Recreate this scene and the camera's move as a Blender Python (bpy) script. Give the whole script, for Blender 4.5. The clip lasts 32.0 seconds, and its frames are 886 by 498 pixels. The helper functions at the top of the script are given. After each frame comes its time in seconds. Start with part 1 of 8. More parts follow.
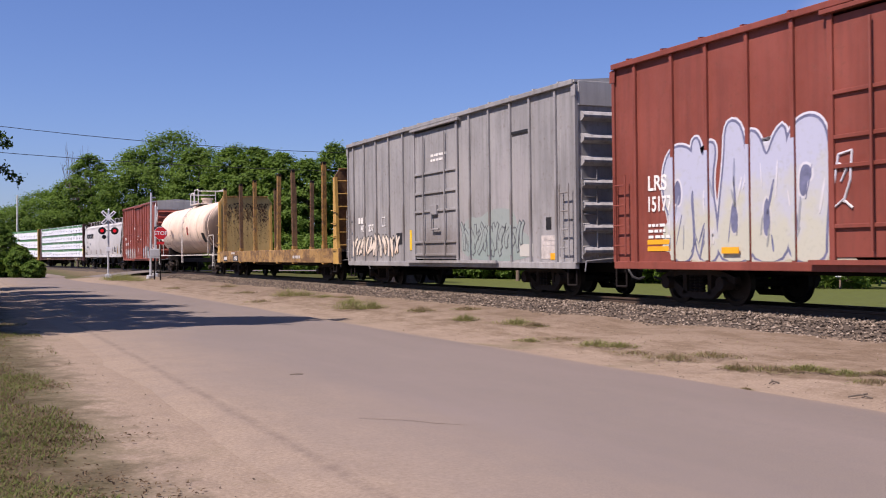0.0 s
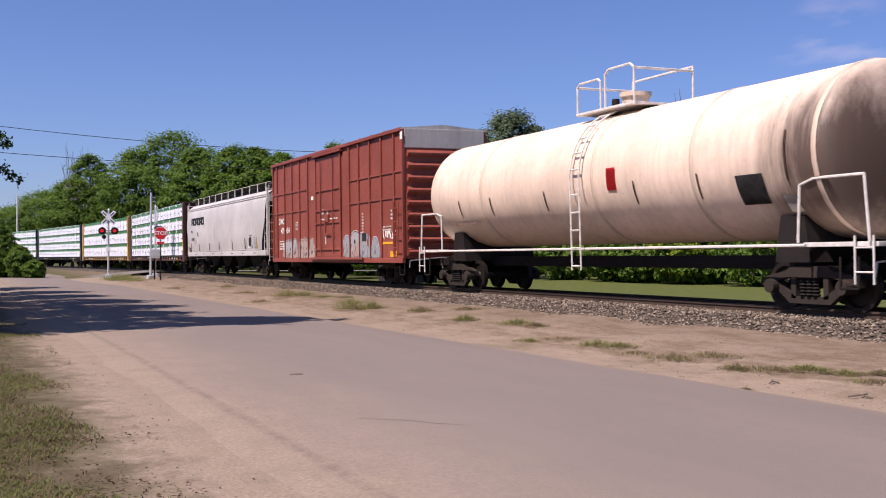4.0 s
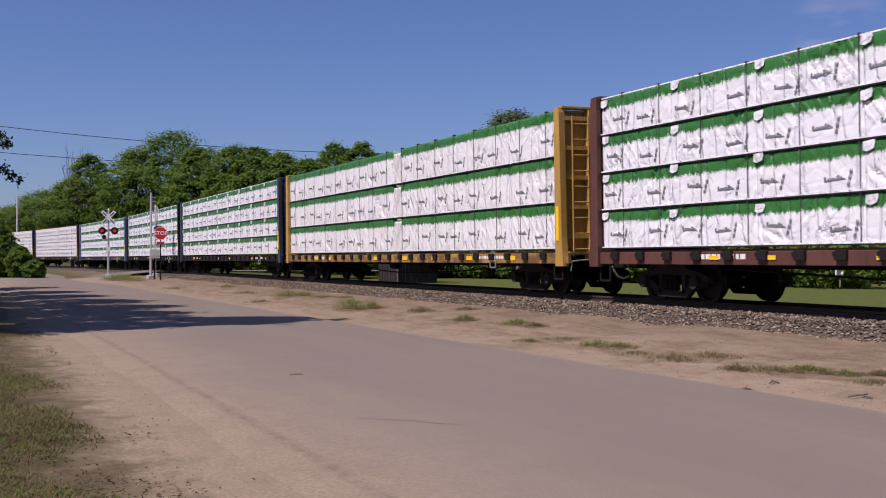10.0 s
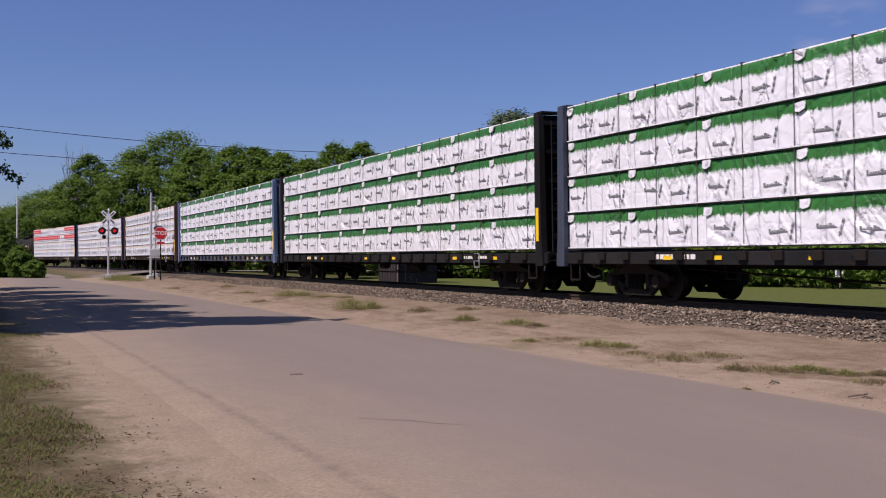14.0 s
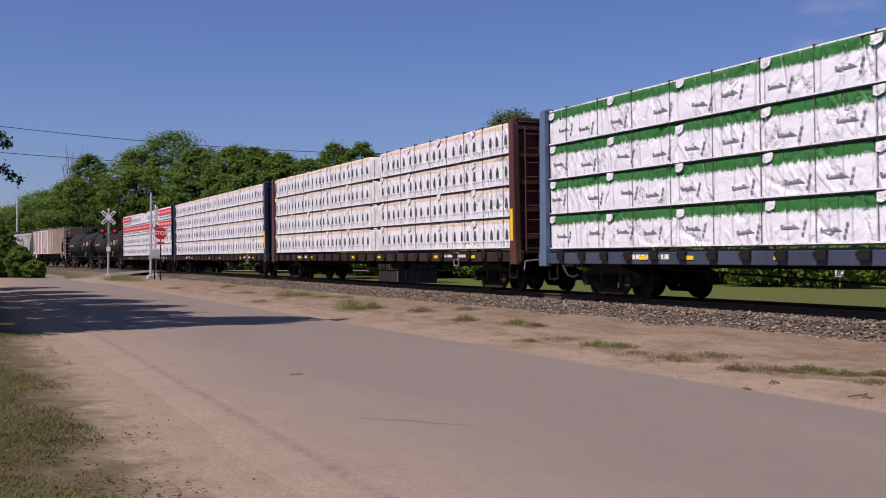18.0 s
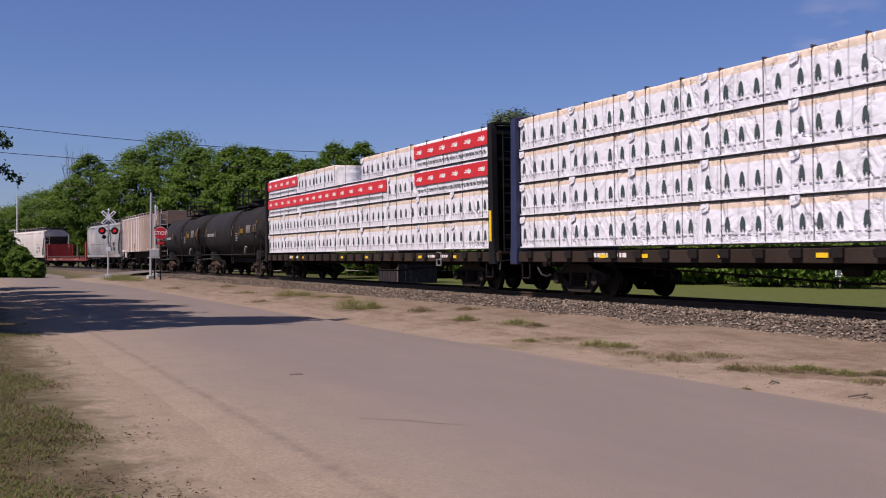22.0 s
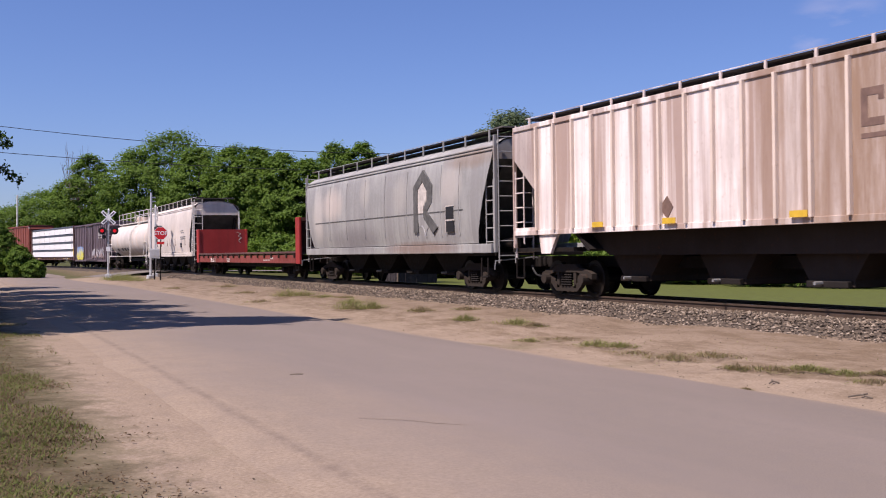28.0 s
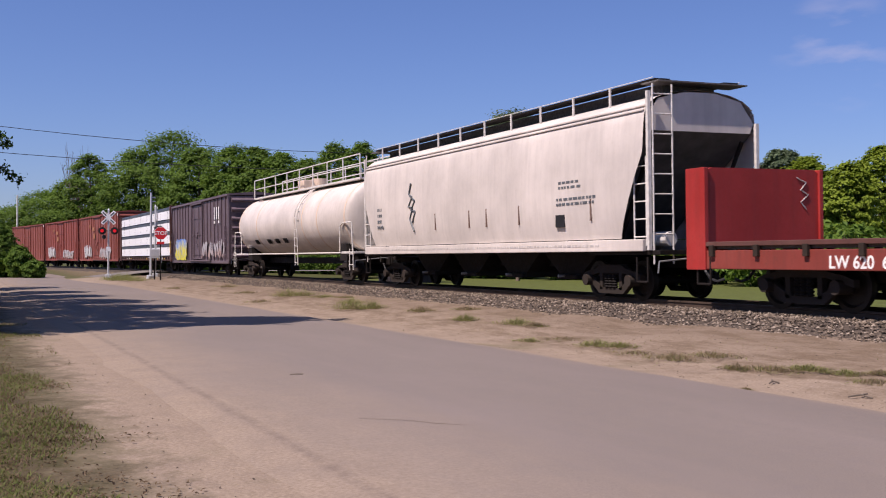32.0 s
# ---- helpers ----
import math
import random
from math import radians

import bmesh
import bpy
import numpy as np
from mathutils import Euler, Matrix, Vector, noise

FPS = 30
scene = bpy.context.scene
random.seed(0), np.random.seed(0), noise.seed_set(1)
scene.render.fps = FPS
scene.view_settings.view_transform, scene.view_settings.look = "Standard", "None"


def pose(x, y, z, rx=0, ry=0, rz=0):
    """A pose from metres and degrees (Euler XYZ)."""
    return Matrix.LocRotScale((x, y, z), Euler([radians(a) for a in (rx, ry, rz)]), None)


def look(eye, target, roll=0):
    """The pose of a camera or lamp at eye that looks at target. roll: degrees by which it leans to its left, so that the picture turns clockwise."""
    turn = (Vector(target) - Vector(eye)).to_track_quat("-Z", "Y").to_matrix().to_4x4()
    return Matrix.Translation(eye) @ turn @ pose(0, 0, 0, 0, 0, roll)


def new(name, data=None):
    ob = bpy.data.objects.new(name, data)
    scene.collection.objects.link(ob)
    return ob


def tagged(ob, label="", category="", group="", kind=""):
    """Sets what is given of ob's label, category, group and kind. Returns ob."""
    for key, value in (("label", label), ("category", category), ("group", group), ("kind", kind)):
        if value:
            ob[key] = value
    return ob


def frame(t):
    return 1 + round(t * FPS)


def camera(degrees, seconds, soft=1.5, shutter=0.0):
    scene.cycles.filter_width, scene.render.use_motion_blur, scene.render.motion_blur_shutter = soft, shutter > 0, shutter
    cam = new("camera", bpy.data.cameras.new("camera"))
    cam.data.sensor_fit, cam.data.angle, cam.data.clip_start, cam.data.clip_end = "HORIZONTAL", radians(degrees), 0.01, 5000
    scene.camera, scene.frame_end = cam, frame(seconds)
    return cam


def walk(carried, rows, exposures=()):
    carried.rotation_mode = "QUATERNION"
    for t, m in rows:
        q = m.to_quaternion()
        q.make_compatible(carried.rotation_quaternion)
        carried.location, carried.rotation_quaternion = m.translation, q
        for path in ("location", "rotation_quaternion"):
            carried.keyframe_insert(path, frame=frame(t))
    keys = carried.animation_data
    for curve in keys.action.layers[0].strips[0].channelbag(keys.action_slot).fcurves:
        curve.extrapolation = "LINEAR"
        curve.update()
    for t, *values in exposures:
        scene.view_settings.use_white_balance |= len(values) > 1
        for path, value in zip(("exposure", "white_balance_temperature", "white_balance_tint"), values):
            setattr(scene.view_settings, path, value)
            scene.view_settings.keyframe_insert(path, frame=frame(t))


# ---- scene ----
# The camera stands on a tripod beside the road; z = 0 is the road, the rails' tops lie at RAIL.
RAIL, TRACK_Y, CANT, SPEED = 0.62, 14.86, 0.93, 12.25
cam = camera(44.71, 32.0, soft=1.05, shutter=0.08)
YAW = radians(65.835)
EYE = Vector((0, 0, 1.48))
stand = look(EYE, EYE + Vector((-math.sin(YAW), math.cos(YAW), math.tan(radians(0.584)))), roll=0.12)
walk(cam, [(0.0, stand), (32.0, stand)], exposures=[(t, stops, 6600, 23) for t, stops in ((0.0, 0.54), (1.0, 0.46), (2.0, 0.63), (3.0, 0.63), (4.0, 0.56), (6.0, 0.37), (7.0, 0.30), (10.0, 0.13), (21.0, 0.13), (23.0, 0.19), (25.0, 0.62), (28.0, 0.57), (30.0, 0.66), (31.0, 0.66), (32.0, 0.44))])

# Daylight: a high sun behind the camera and a clear sky.
SUN_TO = Vector((0.12, -0.55, 0.82)).normalized()
world = bpy.data.worlds.new("clear_sky")
scene.world = world
world.use_nodes = True
wn = world.node_tree.nodes
sky = wn.new("ShaderNodeTexSky")
sky.sky_type, sky.sun_disc = "NISHITA", False
sky.sun_elevation = math.asin(SUN_TO.z)
sky.sun_rotation = math.atan2(SUN_TO.x, SUN_TO.y)
sky.air_density, sky.dust_density, sky.ozone_density = 1.0, 0.5, 5.0
wn["Background"].inputs["Strength"].default_value = 0.074
# a thin wisp of cloud low in the north-west
wl = world.node_tree.links
wc, wd, wm = wn.new("ShaderNodeTexCoord"), wn.new("ShaderNodeVectorMath"), wn.new("ShaderNodeMapping")
wd.operation, wd.inputs[1].default_value = "DISTANCE", (-0.703, 0.687, 0.183)
wm.inputs["Scale"].default_value = (9, 9, 30)
wl.new(wc.outputs["Generated"], wd.inputs[0])
wl.new(wc.outputs["Generated"], wm.inputs["Vector"])
wt = wn.new("ShaderNodeTexNoise")
wt.inputs["Scale"].default_value, wt.inputs["Detail"].default_value = 1.6, 6
wl.new(wm.outputs[0], wt.inputs["Vector"])
wa, wb, wmul, wmix = wn.new("ShaderNodeMapRange"), wn.new("ShaderNodeMapRange"), wn.new("ShaderNodeMath"), wn.new("ShaderNodeMix")
for node, lo, hi, a, b in ((wa, 0.015, 0.06, 1.0, 0.0), (wb, 0.5, 0.7, 0.0, 0.28)):
    for name, v in zip(("From Min", "From Max", "To Min", "To Max"), (lo, hi, a, b)):
        node.inputs[name].default_value = v
wl.new(wd.outputs["Value"], wa.inputs["Value"])
wl.new(wt.outputs["Fac"], wb.inputs["Value"])
wmul.operation = "MULTIPLY"
wl.new(wa.outputs[0], wmul.inputs[0])
wl.new(wb.outputs[0], wmul.inputs[1])
wmix.data_type = "RGBA"
wmix.inputs[7].default_value = (7.5, 6.9, 7.6, 1)
wl.new(wmul.outputs[0], wmix.inputs[0])
wk = wn.new("ShaderNodeMix")
wk.data_type, wk.blend_type = "RGBA", "MULTIPLY"
wk.inputs[0].default_value, wk.inputs[7].default_value = 1.0, (0.74, 0.84, 1.12, 1)
wl.new(sky.outputs[0], wk.inputs[6])
wl.new(wk.outputs[2], wmix.inputs[6])
wl.new(wmix.outputs[2], wn["Background"].inputs["Color"])
sun = new("sun", bpy.data.lights.new("sun", "SUN"))
sun.data.energy, sun.data.angle, sun.data.color = 5.0, radians(0.53), (1.0, 0.93, 0.83)
sun.matrix_world = look(SUN_TO * 80, (0, 0, 0))


# ---- materials ----
def nodes_of(name):
    m = bpy.data.materials.new(name)
    m.use_nodes = True
    t = m.node_tree
    return m, t, t.nodes["Principled BSDF"]


def coords(t, scale=(1, 1, 1), kind="Object"):
    tc, mp = t.nodes.new("ShaderNodeTexCoord"), t.nodes.new("ShaderNodeMapping")
    mp.inputs["Scale"].default_value = scale
    t.links.new(tc.outputs[kind], mp.inputs["Vector"])
    return mp.outputs[0]


def grain(t, vec, scale, detail=4.0, rough=0.6):
    n = t.nodes.new("ShaderNodeTexNoise")
    n.inputs["Scale"].default_value, n.inputs["Detail"].default_value, n.inputs["Roughness"].default_value = scale, detail, rough
    t.links.new(vec, n.inputs["Vector"])
    return n.outputs["Fac"]


def ramp(t, fac, stops):
    r = t.nodes.new("ShaderNodeValToRGB")
    e = r.color_ramp.elements
    while len(e) < len(stops):
        e.new(0.5)
    for k, (p, c) in enumerate(stops):
        e[k].position, e[k].color = p, (*c, 1) if len(c) == 3 else (c[0], c[0], c[0], 1)
    t.links.new(fac, r.inputs[0])
    return r.outputs[0]


def blend(t, fac, a, b, mode="MIX"):
    m = t.nodes.new("ShaderNodeMix")
    m.data_type, m.blend_type = "RGBA", mode
    for sock, v in ((m.inputs[0], fac), (m.inputs[6], a), (m.inputs[7], b)):
        if isinstance(v, (int, float)):
            sock.default_value = v
        elif isinstance(v, tuple):
            sock.default_value = (*v, 1)
        else:
            t.links.new(v, sock)
    return m.outputs[2]


def calc(t, op, a, b=0.0, clamp=False):
    m = t.nodes.new("ShaderNodeMath")
    m.operation, m.use_clamp = op, clamp
    for sock, v in zip(m.inputs, (a, b)):
        if isinstance(v, (int, float)):
            sock.default_value = v
        else:
            t.links.new(v, sock)
    return m.outputs[0]


def bump(t, p, height, strength, dist=0.02):
    b = t.nodes.new("ShaderNodeBump")
    b.inputs["Strength"].default_value, b.inputs["Distance"].default_value = strength, dist
    t.links.new(height, b.inputs["Height"])
    t.links.new(b.outputs[0], p.inputs["Normal"])


def paint(name, color, rust=(0.10, 0.045, 0.025), worn=0.35, streak=0.3, rough=0.5, dark=0.55, metal=0.0, patches=0.0, panel=None, stain=None):
    """Weathered paint on steel: fading in large patches, dirt running down, specks of rust."""
    m, t, p = nodes_of(name)
    big = grain(t, coords(t), 0.45, 5)
    run = grain(t, coords(t, (3.2, 3.2, 0.22)), 1.6, 5, 0.65)
    fine = grain(t, coords(t), 9.0, 6, 0.7)
    c = blend(t, ramp(t, big, [(0.35, (0.0,)), (0.7, (1.0,))]), tuple(v * 0.82 for v in color), tuple(min(1, v * 1.12 + 0.01) for v in color))
    c = blend(t, calc(t, "MULTIPLY", ramp(t, run, [(0.45, (0.0,)), (0.75, (1.0,))]), streak), c, tuple(v * dark * 0.6 + 0.01 for v in color))
    c = blend(t, calc(t, "MULTIPLY", ramp(t, fine, [(0.58, (0.0,)), (0.7, (1.0,))]), worn), c, rust)
    if patches:
        c = blend(t, calc(t, "MULTIPLY", ramp(t, grain(t, coords(t, (0.6, 1, 0.8)), 2.4, 10, 0.86), [(0.47, (0.0,)), (0.54, (1.0,))]), patches), c, rust)
    if panel:
        wide = grain(t, coords(t, (1, 0, 0.03)), 1.5, 4, 0.6)
        c = blend(t, ramp(t, wide, [(0.46, (0.0,)), (0.57, (0.9,))]), c, panel)
    if stain:
        # stains with a centre (x, z), a reach (x, z) and a colour, their edges broken by noise
        sp = t.nodes.new("ShaderNodeSeparateXYZ")
        t.links.new(coords(t), sp.inputs[0])
    for (sx, sz), (wx, wz), tone, power in stain or ():
        dx, dz = calc(t, "MULTIPLY", calc(t, "SUBTRACT", sp.outputs["X"], sx), 1 / wx), calc(t, "MULTIPLY", calc(t, "SUBTRACT", sp.outputs["Z"], sz), 1 / wz)
        far = calc(t, "ADD", calc(t, "MULTIPLY", dx, dx), calc(t, "MULTIPLY", dz, dz))
        far = calc(t, "ADD", far, calc(t, "MULTIPLY", calc(t, "SUBTRACT", grain(t, coords(t, (1, 0.3, 0.12)), 2.6, 8, 0.75), 0.5), 1.5))
        c = blend(t, ramp(t, far, [(0.15, (power,)), (1.0, (0.0,))]), c, tone)
    t.links.new(c, p.inputs["Base Color"])
    p.inputs["Metallic"].default_value = metal
    t.links.new(ramp(t, fine, [(0.3, (rough - 0.1,)), (0.8, (min(1, rough + 0.25),))]), p.inputs["Roughness"])
    p.inputs["Specular IOR Level"].default_value = 0.12 if rough > 0.6 else 0.4
    bump(t, p, fine, 0.12, 0.004)
    return m


def plain(name, color, rough=0.6, metal=0.0, scale=6.0, vary=0.25, relief=0.1):
    m, t, p = nodes_of(name)
    n = grain(t, coords(t), scale, 5)
    t.links.new(ramp(t, n, [(0.3, tuple(v * (1 - vary) for v in color)), (0.75, tuple(min(1, v * (1 + vary)) for v in color))]), p.inputs["Base Color"])
    p.inputs["Roughness"].default_value, p.inputs["Metallic"].default_value = rough, metal
    p.inputs["Specular IOR Level"].default_value = 0.15 if rough > 0.75 else 0.4
    bump(t, p, n, relief, 0.01)
    return m


def glow(name, color, power):
    m, t, p = nodes_of(name)
    p.inputs["Base Color"].default_value = (*color, 1)
    p.inputs["Emission Color"].default_value, p.inputs["Emission Strength"].default_value = (*color, 1), power
    return m


def leafage(name, low, high):
    m, t, p = nodes_of(name)
    g = t.nodes.new("ShaderNodeNewGeometry")
    n = grain(t, coords(t), 0.35, 3)
    c = ramp(t, g.outputs["Random Per Island"], [(0.0, low), (1.0, high)])
    c = blend(t, ramp(t, n, [(0.35, (0.0,)), (0.7, (0.5,))]), c, tuple(v * 1.25 for v in high))
    t.links.new(c, p.inputs["Base Color"])
    p.inputs["Roughness"].default_value = 0.65
    p.inputs["Specular IOR Level"].default_value = 0.25
    tr = t.nodes.new("ShaderNodeBsdfTranslucent")
    t.links.new(c, tr.inputs[0])
    mix = t.nodes.new("ShaderNodeMixShader")
    mix.inputs[0].default_value = 0.42
    t.links.new(p.outputs[0], mix.inputs[1])
    t.links.new(tr.outputs[0], mix.inputs[2])
    t.links.new(mix.outputs[0], t.nodes["Material Output"].inputs[0])
    return m


def wrap(name, band, depth, edge, paper=(0.80, 0.79, 0.79)):
    """Lumber wrap: white crumpled plastic with a printed band along its top, its lower edge ragged."""
    m, t, p = nodes_of(name)
    v = coords(t)
    s = t.nodes.new("ShaderNodeSeparateXYZ")
    t.links.new(v, s.inputs[0])
    info = t.nodes.new("ShaderNodeObjectInfo")
    shift = calc(t, "MULTIPLY", info.outputs["Random"], 40.0)

    def moved(scale, turn=0):
        tc, mp, add = t.nodes.new("ShaderNodeTexCoord"), t.nodes.new("ShaderNodeMapping"), t.nodes.new("ShaderNodeVectorMath")
        mp.inputs["Rotation"].default_value, mp.inputs["Scale"].default_value = (0, radians(turn), 0), scale
        t.links.new(tc.outputs["Object"], mp.inputs["Vector"])
        t.links.new(mp.outputs[0], add.inputs[0])
        t.links.new(shift, add.inputs[1])
        return add.outputs[0]
    rag = grain(t, moved((1, 0.2, 0.06)), 9.0, 9, 0.95)
    slow = grain(t, moved((0.35, 0.1, 0.0)), 1.0, 2)
    lim = calc(t, "ADD", calc(t, "MULTIPLY", calc(t, "SUBTRACT", rag, 0.5), edge), depth)
    lim = calc(t, "ADD", lim, calc(t, "MULTIPLY", calc(t, "SUBTRACT", slow, 0.5), 0.12 if edge > 0.15 else 0.03))
    mask = calc(t, "GREATER_THAN", s.outputs["Z"], lim)
    fold = grain(t, moved((1.3, 1, 0.8)), 3.2, 6, 0.62)

    def crease(scale, turn, size, width):
        vo, wob = t.nodes.new("ShaderNodeTexVoronoi"), t.nodes.new("ShaderNodeVectorMath")
        vo.feature = "DISTANCE_TO_EDGE"
        vo.inputs["Scale"].default_value = size
        wob.operation = "ADD"
        t.links.new(moved(scale, turn), wob.inputs[0])
        t.links.new(calc(t, "MULTIPLY", fold, 0.35), wob.inputs[1])
        t.links.new(wob.outputs[0], vo.inputs["Vector"])
        return ramp(t, vo.outputs["Distance"], [(0.0, (0.0,)), (width, (1.0,))])
    big, small = crease((2.4, 0.3, 0.42), 40, 0.8, 0.06), crease((1.2, 0.3, 1.9), -14, 1.9, 0.16)

    patch = grain(t, moved((0.5, 0.1, 0.75)), 1.25, 2, 0.5)

    def fan(turn, lo, hi, scale):
        """Taut folds that run aslant in patches."""
        wv = t.nodes.new("ShaderNodeTexWave")
        wv.wave_type, wv.bands_direction = "BANDS", "X"
        wv.inputs["Scale"].default_value, wv.inputs["Distortion"].default_value, wv.inputs["Detail"].default_value, wv.inputs["Detail Scale"].default_value = scale, 9.0, 3.0, 0.22
        t.links.new(moved((1, 0.05, 1), turn), wv.inputs["Vector"])
        return calc(t, "MULTIPLY", ramp(t, wv.outputs["Fac"], [(0.55, (0.0,)), (0.8, (0.75,)), (1.0, (1.0,))]), ramp(t, patch, [(min(lo, hi), (float(lo > hi),)), (max(lo, hi), (float(hi > lo),))]))
    fans = calc(t, "ADD", fan(38, 0.5, 0.6, 1.35), fan(-50, 0.42, 0.33, 1.1))
    # the white darkens in the hollows of the folds, as shade would
    white = ramp(t, fold, [(0.25, tuple(c * 0.9 for c in paper)), (0.6, paper)])
    c = blend(t, mask, white, blend(t, grain(t, v, 7, 4), tuple(b * 0.75 for b in band), tuple(min(1, b * 1.25) for b in band)))
    t.links.new(c, p.inputs["Base Color"])
    p.inputs["Roughness"].default_value = 0.4
    h = calc(t, "ADD", calc(t, "ADD", calc(t, "MULTIPLY", big, 0.026), calc(t, "MULTIPLY", small, 0.004)), calc(t, "ADD", calc(t, "MULTIPLY", fold, 0.02), calc(t, "MULTIPLY", fans, 0.011)))
    bump(t, p, h, 1.0, 1.0)
    return m


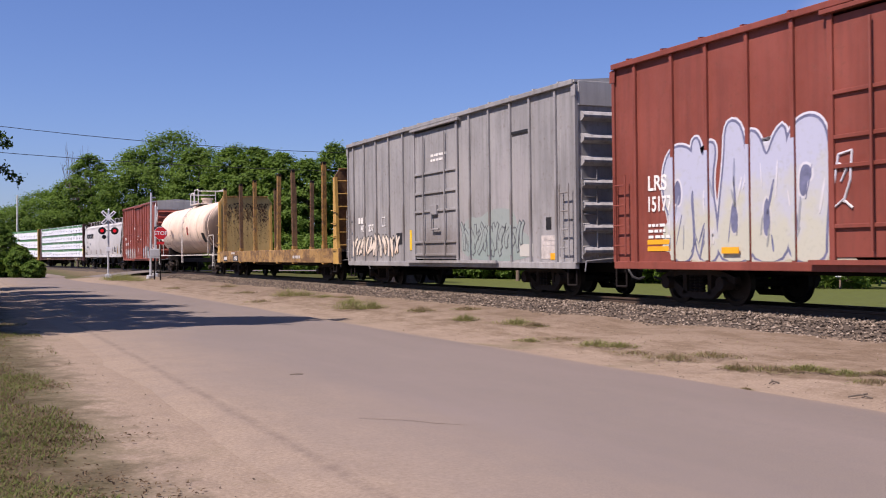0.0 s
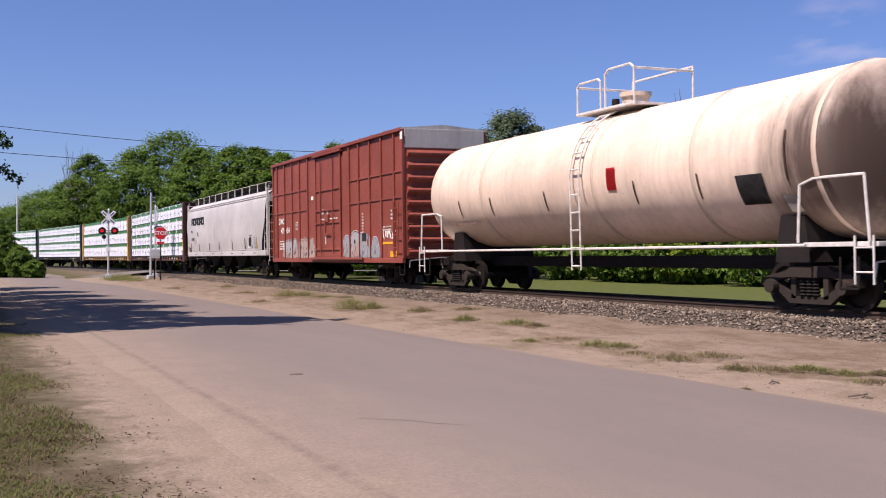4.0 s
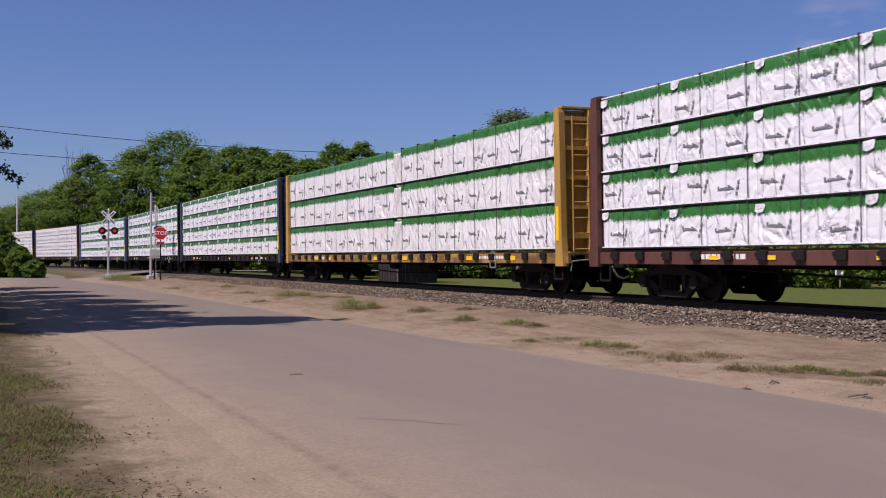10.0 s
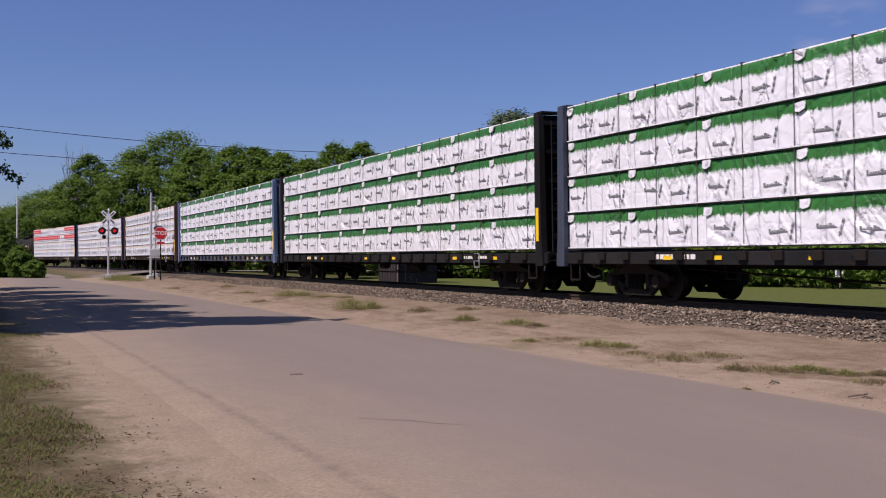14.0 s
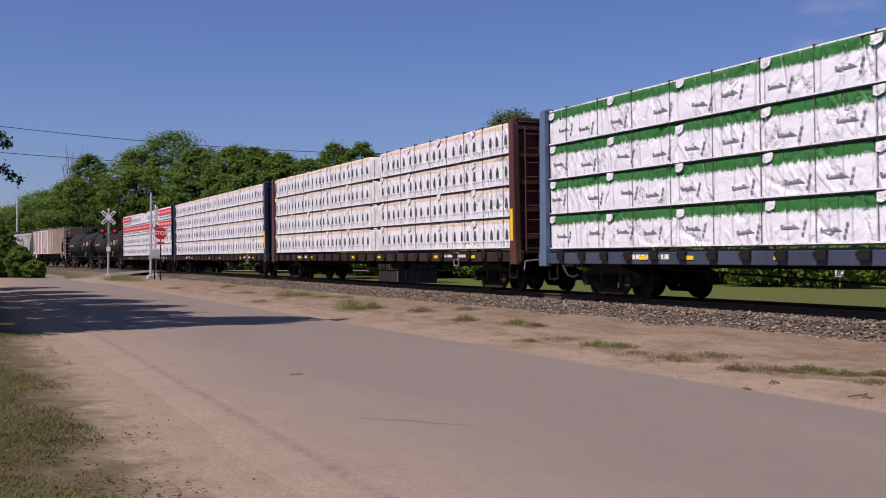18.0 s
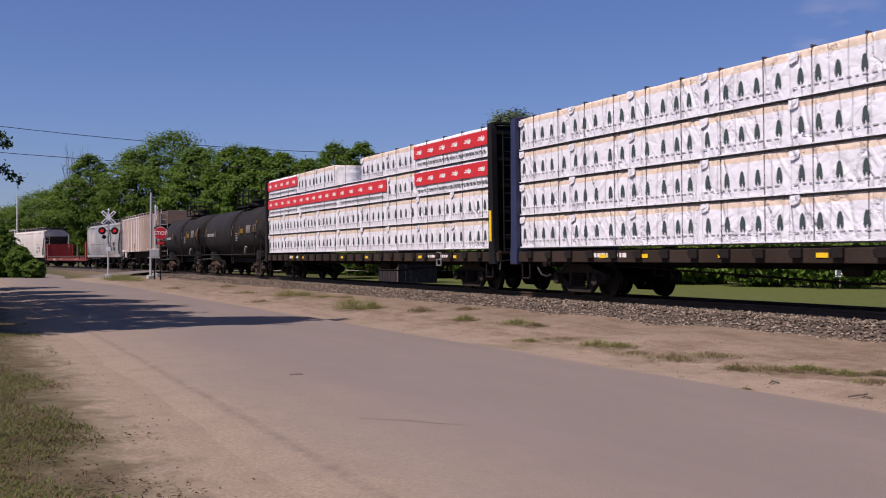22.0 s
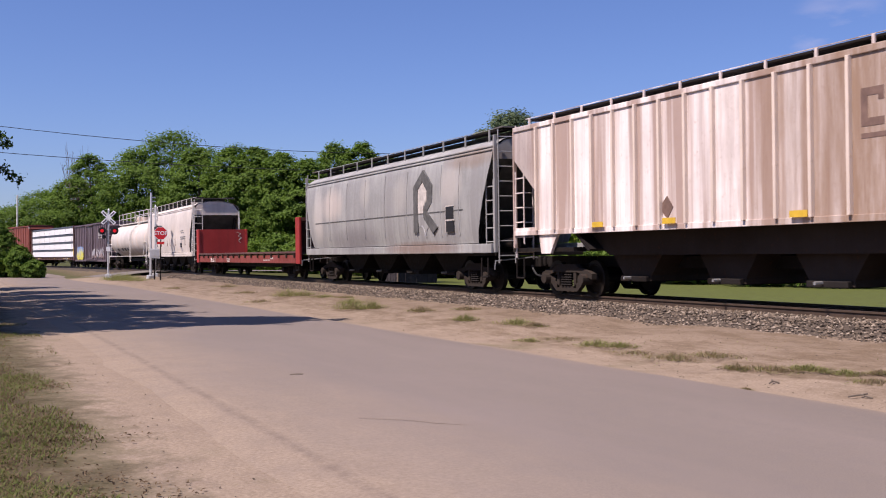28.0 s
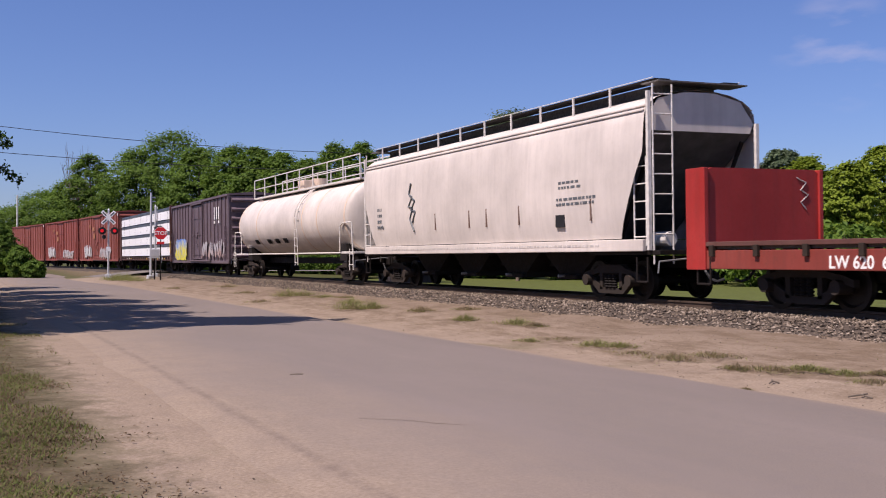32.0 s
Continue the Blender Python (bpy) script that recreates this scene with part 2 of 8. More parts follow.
M = {
    "red": paint("boxcar_red", (0.225, 0.056, 0.038), streak=0.4),
    "vivid": paint("bright_oxide_red", (0.33, 0.021, 0.016), streak=0.35),
    "brownsteel": paint("grimy_brown_steel", (0.034, 0.023, 0.017), worn=0.5, rough=0.85),
    "red2": paint("oxide_red", (0.23, 0.05, 0.035), streak=0.4),
    # faded brown paint; also the shaded red of the flatcar's front bulkhead
    "brown": paint("faded_brown_shaded_red", (0.105, 0.042, 0.033), streak=0.5),
    "grey": paint("pale_grey_paint", (0.30, 0.293, 0.293), worn=0.45, streak=0.6, stain=[((0.2, 1.3), (2.0, 0.7), (0.13, 0.105, 0.09), 0.6), ((1.9, 3.2), (1.2, 1.4), (0.37, 0.355, 0.35), 0.6), ((5.0, 2.8), (1.4, 1.2), (0.38, 0.36, 0.36), 0.5), ((-6.0, 1.2), (2.0, 0.4), (0.15, 0.12, 0.1), 0.5)]),
    "purple": paint("dusty_plum_paint", (0.12, 0.085, 0.10), streak=0.5, worn=0.5),
    "roofgrey": paint("galvanised_roof", (0.42, 0.41, 0.39), rust=(0.2, 0.15, 0.1), rough=0.45),
    "yellow": paint("rusty_yellow_paint", (0.50, 0.30, 0.075), rust=(0.13, 0.062, 0.03), worn=0.5, streak=0.4),
    "rustyellow": paint("flaking_yellow_paint", (0.44, 0.245, 0.06), rust=(0.10, 0.053, 0.03), worn=0.9, streak=0.5, patches=0.8),
    "white": paint("hopper_white", (0.49, 0.475, 0.465), rust=(0.4, 0.33, 0.28), worn=0.15, streak=0.16),
    "dullred": paint("dull_oxide_red", (0.21, 0.036, 0.025), worn=0.5, streak=0.45),
    "creamwhite": paint("aged_cream_white", (0.60, 0.54, 0.495), rust=(0.4, 0.3, 0.22), worn=0.15, streak=0.2),
    "cream": paint("stained_cream_tank", (0.62, 0.48, 0.37), rust=(0.3, 0.17, 0.1), worn=0.45, streak=0.45),
    "red3": paint("bright_boxcar_red", (0.25, 0.056, 0.035), streak=0.35),
    "creamsoot": paint("sooty_cream_tank", (0.78, 0.61, 0.48), rust=(0.3, 0.17, 0.1), worn=0.3, streak=0.3, stain=[((8.7, 2.5), (2.3, 2.0), (0.075, 0.048, 0.037), 0.95), ((7.4, 1.6), (1.2, 0.8), (0.16, 0.10, 0.07), 0.6)]),
    "palerib": paint("pale_hopper_rib", (0.66, 0.55, 0.47), rust=(0.3, 0.2, 0.13), worn=0.3, streak=0.3),
    "bleached": paint("bleached_yellow_paint", (0.60, 0.41, 0.15), rust=(0.2, 0.11, 0.05), worn=0.5, streak=0.35),
    # also on the front bulkhead, whose shade is put into this dark rust
    "stakerust_plateshade": paint("rusted_stake_shaded_plate", (0.23, 0.125, 0.05), rust=(0.055, 0.03, 0.02), worn=0.7, streak=0.7, patches=0.7),
    "silver": paint("dull_grey_hopper", (0.33, 0.33, 0.325), rust=(0.2, 0.16, 0.14), streak=0.5, worn=0.25, panel=(0.25, 0.245, 0.245), stain=[((-5.1, 3.0), (1.5, 0.75), (0.56, 0.48, 0.43), 0.55), ((6.0, 3.1), (0.9, 0.8), (0.50, 0.46, 0.43), 0.5), ((-6.9, 2.6), (0.8, 1.2), (0.50, 0.46, 0.43), 0.6), ((-1.4, 3.3), (0.6, 0.7), (0.46, 0.43, 0.40), 0.4), ((2.0, 3.0), (0.8, 0.7), (0.45, 0.42, 0.39), 0.35), ((7.4, 3.8), (2.0, 0.35), (0.22, 0.16, 0.12), 0.6), ((-2.5, 1.6), (2.6, 0.6), (0.17, 0.16, 0.17), 0.6), ((3.5, 1.25), (3.5, 0.25), (0.2, 0.13, 0.1), 0.7)]),
    # panel: brown streaks, darkened further for the shade between the ribs
    "tan": paint("stained_tan_hopper", (0.82, 0.74, 0.71), rust=(0.25, 0.15, 0.09), worn=0.3, streak=0.6, dark=0.8, panel=(0.34, 0.24, 0.20), stain=[((6.8, 2.9), (7.6, 9.0), (0.24, 0.15, 0.095), 0.92), ((-8.2, 3.6), (1.0, 1.2), (0.2, 0.14, 0.12), 0.6)]),
    "tank": paint("sooty_black_tank", (0.016, 0.015, 0.015), rust=(0.045, 0.037, 0.032), worn=0.7, rough=0.68, streak=0.4, patches=0.22),
    "blue": paint("navy_paint", (0.02, 0.03, 0.085)),
    "slate": paint("grimy_slate_sill", (0.045, 0.06, 0.095), worn=0.5, streak=0.5),
    "lightblue": paint("slate_blue_paint", (0.10, 0.16, 0.27)),
    "carblack": paint("black_car_paint", (0.013, 0.013, 0.014), worn=0.25, rough=0.62),
    # tank cars' side frames: lighter copy of frame, sunlight in its colour
    "tankframe": paint("rusty_lit_sideframe", (0.068, 0.045, 0.034), worn=0.7, rough=0.8),
    "mustard": plain("faded_yellow_placard", (0.58, 0.37, 0.04), 0.5, vary=0.15),
    "steel": paint("rusty_running_gear", (0.012, 0.009, 0.008), rust=(0.06, 0.03, 0.018), worn=0.6, rough=0.7),
    # darker copy of the side frame paint, the car body's shade in it
    "frame": paint("grimy_shaded_sideframe", (0.036, 0.028, 0.023), worn=0.5, rough=0.8),
    "wheel": plain("worn_wheel_steel", (0.026, 0.021, 0.018), 0.5, 0.5),
    "rustsill": paint("rust_brown_over_yellow", (0.38, 0.225, 0.075), rust=(0.085, 0.042, 0.024), worn=0.7, streak=0.8, patches=0.75),
    # rust, darkened to stand in for the train's shade on the bed
    "rail": plain("rusted_shaded_rail", (0.075, 0.05, 0.036), 0.6, 0.2),
    "tie": plain("creosoted_tie", (0.06, 0.048, 0.04), 0.9),
    "railing": plain("white_railing", (0.6, 0.57, 0.53), 0.5),
    "chrome": plain("bare_steel", (0.4, 0.4, 0.4), 0.4, 0.6),
    "black": plain("black_print", (0.015, 0.015, 0.017), 0.6),
    "faintink": plain("faded_grey_print", (0.36, 0.36, 0.38), 0.6),
    "midink": plain("mid_grey_print", (0.17, 0.18, 0.19), 0.6),
    "firink": plain("dark_green_print", (0.05, 0.075, 0.075), 0.6),
    "hatch": plain("dirty_grey_walkway", (0.13, 0.12, 0.115), 0.85, scale=14, vary=0.4),
    # slope sheets lean downward; their shade is put into this dark grey
    "slope": plain("shaded_grey_slope", (0.095, 0.09, 0.09), 0.8, scale=2, vary=0.3),
    "ink": plain("grey_print", (0.10, 0.11, 0.12), 0.6),
    "letter": plain("white_lettering", (0.75, 0.73, 0.7), 0.6, vary=0.1),
    "reflector": plain("yellow_reflector", (0.85, 0.55, 0.02), 0.4, vary=0.08),
    "greenwrap": wrap("green_topped_wrap", (0.03, 0.155, 0.035), 0.575, 0.62, (0.80, 0.815, 0.875)),
    "greenwrap_tall": wrap("deep_green_topped_wrap", (0.03, 0.155, 0.028), 0.84, 0.62, (0.80, 0.81, 0.86)),
    "tanwrap": wrap("tan_topped_wrap", (0.70, 0.57, 0.45), 0.66, 0.14, (0.80, 0.81, 0.865)),
    "redwrap": wrap("white_wrap", (0.80, 0.81, 0.86), 0.6, 0.05, (0.80, 0.81, 0.86)),
    "redband": plain("red_banner", (0.62, 0.03, 0.035), 0.45, vary=0.1),
    "strap": plain("dark_strap", (0.07, 0.065, 0.07), 0.6),
    "asphalt": None, "ground": None,
    "leaf": leafage("summer_leaf", (0.056, 0.112, 0.015), (0.122, 0.2, 0.026)),
    "leaf2": leafage("bright_leaf", (0.125, 0.18, 0.014), (0.215, 0.28, 0.027)),
    "leaf3": leafage("dark_needle", (0.064, 0.098, 0.05), (0.128, 0.172, 0.09)),
    # darker copy of leaf for the hanging bough, shade in its colour
    "leafdark": leafage("shaded_green_leaf", (0.022, 0.046, 0.01), (0.06, 0.108, 0.02)),
    "blade": leafage("grass_blade", (0.125, 0.135, 0.042), (0.235, 0.24, 0.085)),
    "dryblade": leafage("dry_grass_blade", (0.15, 0.112, 0.066), (0.30, 0.235, 0.145)),
    "vergeblade": leafage("trampled_grass_blade", (0.07, 0.085, 0.022), (0.145, 0.165, 0.045)),
    "shedwall": plain("dark_shed_boards", (0.035, 0.03, 0.034), 0.85, scale=5, vary=0.35),
    "orangefade": plain("faded_orange_print", (0.32, 0.14, 0.07), 0.7, vary=0.3),
    "deadleaf": leafage("dead_leaf", (0.075, 0.048, 0.028), (0.20, 0.14, 0.085)),
    "bark": plain("grey_bark", (0.13, 0.105, 0.085), 0.9, scale=9),
    "birch": plain("white_bark", (0.55, 0.54, 0.5), 0.8, scale=5, vary=0.4),
    "pole": plain("weathered_pole", (0.16, 0.12, 0.09), 0.9, scale=8),
    "galv": plain("galvanised_mast", (0.50, 0.51, 0.52), 0.45, 0.3, vary=0.12),
    "signred": plain("red_sign_face", (0.55, 0.02, 0.025), 0.45, vary=0.06),
    "signwhite": plain("white_sign_face", (0.72, 0.73, 0.75), 0.5, vary=0.06),
    "lampred": glow("red_signal_lens", (0.75, 0.015, 0.025), 0.5),
    "wood": plain("rough_deck_wood", (0.10, 0.08, 0.065), 0.9, scale=12),
}


def sandy(t, v):
    fine, mid = grain(t, v, 30, 4), grain(t, v, 1.7, 6, 0.7)
    c = ramp(t, fine, [(0.25, (0.183, 0.138, 0.099)), (0.55, (0.255, 0.197, 0.147)), (0.8, (0.307, 0.245, 0.191))])
    return blend(t, ramp(t, mid, [(0.45, (0.0,)), (0.72, (0.45,))]), c, (0.157, 0.119, 0.095))


def asphalt():
    m, t, p = nodes_of("sun_bleached_asphalt")
    v = coords(t)
    fine, mid, big = grain(t, v, 90, 3), grain(t, v, 5, 5), grain(t, coords(t, (0.25, 1.2, 1)), 0.7, 5)
    c = ramp(t, fine, [(0.25, (0.122, 0.0992, 0.0841)), (0.5, (0.172, 0.142, 0.122)), (0.8, (0.22, 0.185, 0.159))])
    c = blend(t, ramp(t, mid, [(0.4, (0.0,)), (0.75, (0.35,))]), c, (0.144, 0.122, 0.118))
    c = blend(t, ramp(t, big, [(0.42, (0.0,)), (0.7, (0.45,))]), c, (0.208, 0.168, 0.15))
    s = t.nodes.new("ShaderNodeSeparateXYZ")
    t.links.new(v, s.inputs[0])
    wob = calc(t, "MULTIPLY", calc(t, "SUBTRACT", grain(t, coords(t, (0.3, 1, 1)), 1.1, 6), 0.5), 2.6)
    # a dark seam between lane and shoulder
    seam = calc(t, "ABSOLUTE", calc(t, "SUBTRACT", calc(t, "ADD", s.outputs["Y"], calc(t, "MULTIPLY", wob, 0.05)), 2.42))
    # sand blown over the shoulder side and the far edge
    c = blend(t, ramp(t, calc(t, "MULTIPLY", calc(t, "ADD", s.outputs["Y"], wob), 0.1), [(0.20, (1.0,)), (0.28, (0.6,)), (0.44, (0.0,))]), c, sandy(t, v))
    c = blend(t, ramp(t, calc(t, "MULTIPLY", calc(t, "ADD", s.outputs["Y"], calc(t, "MULTIPLY", wob, 0.25)), 0.1), [(0.80, (0.0,)), (0.84, (1.0,))]), c, sandy(t, v))
    c = blend(t, calc(t, "MULTIPLY", ramp(t, seam, [(0.012, (1.0,)), (0.085, (0.0,))]), ramp(t, mid, [(0.4, (0.1,)), (0.62, (0.5,))])), c, (0.0962, 0.0724, 0.0618))
    t.links.new(c, p.inputs["Base Color"])
    p.inputs["Roughness"].default_value = 0.9
    p.inputs["Specular IOR Level"].default_value = 0.25
    bump(t, p, fine, 0.35, 0.006)
    return m


def soil():
    """Ground: rough grass by the road, sand between road and track, meadow beyond the rails."""
    m, t, p = nodes_of("grass_and_sand")
    v = coords(t)
    s = t.nodes.new("ShaderNodeSeparateXYZ")
    t.links.new(v, s.inputs[0])
    big, mid, fine = grain(t, v, 0.5, 5), grain(t, v, 2.6, 6, 0.7), grain(t, v, 30, 4)
    y = calc(t, "ADD", s.outputs["Y"], calc(t, "MULTIPLY", calc(t, "SUBTRACT", mid, 0.5), 2.2))
    sand = sandy(t, v)
    grass = ramp(t, mid, [(0.3, (0.0363, 0.029, 0.0136)), (0.5, (0.0561, 0.0581, 0.0177)), (0.75, (0.0779, 0.0904, 0.0231))])
    lush = ramp(t, mid, [(0.3, (0.0581, 0.0634, 0.0171)), (0.5, (0.0766, 0.0912, 0.0219)), (0.75, (0.0976, 0.119, 0.0286))])
    near = ramp(t, calc(t, "MULTIPLY", y, 0.1), [(0.05, (1.0,)), (0.15, (0.0,))])
    far = ramp(t, calc(t, "MULTIPLY", calc(t, "SUBTRACT", y, 17.0), 0.25), [(0.0, (0.0,)), (1.0, (1.0,))])
    bits = ramp(t, big, [(0.58, (0.0,)), (0.72, (0.4,))])
    c = blend(t, calc(t, "MAXIMUM", near, bits), sand, grass)
    # bare brown earth and litter under the roadside grass
    earth = calc(t, "MULTIPLY", near, ramp(t, grain(t, v, 1.3, 7, 0.75), [(0.40, (0.0,)), (0.54, (0.9,))]))
    c = blend(t, earth, c, blend(t, fine, (0.0396, 0.0277, 0.0177), (0.112, 0.0792, 0.051)))
    c = blend(t, far, c, lush)
    # rough grass beyond the crossing
    c = blend(t, ramp(t, calc(t, "MULTIPLY", calc(t, "ADD", s.outputs["X"], mid), -0.01), [(0.80, (0.0,)), (0.86, (0.9,))]), c, grass)
    # greyer cinders towards the ballast
    c = blend(t, calc(t, "MULTIPLY", ramp(t, calc(t, "MULTIPLY", calc(t, "SUBTRACT", y, 9.3), 0.35), [(0.0, (0.0,)), (0.75, (0.75,))]), calc(t, "SUBTRACT", 1.0, far)), c, blend(t, fine, (0.0936, 0.0668, 0.0459), (0.24, 0.182, 0.138)))
    # brown litter and worn streaks along the strip
    worn = ramp(t, grain(t, coords(t, (0.5, 1.3, 1)), 1.5, 9, 0.82), [(0.45, (0.0,)), (0.58, (0.8,))])
    c = blend(t, calc(t, "MULTIPLY", calc(t, "MULTIPLY", worn, calc(t, "SUBTRACT", 1.0, far)), ramp(t, calc(t, "MULTIPLY", y, 0.1), [(0.86, (0.0,)), (0.95, (1.0,))])), c, blend(t, fine, (0.07, 0.048, 0.031), (0.17, 0.122, 0.08)))
    t.links.new(c, p.inputs["Base Color"])
    p.inputs["Roughness"].default_value = 0.95
    p.inputs["Specular IOR Level"].default_value = 0.15
    bump(t, p, mid, 0.6, 0.05)
    return m


M["asphalt"], M["ground"] = asphalt(), soil()
M["sideroad"] = plain("worn_grey_asphalt", (0.15, 0.132, 0.12), 0.9, scale=2.2, vary=0.2, relief=0.2)


# ---- building tools ----
def part(name, bm, material, parent=None, label="", smooth=False):
    """Links a bmesh as one mesh object, under a thing or under a part."""
    me = bm if isinstance(bm, bpy.types.Mesh) else bpy.data.meshes.new(name)
    if me is not bm:
        bm.to_mesh(me)
        bm.free()
        if smooth:
            me.shade_smooth()
        me.materials.append(M[material] if isinstance(material, str) else material)
    ob = new(name, me)
    if parent is not None:
        ob.parent = parent
    if label:
        ob["label"] = label
    return ob


def placed(ob, x=0, y=0, z=0, rx=0, ry=0, rz=0):
    ob.matrix_basis = pose(x, y, z, rx, ry, rz)
    return ob


def box(bm, x0, x1, y0, y1, z0, z1, bevel=0.0):
    vs = [bm.verts.new((x, y, z)) for x in (x0, x1) for y in (y0, y1) for z in (z0, z1)]
    fs = [bm.faces.new([vs[k] for k in q]) for q in ((0, 1, 3, 2), (4, 6, 7, 5), (0, 4, 5, 1), (2, 3, 7, 6), (0, 2, 6, 4), (1, 5, 7, 3))]
    if bevel:
        bmesh.ops.bevel(bm, geom=list({e for f in fs for e in f.edges}), offset=bevel, segments=2, affect="EDGES", profile=0.6)
    return bm


def boxes(*dims, bevel=0.0):
    bm = bmesh.new()
    for d in dims:
        box(bm, *d, bevel=bevel)
    return bm


def rod(bm, a, b, r, r2=None, n=8, caps=True):
    a, b = Vector(a), Vector(b)
    q = (b - a).to_track_quat("Z", "Y").to_matrix().to_4x4()
    bmesh.ops.create_cone(bm, cap_ends=caps, segments=n, radius1=r, radius2=r if r2 is None else r2, depth=(b - a).length, matrix=Matrix.Translation((a + b) / 2) @ q)
    return bm


def rods(lines, r, n=6):
    bm = bmesh.new()
    for pts in lines:
        for a, b in zip(pts, pts[1:]):
            rod(bm, a, b, r, n=n)
    return bm


def prism(bm, outline, axis, lo, hi):
    """Extrudes a closed outline of 2D points along an axis from lo to hi."""
    def at(p, d):
        return {"x": (d, p[0], p[1]), "y": (p[0], d, p[1]), "z": (p[0], p[1], d)}[axis]
    a, b = [bm.verts.new(at(p, lo)) for p in outline], [bm.verts.new(at(p, hi)) for p in outline]
    n = len(outline)
    for k in range(n):
        bm.faces.new((a[k], a[(k + 1) % n], b[(k + 1) % n], b[k]))
    bm.faces.new(a[::-1])
    bm.faces.new(b)
    bmesh.ops.recalc_face_normals(bm, faces=bm.faces)
    return bm


def lathe(bm, profile, n=32, axis="x"):
    """Turns (along, radius) points round the x axis."""
    rings = []
    for x, r in profile:
        rings.append([bm.verts.new((x, r * math.cos(2 * math.pi * k / n), r * math.sin(2 * math.pi * k / n))) for k in range(n)] if r > 1e-4 else [bm.verts.new((x, 0, 0))])
    for a, b in zip(rings, rings[1:]):
        for k in range(n):
            j = (k + 1) % n
            if len(a) == 1:
                bm.faces.new((a[0], b[k], b[j]))
            elif len(b) == 1:
                bm.faces.new((a[k], b[0], a[j]))
            else:
                bm.faces.new((a[k], b[k], b[j], a[j]))
    bmesh.ops.recalc_face_normals(bm, faces=bm.faces)
    return bm


def writing(name, words, size, material, parent, x, y, z, rx=90, rz=0, label="", stretch=1.0):
    cu = bpy.data.curves.new(name, "FONT")
    cu.body, cu.size, cu.extrude, cu.align_x, cu.offset = words, size, 0.002, "CENTER", size * 0.02
    tmp = bpy.data.objects.new(name, cu)
    scene.collection.objects.link(tmp)
    me = bpy.data.meshes.new_from_object(tmp.evaluated_get(bpy.context.evaluated_depsgraph_get()))
    bpy.data.objects.remove(tmp)
    me.materials.clear()
    me.materials.append(M[material])
    me.transform(Matrix.Diagonal((stretch, 1, 1, 1)))
    ob = part(name, me, material, parent, label)
    return placed(ob, x, y, z, rx, 0, rz)


def thing(name, label, category, group="", kind=""):
    return tagged(new(name), label, category, group, kind)


# ---- ground, road, track ----
CURVE_FROM, RADIUS, CURVE_TO = -84.0, 420.0, -205.0


def path(s):
    """Track centre line: straight past the camera, bending behind the crossing. Gives x, y and heading in degrees."""
    if s >= CURVE_FROM:
        return s, TRACK_Y, 0.0
    a = (CURVE_FROM - max(s, CURVE_TO)) / RADIUS
    x, y = CURVE_FROM - RADIUS * math.sin(a), TRACK_Y - RADIUS * (1 - math.cos(a))
    rest = min(0.0, s - CURVE_TO)
    return x + rest * math.cos(a), y + rest * math.sin(a), math.degrees(a)


def strip(name, rows, material, kind="structure", label="", category=""):
    """A sheet from rows of points of equal count."""
    bm = bmesh.new()
    grid = [[bm.verts.new(p) for p in r] for r in rows]
    for a, b in zip(grid, grid[1:]):
        for k in range(len(a) - 1):
            bm.faces.new((a[k], a[k + 1], b[k + 1], b[k]))
    bmesh.ops.recalc_face_normals(bm, faces=bm.faces)
    if sum(f.normal.z for f in bm.faces) < 0:
        bmesh.ops.reverse_faces(bm, faces=bm.faces)
    return tagged(part(name, bm, material, smooth=True), label, category, "", kind)


def land(x, y):
    """Height of the ground."""
    d = y - path(x)[1] if x < CURVE_FROM else y - TRACK_Y
    if 2.1 < y < 8.5 and x > -62:
        return -0.04
    bank = 0.34 * max(0.0, 1 - max(0.0, abs(d) - 2.6) / 3.4)
    near = max(0.0, 1 - abs(x + 80) / 22) * 0.34 * max(0.0, min(1.0, (y - 6.5) / 4)) if y < TRACK_Y else 0
    rough = 0.05 * noise.noise((x * 0.5, y * 0.5, 0)) + 0.02 * noise.noise((x * 2.1, y * 2.1, 3))
    if 1.2 < y < 9.2:
        rough *= 0.2
    return max(bank, near) + rough - 0.03


def spread(lo, hi, step, far, grow):
    out = list(np.arange(lo, hi, step))
    a, b, d = lo, hi, step
    while b < far:
        d *= grow
        a, b = a - d, b + d
        out = [a, *out, b]
    return out


xs, ys = spread(-110, 4, 1.0, 2500, 1.35), spread(-6, 34, 0.55, 2500, 1.35)
strip("ground", [[(x, y, land(x, y)) for y in ys] for x in xs], "ground", label="rough grass, bare sand and meadow around the railway", category="ground")

# The road runs beside the track; a side road crosses the rails beyond the stop sign.
bm = bmesh.new()
rows = []
for k in range(150):
    x = 12 - k * 1.0
    wob = 0.14 * noise.noise((x * 0.35, 0, 7)) + 0.06 * noise.noise((x * 1.7, 0, 2))
    rows.append([(x, 1.75 + wob * 1.6, -0.06), (x, 2.1 + wob * 1.6, -0.022), (x, 2.5 + wob, 0.014), (x, 4.2, 0.035), (x, 6.4, 0.03), (x, 8.2 - wob, 0.012), (x, 8.42 - wob, -0.035)])
strip("road", rows, "asphalt", label="sun-bleached asphalt road with sandy edges", category="road")
rows = []
for k in range(24):
    y = 8.3 + k * 1.6
    z = 0.015 + 0.6 * max(0.0, min(1.0, (y - 8.3) / 4.2)) if y < 14 else RAIL - 0.005
    flare = max(0.0, 3.5 - (y - 8.3) * 0.9)
    rows.append([(-86.5 - flare, y, z), (-83, y, z + 0.004), (-80 + flare, y, z)])
strip("crossing_road", rows, "sideroad", label="short asphalt side road ramped up over the rails", category="road")

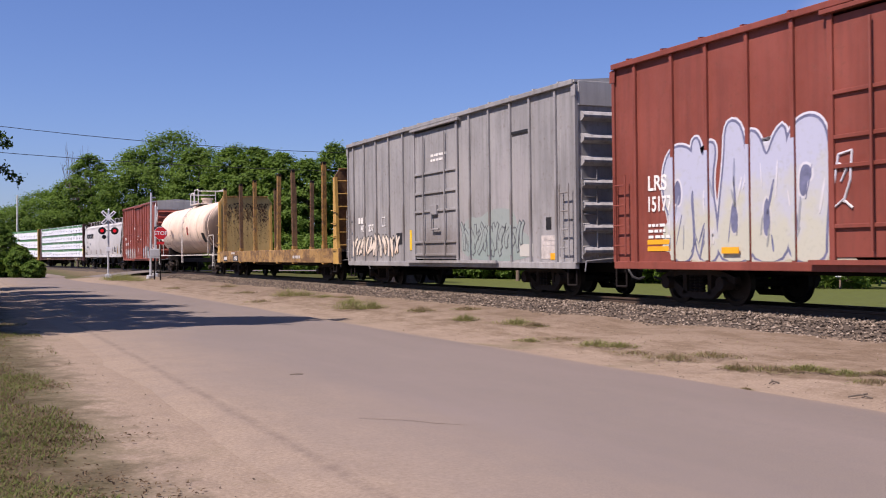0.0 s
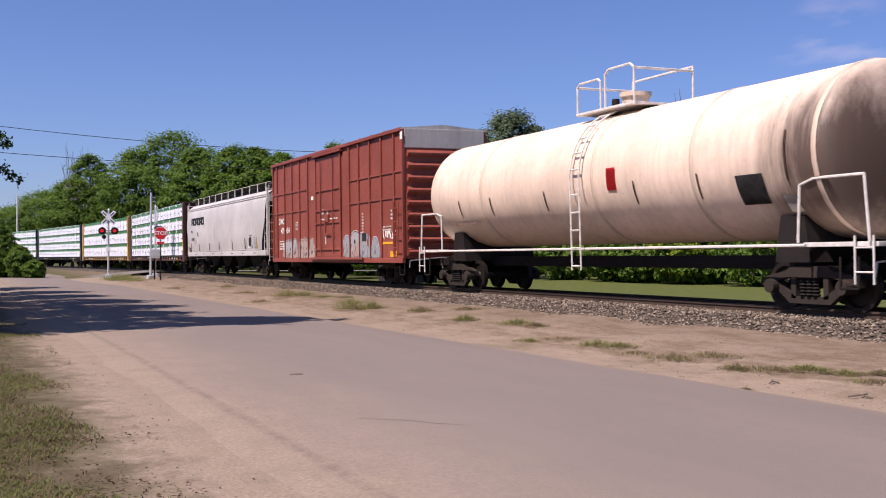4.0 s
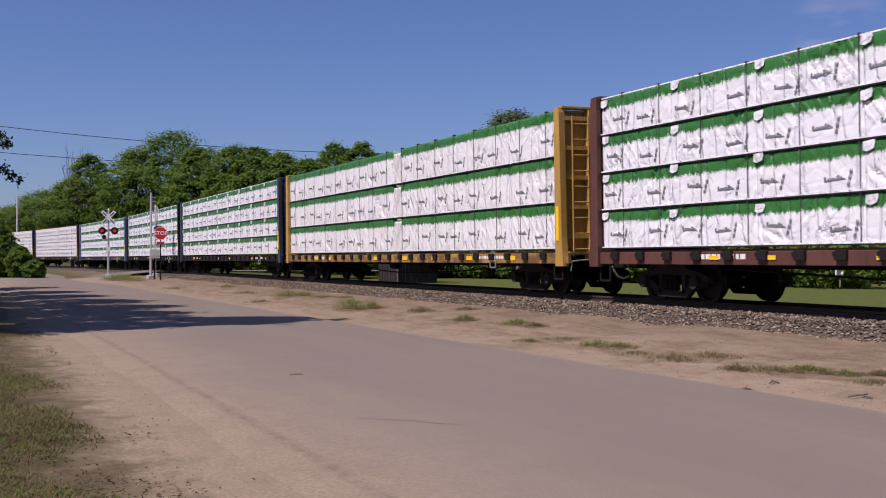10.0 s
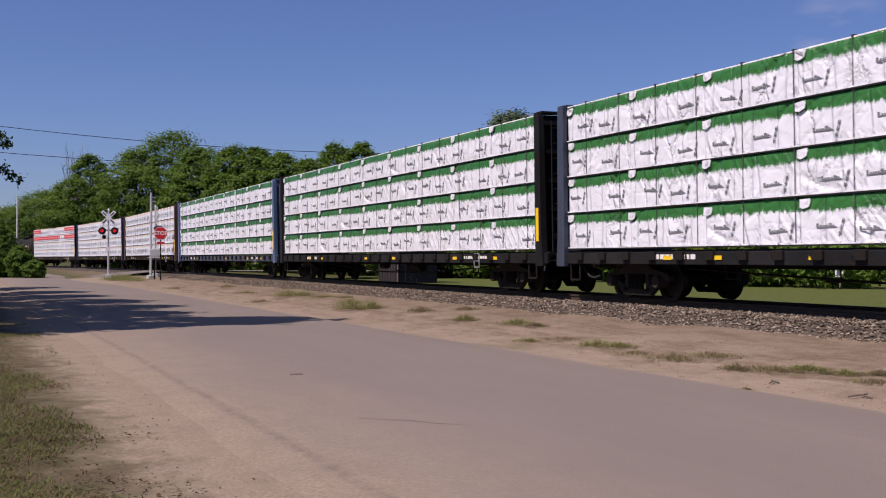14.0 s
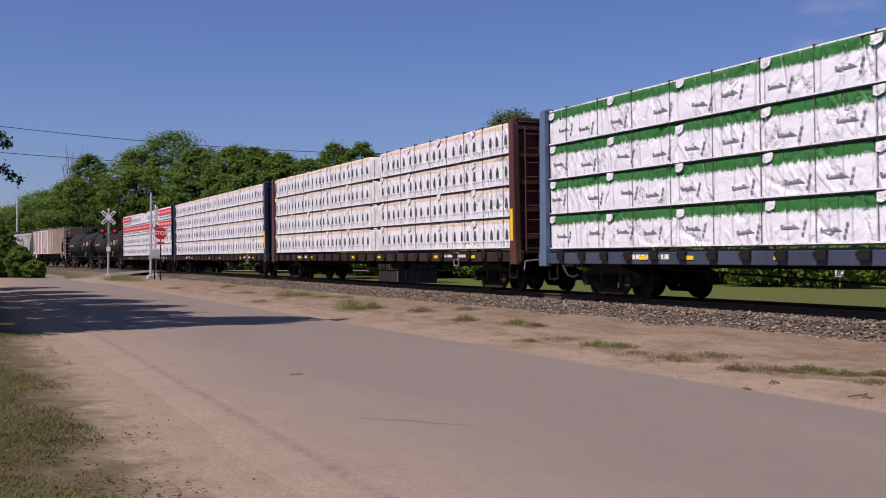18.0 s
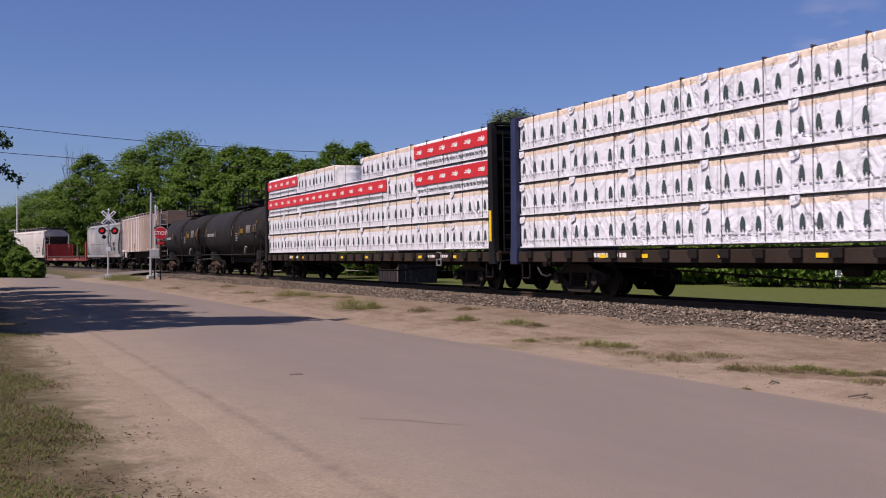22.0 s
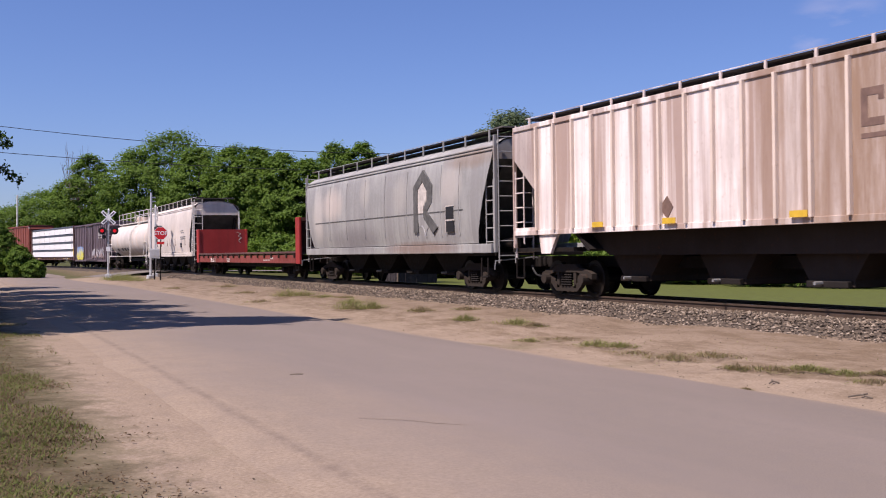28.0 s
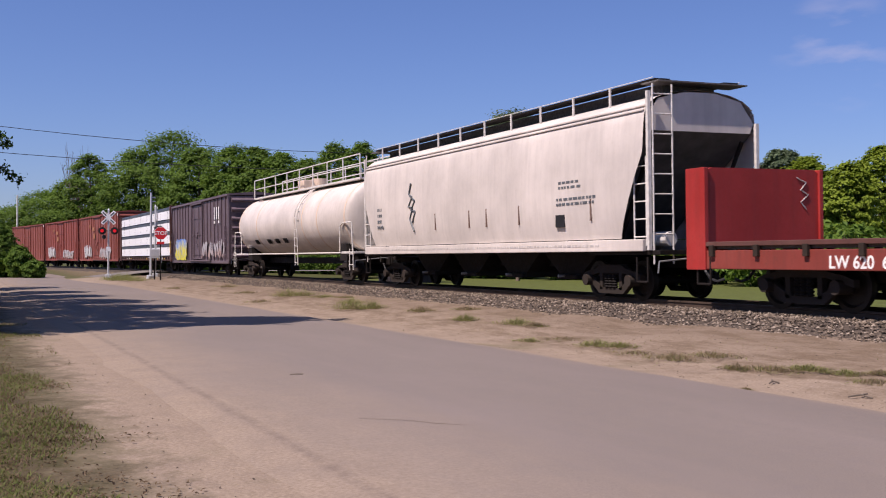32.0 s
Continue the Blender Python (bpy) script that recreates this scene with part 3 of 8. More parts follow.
# Ballast bed, sleepers, rails.
STONE = plain("crushed_stone", (0.0745, 0.0583, 0.0466), 0.9, scale=14, vary=0.5, relief=0.5)
M["stone"] = STONE


def stones_material():
    m, t, p = nodes_of("grey_brown_ballast")
    g = t.nodes.new("ShaderNodeNewGeometry")
    c = ramp(t, g.outputs["Random Per Island"], [(0.0, (0.0321, 0.0232, 0.017)), (0.45, (0.114, 0.0851, 0.062)), (0.8, (0.183, 0.14, 0.104)), (1.0, (0.299, 0.242, 0.19))])
    t.links.new(c, p.inputs["Base Color"])
    p.inputs["Roughness"].default_value = 0.9
    return m


M["stones"] = stones_material()
track = thing("railway_track", "single railway track of worn rails on dark sleepers in grey ballast", "railway", kind="structure")
rows = []
for k in range(230):
    s = 16 - k * 1.0
    x, y, h = path(s)
    nx, ny = -math.sin(radians(h)), math.cos(radians(h))
    rows.append([(x + nx * d, y + ny * d, z + 0.03 * noise.noise((x, d, 1))) for d, z in ((-3.5, 0.05), (-2.7, 0.28), (-1.95, 0.46), (-1.3, 0.47), (0, 0.46), (1.3, 0.47), (1.95, 0.46), (2.8, 0.28), (3.6, 0.05))])
bed = strip("ballast_bed", rows, "stone")
bed.parent = track
for side in (-1, 1):
    prof = [(-0.07, 0), (0.07, 0), (0.07, 0.015), (0.012, 0.035), (0.012, 0.115), (0.036, 0.13), (0.036, 0.165), (-0.036, 0.165), (-0.036, 0.13), (-0.012, 0.115), (-0.012, 0.035), (-0.07, 0.015)]
    bm = bmesh.new()
    last = None
    for k in range(115):
        s = 16 - k * 2.0
        x, y, h = path(s)
        nx, ny = -math.sin(radians(h)), math.cos(radians(h))
        ring = [bm.verts.new((x + nx * (side * 0.7535 + a), y + ny * (side * 0.7535 + a), RAIL - 0.165 + b)) for a, b in prof]
        if last:
            for j in range(len(prof)):
                bm.faces.new((last[j], last[(j + 1) % len(prof)], ring[(j + 1) % len(prof)], ring[j]))
        last = ring
    bmesh.ops.recalc_face_normals(bm, faces=bm.faces)
    part("rail", bm, "rail", track)
tie_mesh = None
for k in range(300):
    s = 2 - k * 0.53
    x, y, h = path(s)
    if -87 < x < -79.5:
        continue
    if tie_mesh is None:
        ob = part("sleeper", boxes((-0.11, 0.11, -1.3, 1.3, -0.16, 0.0), bevel=0.012), "tie", track)
        tie_mesh = ob.data
    else:
        ob = part("sleeper", tie_mesh, "tie", track)
    placed(ob, x + random.uniform(-0.02, 0.02), y, RAIL - 0.162, 0, 0, h + random.uniform(-1, 1))


def pebbles(name, count, where, size, material, parent):
    """Many small faceted stones in one mesh."""
    rng = np.random.default_rng(5)
    base = np.array([(1, 0, 0), (-1, 0, 0), (0, 1, 0), (0, -1, 0), (0, 0, 1), (0, 0, -1)], float)
    tri = np.array([(0, 2, 4), (2, 1, 4), (1, 3, 4), (3, 0, 4), (2, 0, 5), (1, 2, 5), (3, 1, 5), (0, 3, 5)])
    p = np.array([where(rng) for _ in range(count)])
    s = rng.uniform(size[0], size[1], (count, 1, 1)) * rng.uniform(0.6, 1.25, (count, 6, 1))
    a = rng.uniform(0, 6.28, count)
    v = base[None] * s + rng.normal(0, size[0] * 0.25, (count, 6, 3))
    x, y = v[..., 0] * np.cos(a)[:, None] - v[..., 1] * np.sin(a)[:, None], v[..., 0] * np.sin(a)[:, None] + v[..., 1] * np.cos(a)[:, None]
    v = np.stack([x, y, v[..., 2] * 0.75], -1) + p[:, None]
    f = (tri[None] + 6 * np.arange(count)[:, None, None]).reshape(-1, 3)
    me = bpy.data.meshes.new(name)
    me.from_pydata(v.reshape(-1, 3).tolist(), [], f.tolist())
    me.materials.append(M[material])
    ob = part(name, me, material, parent)
    ob["kind"] = "stuff"
    return ob


def bed_height(d):
    d = abs(d)
    return 0.465 if d < 1.95 else 0.46 - (d - 1.95) / 0.75 * 0.18 if d < 2.7 else max(0.02, 0.28 - (d - 2.7) / 0.8 * 0.23)


def on_bed(rng):
    x = 3 - 75 * rng.random() ** 1.6
    d = -3.75 + 2.95 * rng.random() ** 0.8
    if d < -3.4 and rng.random() < 0.5:
        d += 0.8
    return x, TRACK_Y + d, bed_height(d) + rng.uniform(-0.01, 0.03)


pebbles("ballast_stones", 42000, on_bed, (0.02, 0.045), "stones", track)


# ---- plants ----
def leaves_mesh(name, centres, size, rng, outward=None):
    """Small folded leaf clumps, two triangles each, at the centres; outward: where their faces tend to look."""
    n = len(centres)
    a, b = rng.normal(size=(n, 3)), rng.normal(size=(n, 3))
    if outward is not None:
        face = outward + rng.normal(0, 0.4, (n, 3))
        face /= np.linalg.norm(face, axis=1, keepdims=True)
        a -= (a * face).sum(1, keepdims=True) * face
        b = np.cross(face, a)
    a /= np.linalg.norm(a, axis=1, keepdims=True)
    b -= (a * b).sum(1, keepdims=True) * a
    b /= np.linalg.norm(b, axis=1, keepdims=True)
    s = rng.uniform(0.6, 1.3, (n, 1)) * size
    c = np.cross(a, b) * s * 0.3
    v = np.stack([centres - a * s, centres - b * s * 0.6 + c, centres + a * s, centres + b * s * 0.6 + c], 1).reshape(-1, 3)
    f = np.arange(4 * n).reshape(-1, 4)
    f = np.concatenate([f[:, [0, 1, 2]], f[:, [0, 2, 3]]])
    me = bpy.data.meshes.new(name)
    me.from_pydata(v.tolist(), [], f.tolist())
    return me


def tree(x, y, h, w, seed, leaf="leaf", bark="bark", count=4200, size=0.3, low=0.12, top=0.35, lumpy=1.0, label="leafy broad-crowned tree in full summer leaf", z=None, kind_name="tree"):
    """A tapered trunk with limbs and a crown of clumps; low: where the crown begins; top: how pointed it is."""
    rng = np.random.default_rng(seed)
    ground = land(x, y) if z is None else z
    ob = thing(kind_name, label, "tree" if kind_name == "tree" else "bush")
    bm = bmesh.new()
    r = max(0.05, h * 0.016)
    lean = rng.normal(0, 0.02, 2) * h
    mid = Vector((lean[0] * 0.5, lean[1] * 0.5, h * 0.45))
    tip = Vector((lean[0], lean[1], h * 0.9))
    rod(bm, (0, 0, -0.3), mid, r * 1.25, r * 0.8, 9)
    rod(bm, mid, tip, r * 0.8, r * 0.15, 7)
    clumps = []
    lumps = int((90 + w * 18) * lumpy)
    for k in range(lumps):
        v = 1 - 2 * ((k + 0.5) / lumps) ** 0.85
        u = low + (1 - low) * (v * 0.5 + 0.5) * 0.97
        wide = w * max(0.05, 1 - abs(v) ** (2.0 - top)) ** (0.5 + 0.3 * max(0.0, top))
        ang = k * 2.4 + rng.uniform(-0.6, 0.6)
        d = wide * rng.uniform(0.25, 1.0) ** 0.5 * rng.uniform(0.8, 1.08)
        c = np.array([lean[0] * u + d * math.cos(ang), lean[1] * u + d * math.sin(ang), h * u - w * 0.05])
        clumps.append((c, w * rng.uniform(0.12, 0.30) / lumpy ** 0.4))
        if k % 3 == 0:
            foot = Vector((lean[0] * u, lean[1] * u, max(0.1 * h, c[2] - d * 0.8)))
            rod(bm, foot, c, r * 0.32 * (1.2 - u), 0.01, 5)
    part("trunk", bm, bark, ob)
    pts, looks = [], []
    per = count // len(clumps)
    for c, rad in clumps:
        q = rng.normal(size=(per, 3))
        q /= np.linalg.norm(q, axis=1, keepdims=True)
        q[:, 2] = np.where(q[:, 2] < -0.35, -q[:, 2], q[:, 2])
        out = c - np.array((0, 0, h * (low + 1) * 0.5))
        looks.append(q * 0.55 + out / (np.linalg.norm(out) + 0.1) * 0.75 + np.array((0, 0, 0.35)))
        q = q * np.abs(rng.normal(0.72, 0.34, (per, 1))) * rad
        q[:, 2] *= 0.62
        pts.append(c + q)
    pts, looks = np.concatenate(pts), np.concatenate(looks)
    above = pts[:, 2] > 0.02 * h
    me = leaves_mesh("crown", pts[above], size, rng, looks[above])
    me.materials.append(M[leaf])
    part("crown", me, leaf, ob)
    placed(ob, x, y, ground, 0, 0, rng.uniform(0, 360))
    return ob



def bare_tree(x, y, h, w):
    ob = thing("tree", "bare dead tree with thin grey upright branches", "tree")
    rng = random.Random(8)
    bm = bmesh.new()
    rod(bm, (0, 0, -0.2), (0.1, 0, h * 0.45), 0.22, 0.13, 8)
    for k in range(26):
        a, u = k * 2.4, rng.uniform(0.28, 0.5)
        foot = Vector((0.1 * u, 0, h * u))
        r = w * rng.uniform(0.5, 1.15)
        mid = foot + Vector((math.cos(a) * r * 0.55, math.sin(a) * r * 0.55, h * rng.uniform(0.14, 0.22)))
        tip = Vector((math.cos(a) * r, math.sin(a) * r, h * rng.uniform(0.78, 1.0)))
        rod(bm, foot, mid, 0.08, 0.05, 5)
        rod(bm, mid, tip, 0.05, 0.012, 5)
        for q in range(6):
            c = mid.lerp(tip, rng.uniform(0.1, 0.8))
            rod(bm, c, c + Vector((rng.uniform(-0.6, 0.6), rng.uniform(-0.6, 0.6), rng.uniform(0.6, 1.5))), 0.025, 0.008, 4)
    part("trunk", bm, "bark", ob)
    placed(ob, x, y, land(x, y))


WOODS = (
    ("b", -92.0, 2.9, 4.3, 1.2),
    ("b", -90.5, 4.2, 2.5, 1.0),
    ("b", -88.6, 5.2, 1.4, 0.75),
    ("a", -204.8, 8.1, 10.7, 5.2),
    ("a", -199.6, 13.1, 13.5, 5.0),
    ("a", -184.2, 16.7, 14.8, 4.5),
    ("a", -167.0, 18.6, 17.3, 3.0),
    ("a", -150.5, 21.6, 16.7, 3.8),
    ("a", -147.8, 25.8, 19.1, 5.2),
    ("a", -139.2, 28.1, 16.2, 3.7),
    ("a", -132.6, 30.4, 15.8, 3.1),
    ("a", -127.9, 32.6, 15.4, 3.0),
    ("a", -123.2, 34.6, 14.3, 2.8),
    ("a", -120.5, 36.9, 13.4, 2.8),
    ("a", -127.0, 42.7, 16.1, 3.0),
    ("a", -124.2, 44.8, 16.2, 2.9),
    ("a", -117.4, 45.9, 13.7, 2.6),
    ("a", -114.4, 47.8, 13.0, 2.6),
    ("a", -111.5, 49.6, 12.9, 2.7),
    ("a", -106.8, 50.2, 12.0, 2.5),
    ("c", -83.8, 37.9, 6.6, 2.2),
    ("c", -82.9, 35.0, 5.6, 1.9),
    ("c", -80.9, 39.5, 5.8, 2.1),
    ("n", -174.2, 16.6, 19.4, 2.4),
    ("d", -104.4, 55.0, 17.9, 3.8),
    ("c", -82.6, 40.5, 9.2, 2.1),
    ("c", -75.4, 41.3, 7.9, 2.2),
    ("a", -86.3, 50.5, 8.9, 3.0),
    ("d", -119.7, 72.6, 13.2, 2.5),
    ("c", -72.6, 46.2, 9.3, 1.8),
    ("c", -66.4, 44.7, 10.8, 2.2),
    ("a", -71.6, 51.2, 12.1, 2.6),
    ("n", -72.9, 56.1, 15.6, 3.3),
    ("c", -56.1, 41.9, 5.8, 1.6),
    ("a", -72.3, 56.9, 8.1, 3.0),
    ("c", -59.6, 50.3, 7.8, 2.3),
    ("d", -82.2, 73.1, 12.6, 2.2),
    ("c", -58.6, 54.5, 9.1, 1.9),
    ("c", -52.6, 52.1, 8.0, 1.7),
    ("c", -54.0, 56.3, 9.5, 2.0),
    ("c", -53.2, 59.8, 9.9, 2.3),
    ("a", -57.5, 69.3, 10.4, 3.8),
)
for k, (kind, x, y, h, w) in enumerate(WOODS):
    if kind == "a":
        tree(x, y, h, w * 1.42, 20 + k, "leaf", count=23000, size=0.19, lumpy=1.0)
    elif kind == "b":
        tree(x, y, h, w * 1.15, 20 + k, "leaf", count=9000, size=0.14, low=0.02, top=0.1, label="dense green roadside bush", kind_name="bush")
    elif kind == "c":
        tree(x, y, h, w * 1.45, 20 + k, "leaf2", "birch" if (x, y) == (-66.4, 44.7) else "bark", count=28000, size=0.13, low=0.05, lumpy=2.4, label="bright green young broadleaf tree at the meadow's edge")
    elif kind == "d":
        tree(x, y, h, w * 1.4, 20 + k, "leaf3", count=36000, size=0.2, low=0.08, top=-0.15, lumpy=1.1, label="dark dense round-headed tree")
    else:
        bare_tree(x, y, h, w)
for k, (x, y, h, w) in enumerate(((-95, 0.6, 5.4, 2.0), (-98, 1.9, 4.4, 1.8), (-103, 2.6, 3.4, 1.6), (-94, 3.4, 2.2, 1.2), (-104, 1.6, 6.6, 2.4))):
    tree(x, y, h, w, 600 + k, "leaf", count=9000, size=0.14, low=0.02, top=0.05, label="dense green roadside bush", kind_name="bush")
# undergrowth below the crowns
for k in range(34):
    a = k / 33
    x, y = -175 + 128 * a + random.uniform(-3, 3), 21 + 24 * a ** 0.8 + random.uniform(-1.5, 1.5)
    tree(x, y, random.uniform(3.0, 5.2), random.uniform(2.6, 3.8), 300 + k, "leaf", count=3000, size=0.19, low=0.02, top=0.1, label="dense green shrub at the edge of the wood", kind_name="shrub")

# roadside trees beyond the camera's left; their shade falls on the road and one bough hangs into view
for k, (x, y, h, w) in enumerate(((-24.0, -2.9, 16.6, 2.3), (-28.0, -4.2, 14.0, 2.9), (-32.0, -3.4, 13.0, 3.0), (-37.6, -3.6, 12.8, 3.2), (-43, -3.8, 12.4, 3.3), (-49.0, -4.0, 12.2, 3.0), (-56.5, -4.5, 12.2, 3.2))):
    made = tree(x, y, h, w, 500 + k, "leaf", count=6500, size=0.2, low=0.22, label="roadside tree overhanging the verge")
    if x == -43:
        # its lowest bough reaches out over the road's edge
        inv = made.matrix_basis.inverted()
        tips = [Vector(q) for q in ((-40.0, 1.3, 5.7), (-40.0, 1.45, 5.42), (-40.0, 1.35, 4.6), (-40.0, 1.52, 4.38), (-40.0, 1.85, 4.2), (-40.0, 1.0, 5.95))]
        bm = bmesh.new()
        root, fork = Vector((x, y, 6.4)), Vector((-41.2, -0.4, 6.1))
        rod(bm, inv @ root, inv @ fork, 0.09, 0.05, 6)
        for q in tips:
            rod(bm, inv @ fork, inv @ q, 0.04, 0.01, 5)
        part("bough", bm, "bark", made)
        g = np.random.default_rng(3)
        pts = np.concatenate([np.array(inv @ q) + g.normal(0, 0.1, (46, 3)) for q in tips])
        me = leaves_mesh("bough_leaves", pts, 0.07, g)
        me.materials.append(M["leafdark"])
        tagged(part("bough_foliage", me, "leaf", made), kind="stuff")
# unseen trees added behind them to block sky light and deepen the road's shade
for k, (x, y, h, w) in enumerate(((-34, -8.6, 10.5, 3.6), (-41, -9.0, 11.0, 3.8), (-48, -8.8, 11.0, 3.8), (-56, -9.2, 11.0, 4.0), (-64, -8.0, 11.0, 4.0))):
    tree(x, y, h, w, 540 + k, "leaf", count=5000, size=0.3, low=0.05, label="unseen broad tree added to keep sky light off the road")


# ---- the train ----
# Each car's own space: x forward along the track, the camera's side at -y, z up from the rails' tops.
TRAIN, SHARED = [], {}


def couple(ob, ends):
    TRAIN.append((ob, (ends[0] + ends[1]) / 2))


def rep(name, key, make, material, parent, x=0, y=0, z=0, rx=0, ry=0, rz=0, label="", smooth=False):
    """A part whose mesh is built once and shared by all its repeats."""
    if key not in SHARED:
        ob = part(name, make(), material, parent, label, smooth)
        SHARED[key] = ob.data
    else:
        ob = part(name, SHARED[key], material, parent, label)
    return placed(ob, x, y, z, rx, ry, rz)


def wheel_mesh():
    bm = lathe(bmesh.new(), [(-0.07, 0.0), (-0.07, 0.11), (-0.03, 0.13), (-0.02, 0.32), (-0.07, 0.35), (-0.07, 0.42), (0.05, 0.425), (0.055, 0.45), (0.075, 0.45), (0.08, 0.36), (0.03, 0.32), (0.03, 0.13), (0.07, 0.11), (0.07, 0.0)], 28)
    bmesh.ops.rotate(bm, verts=bm.verts, matrix=Matrix.Rotation(radians(90), 3, "Z"))
    return bm


def side_frame_mesh():
    """A cast side frame: arched top member, slung bottom member, columns and journal boxes, open between them."""
    bm = prism(bmesh.new(), [(-1.2, 0.42), (-1.2, 0.55), (-1.0, 0.62), (-0.6, 0.69), (-0.45, 0.78), (0.45, 0.78), (0.6, 0.69), (1.0, 0.62), (1.2, 0.55), (1.2, 0.42), (1.0, 0.47), (0.55, 0.58), (-0.55, 0.58), (-1.0, 0.47)], "y", -0.07, 0.07)
    prism(bm, [(-1.0, 0.48), (-0.82, 0.5), (-0.36, 0.24), (0.36, 0.24), (0.82, 0.5), (1.0, 0.48), (0.5, 0.11), (-0.5, 0.11)], "y", -0.06, 0.06)
    for s in (-1, 1):
        rod(bm, (s * 0.89, -0.2, 0.42), (s * 0.89, 0.1, 0.42), 0.13, n=14)
        box(bm, s * 0.40 - 0.06, s * 0.40 + 0.06, -0.06, 0.06, 0.2, 0.62)
    return bm


def spring_mesh():
    return lathe_up([(0.24 + k * 0.03, 0.078 if k % 2 else 0.05) for k in range(12)])


def lathe_up(profile):
    bm = lathe(bmesh.new(), [(profile[0][0], 0.0), *profile, (profile[-1][0], 0.0)], 10)
    bmesh.ops.rotate(bm, verts=bm.verts, matrix=Matrix.Rotation(radians(-90), 3, "Y"))
    return bm


def truck(car, x, lit="frame"):
    t = rep("truck", "bolster", lambda: boxes((-0.2, 0.2, -1.05, 1.05, 0.5, 0.78), (-0.12, 0.12, -0.45, 0.45, 0.78, 0.95), bevel=0.03), "steel", car, x)
    for side in (-1, 1):
        rep("side_frame", "sideframe" + lit, side_frame_mesh, lit, t, 0, side * 1.02, 0, 0, 0, 0 if side < 0 else 180)
        for a in (-0.89, 0.89):
            rep("wheel", "wheel", wheel_mesh, "wheel", t, a, side * 0.74, 0.42, 0, 0, 0 if side > 0 else 180, smooth=False)
        for a in (-0.14, 0.02, 0.18):
            rep("spring", "spring", spring_mesh, "steel", t, a - 0.02, side * 1.06)
    for a in (-0.89, 0.89):
        rep("axle", "axle", lambda: rod(bmesh.new(), (0, -0.95, 0.42), (0, 0.95, 0.42), 0.08, n=12), "steel", t, a)
    return t


def hose_mesh():
    pts = [(0.0, -0.28, 0.72), (0.12, -0.3, 0.6), (0.24, -0.28, 0.47), (0.36, -0.2, 0.42), (0.46, -0.1, 0.47)]
    return rods([pts], 0.03)


def gear(car, half, tx, sill=0.95, lit="frame"):
    """Trucks, couplers, hoses and levers below a car."""
    for s in (-1, 1):
        truck(car, s * tx, lit)
        turn = 0 if s > 0 else 180
        cp = rep("coupler", "coupler", lambda: boxes((-0.75, -0.2, -0.17, 0.17, 0.68, 0.98), (-0.2, -0.02, -0.11, 0.11, 0.74, 0.92), (-0.06, 0.03, -0.16, -0.02, 0.70, 0.96), bevel=0.025), "steel", car, s * half, 0, 0, 0, 0, turn)
        rep("air_hose", "hose", hose_mesh, "black", cp, -0.5)
        rep("uncoupling_lever", "lever", lambda: rods([[(-0.3, -1.42, 0.62), (-0.28, -1.4, 0.86), (-0.12, -0.3, 0.95), (-0.1, 0.0, 0.9)]], 0.018), "chrome", car, s * (half - 0.25), 0, 0, 0, 0, turn)
        rep("stirrup_step", "stirrup", lambda: rods([[(-0.2, 0, 0.95), (-0.2, 0, 0.42), (0.2, 0, 0.42), (0.2, 0, 0.95)]], 0.025), "steel", car, s * (half - 1.05), -1.47, sill - 0.95)
    part("centre_sill", boxes((-half + 0.6, half - 0.6, -0.25, 0.25, sill - 0.25, sill + 0.02), bevel=0.02), "steel", car)


def rung_ladder(car, x, y, z0, z1, wide, material, along="x", n=None, name="ladder"):
    """Two stiles and rungs, standing off the wall it is fixed to."""
    n = n or max(2, round((z1 - z0) / 0.4))
    a, b = ((wide / 2, 0), (0, wide / 2))[along == "y"]
    key = ("ladder", round(z1 - z0, 2), wide, material, along, n)

    def make():
        bm = bmesh.new()
        for s in (-1, 1):
            rod(bm, (s * a, s * b, 0), (s * a, s * b, z1 - z0), 0.02, n=6)
        for k in range(n):
            h = (k + 0.5) * (z1 - z0) / n
            rod(bm, (-a, -b, h), (a, b, h), 0.016, n=6)
        return bm
    return rep(name, key, make, material, car, x, y, z0)


def bars(car, name, rows, material, y, label=""):
    """Small printed bars: one mesh for one block of unreadable lettering."""
    bm = bmesh.new()
    for x, z, w, h in rows:
        box(bm, x - w / 2, x + w / 2, y - 0.003, y + 0.003, z - h / 2, z + h / 2)
    return part(name, bm, material, car, label)


def print_lines(car, x, z, wide, lines, gap, y, material="letter", seed=1, name="stencil"):
    rng = random.Random(seed)
    rows = []
    for k in range(lines):
        u = -wide / 2
        while u < wide / 2 - 0.05:
            w = rng.uniform(0.06, 0.2)
            rows.append((x + u + w / 2, z - k * gap, w, gap * 0.5))
            u += w + rng.uniform(0.03, 0.08)
    return tagged(bars(car, name, rows, material, y), kind="stuff")


def tag_paint(name, low, high, z0, z1, mix=0.5):
    """Sprayed paint, two colours mottled into each other from bottom to top."""
    m, t, p = nodes_of(name)
    v = coords(t)
    s = t.nodes.new("ShaderNodeSeparateXYZ")
    t.links.new(v, s.inputs[0])
    h = calc(t, "DIVIDE", calc(t, "SUBTRACT", s.outputs["Z"], z0), z1 - z0)
    h = calc(t, "ADD", h, calc(t, "MULTIPLY", calc(t, "SUBTRACT", grain(t, v, 1.6, 5), 0.5), 1.3))
    c = ramp(t, h, [(mix - 0.2, low), (mix + 0.2, high)])
    c = blend(t, ramp(t, grain(t, v, 11, 5), [(0.55, (0.0,)), (0.75, (0.35,))]), c, tuple(x * 0.6 for x in low))
    t.links.new(c, p.inputs["Base Color"])
    p.inputs["Roughness"].default_value = 0.55
    return m


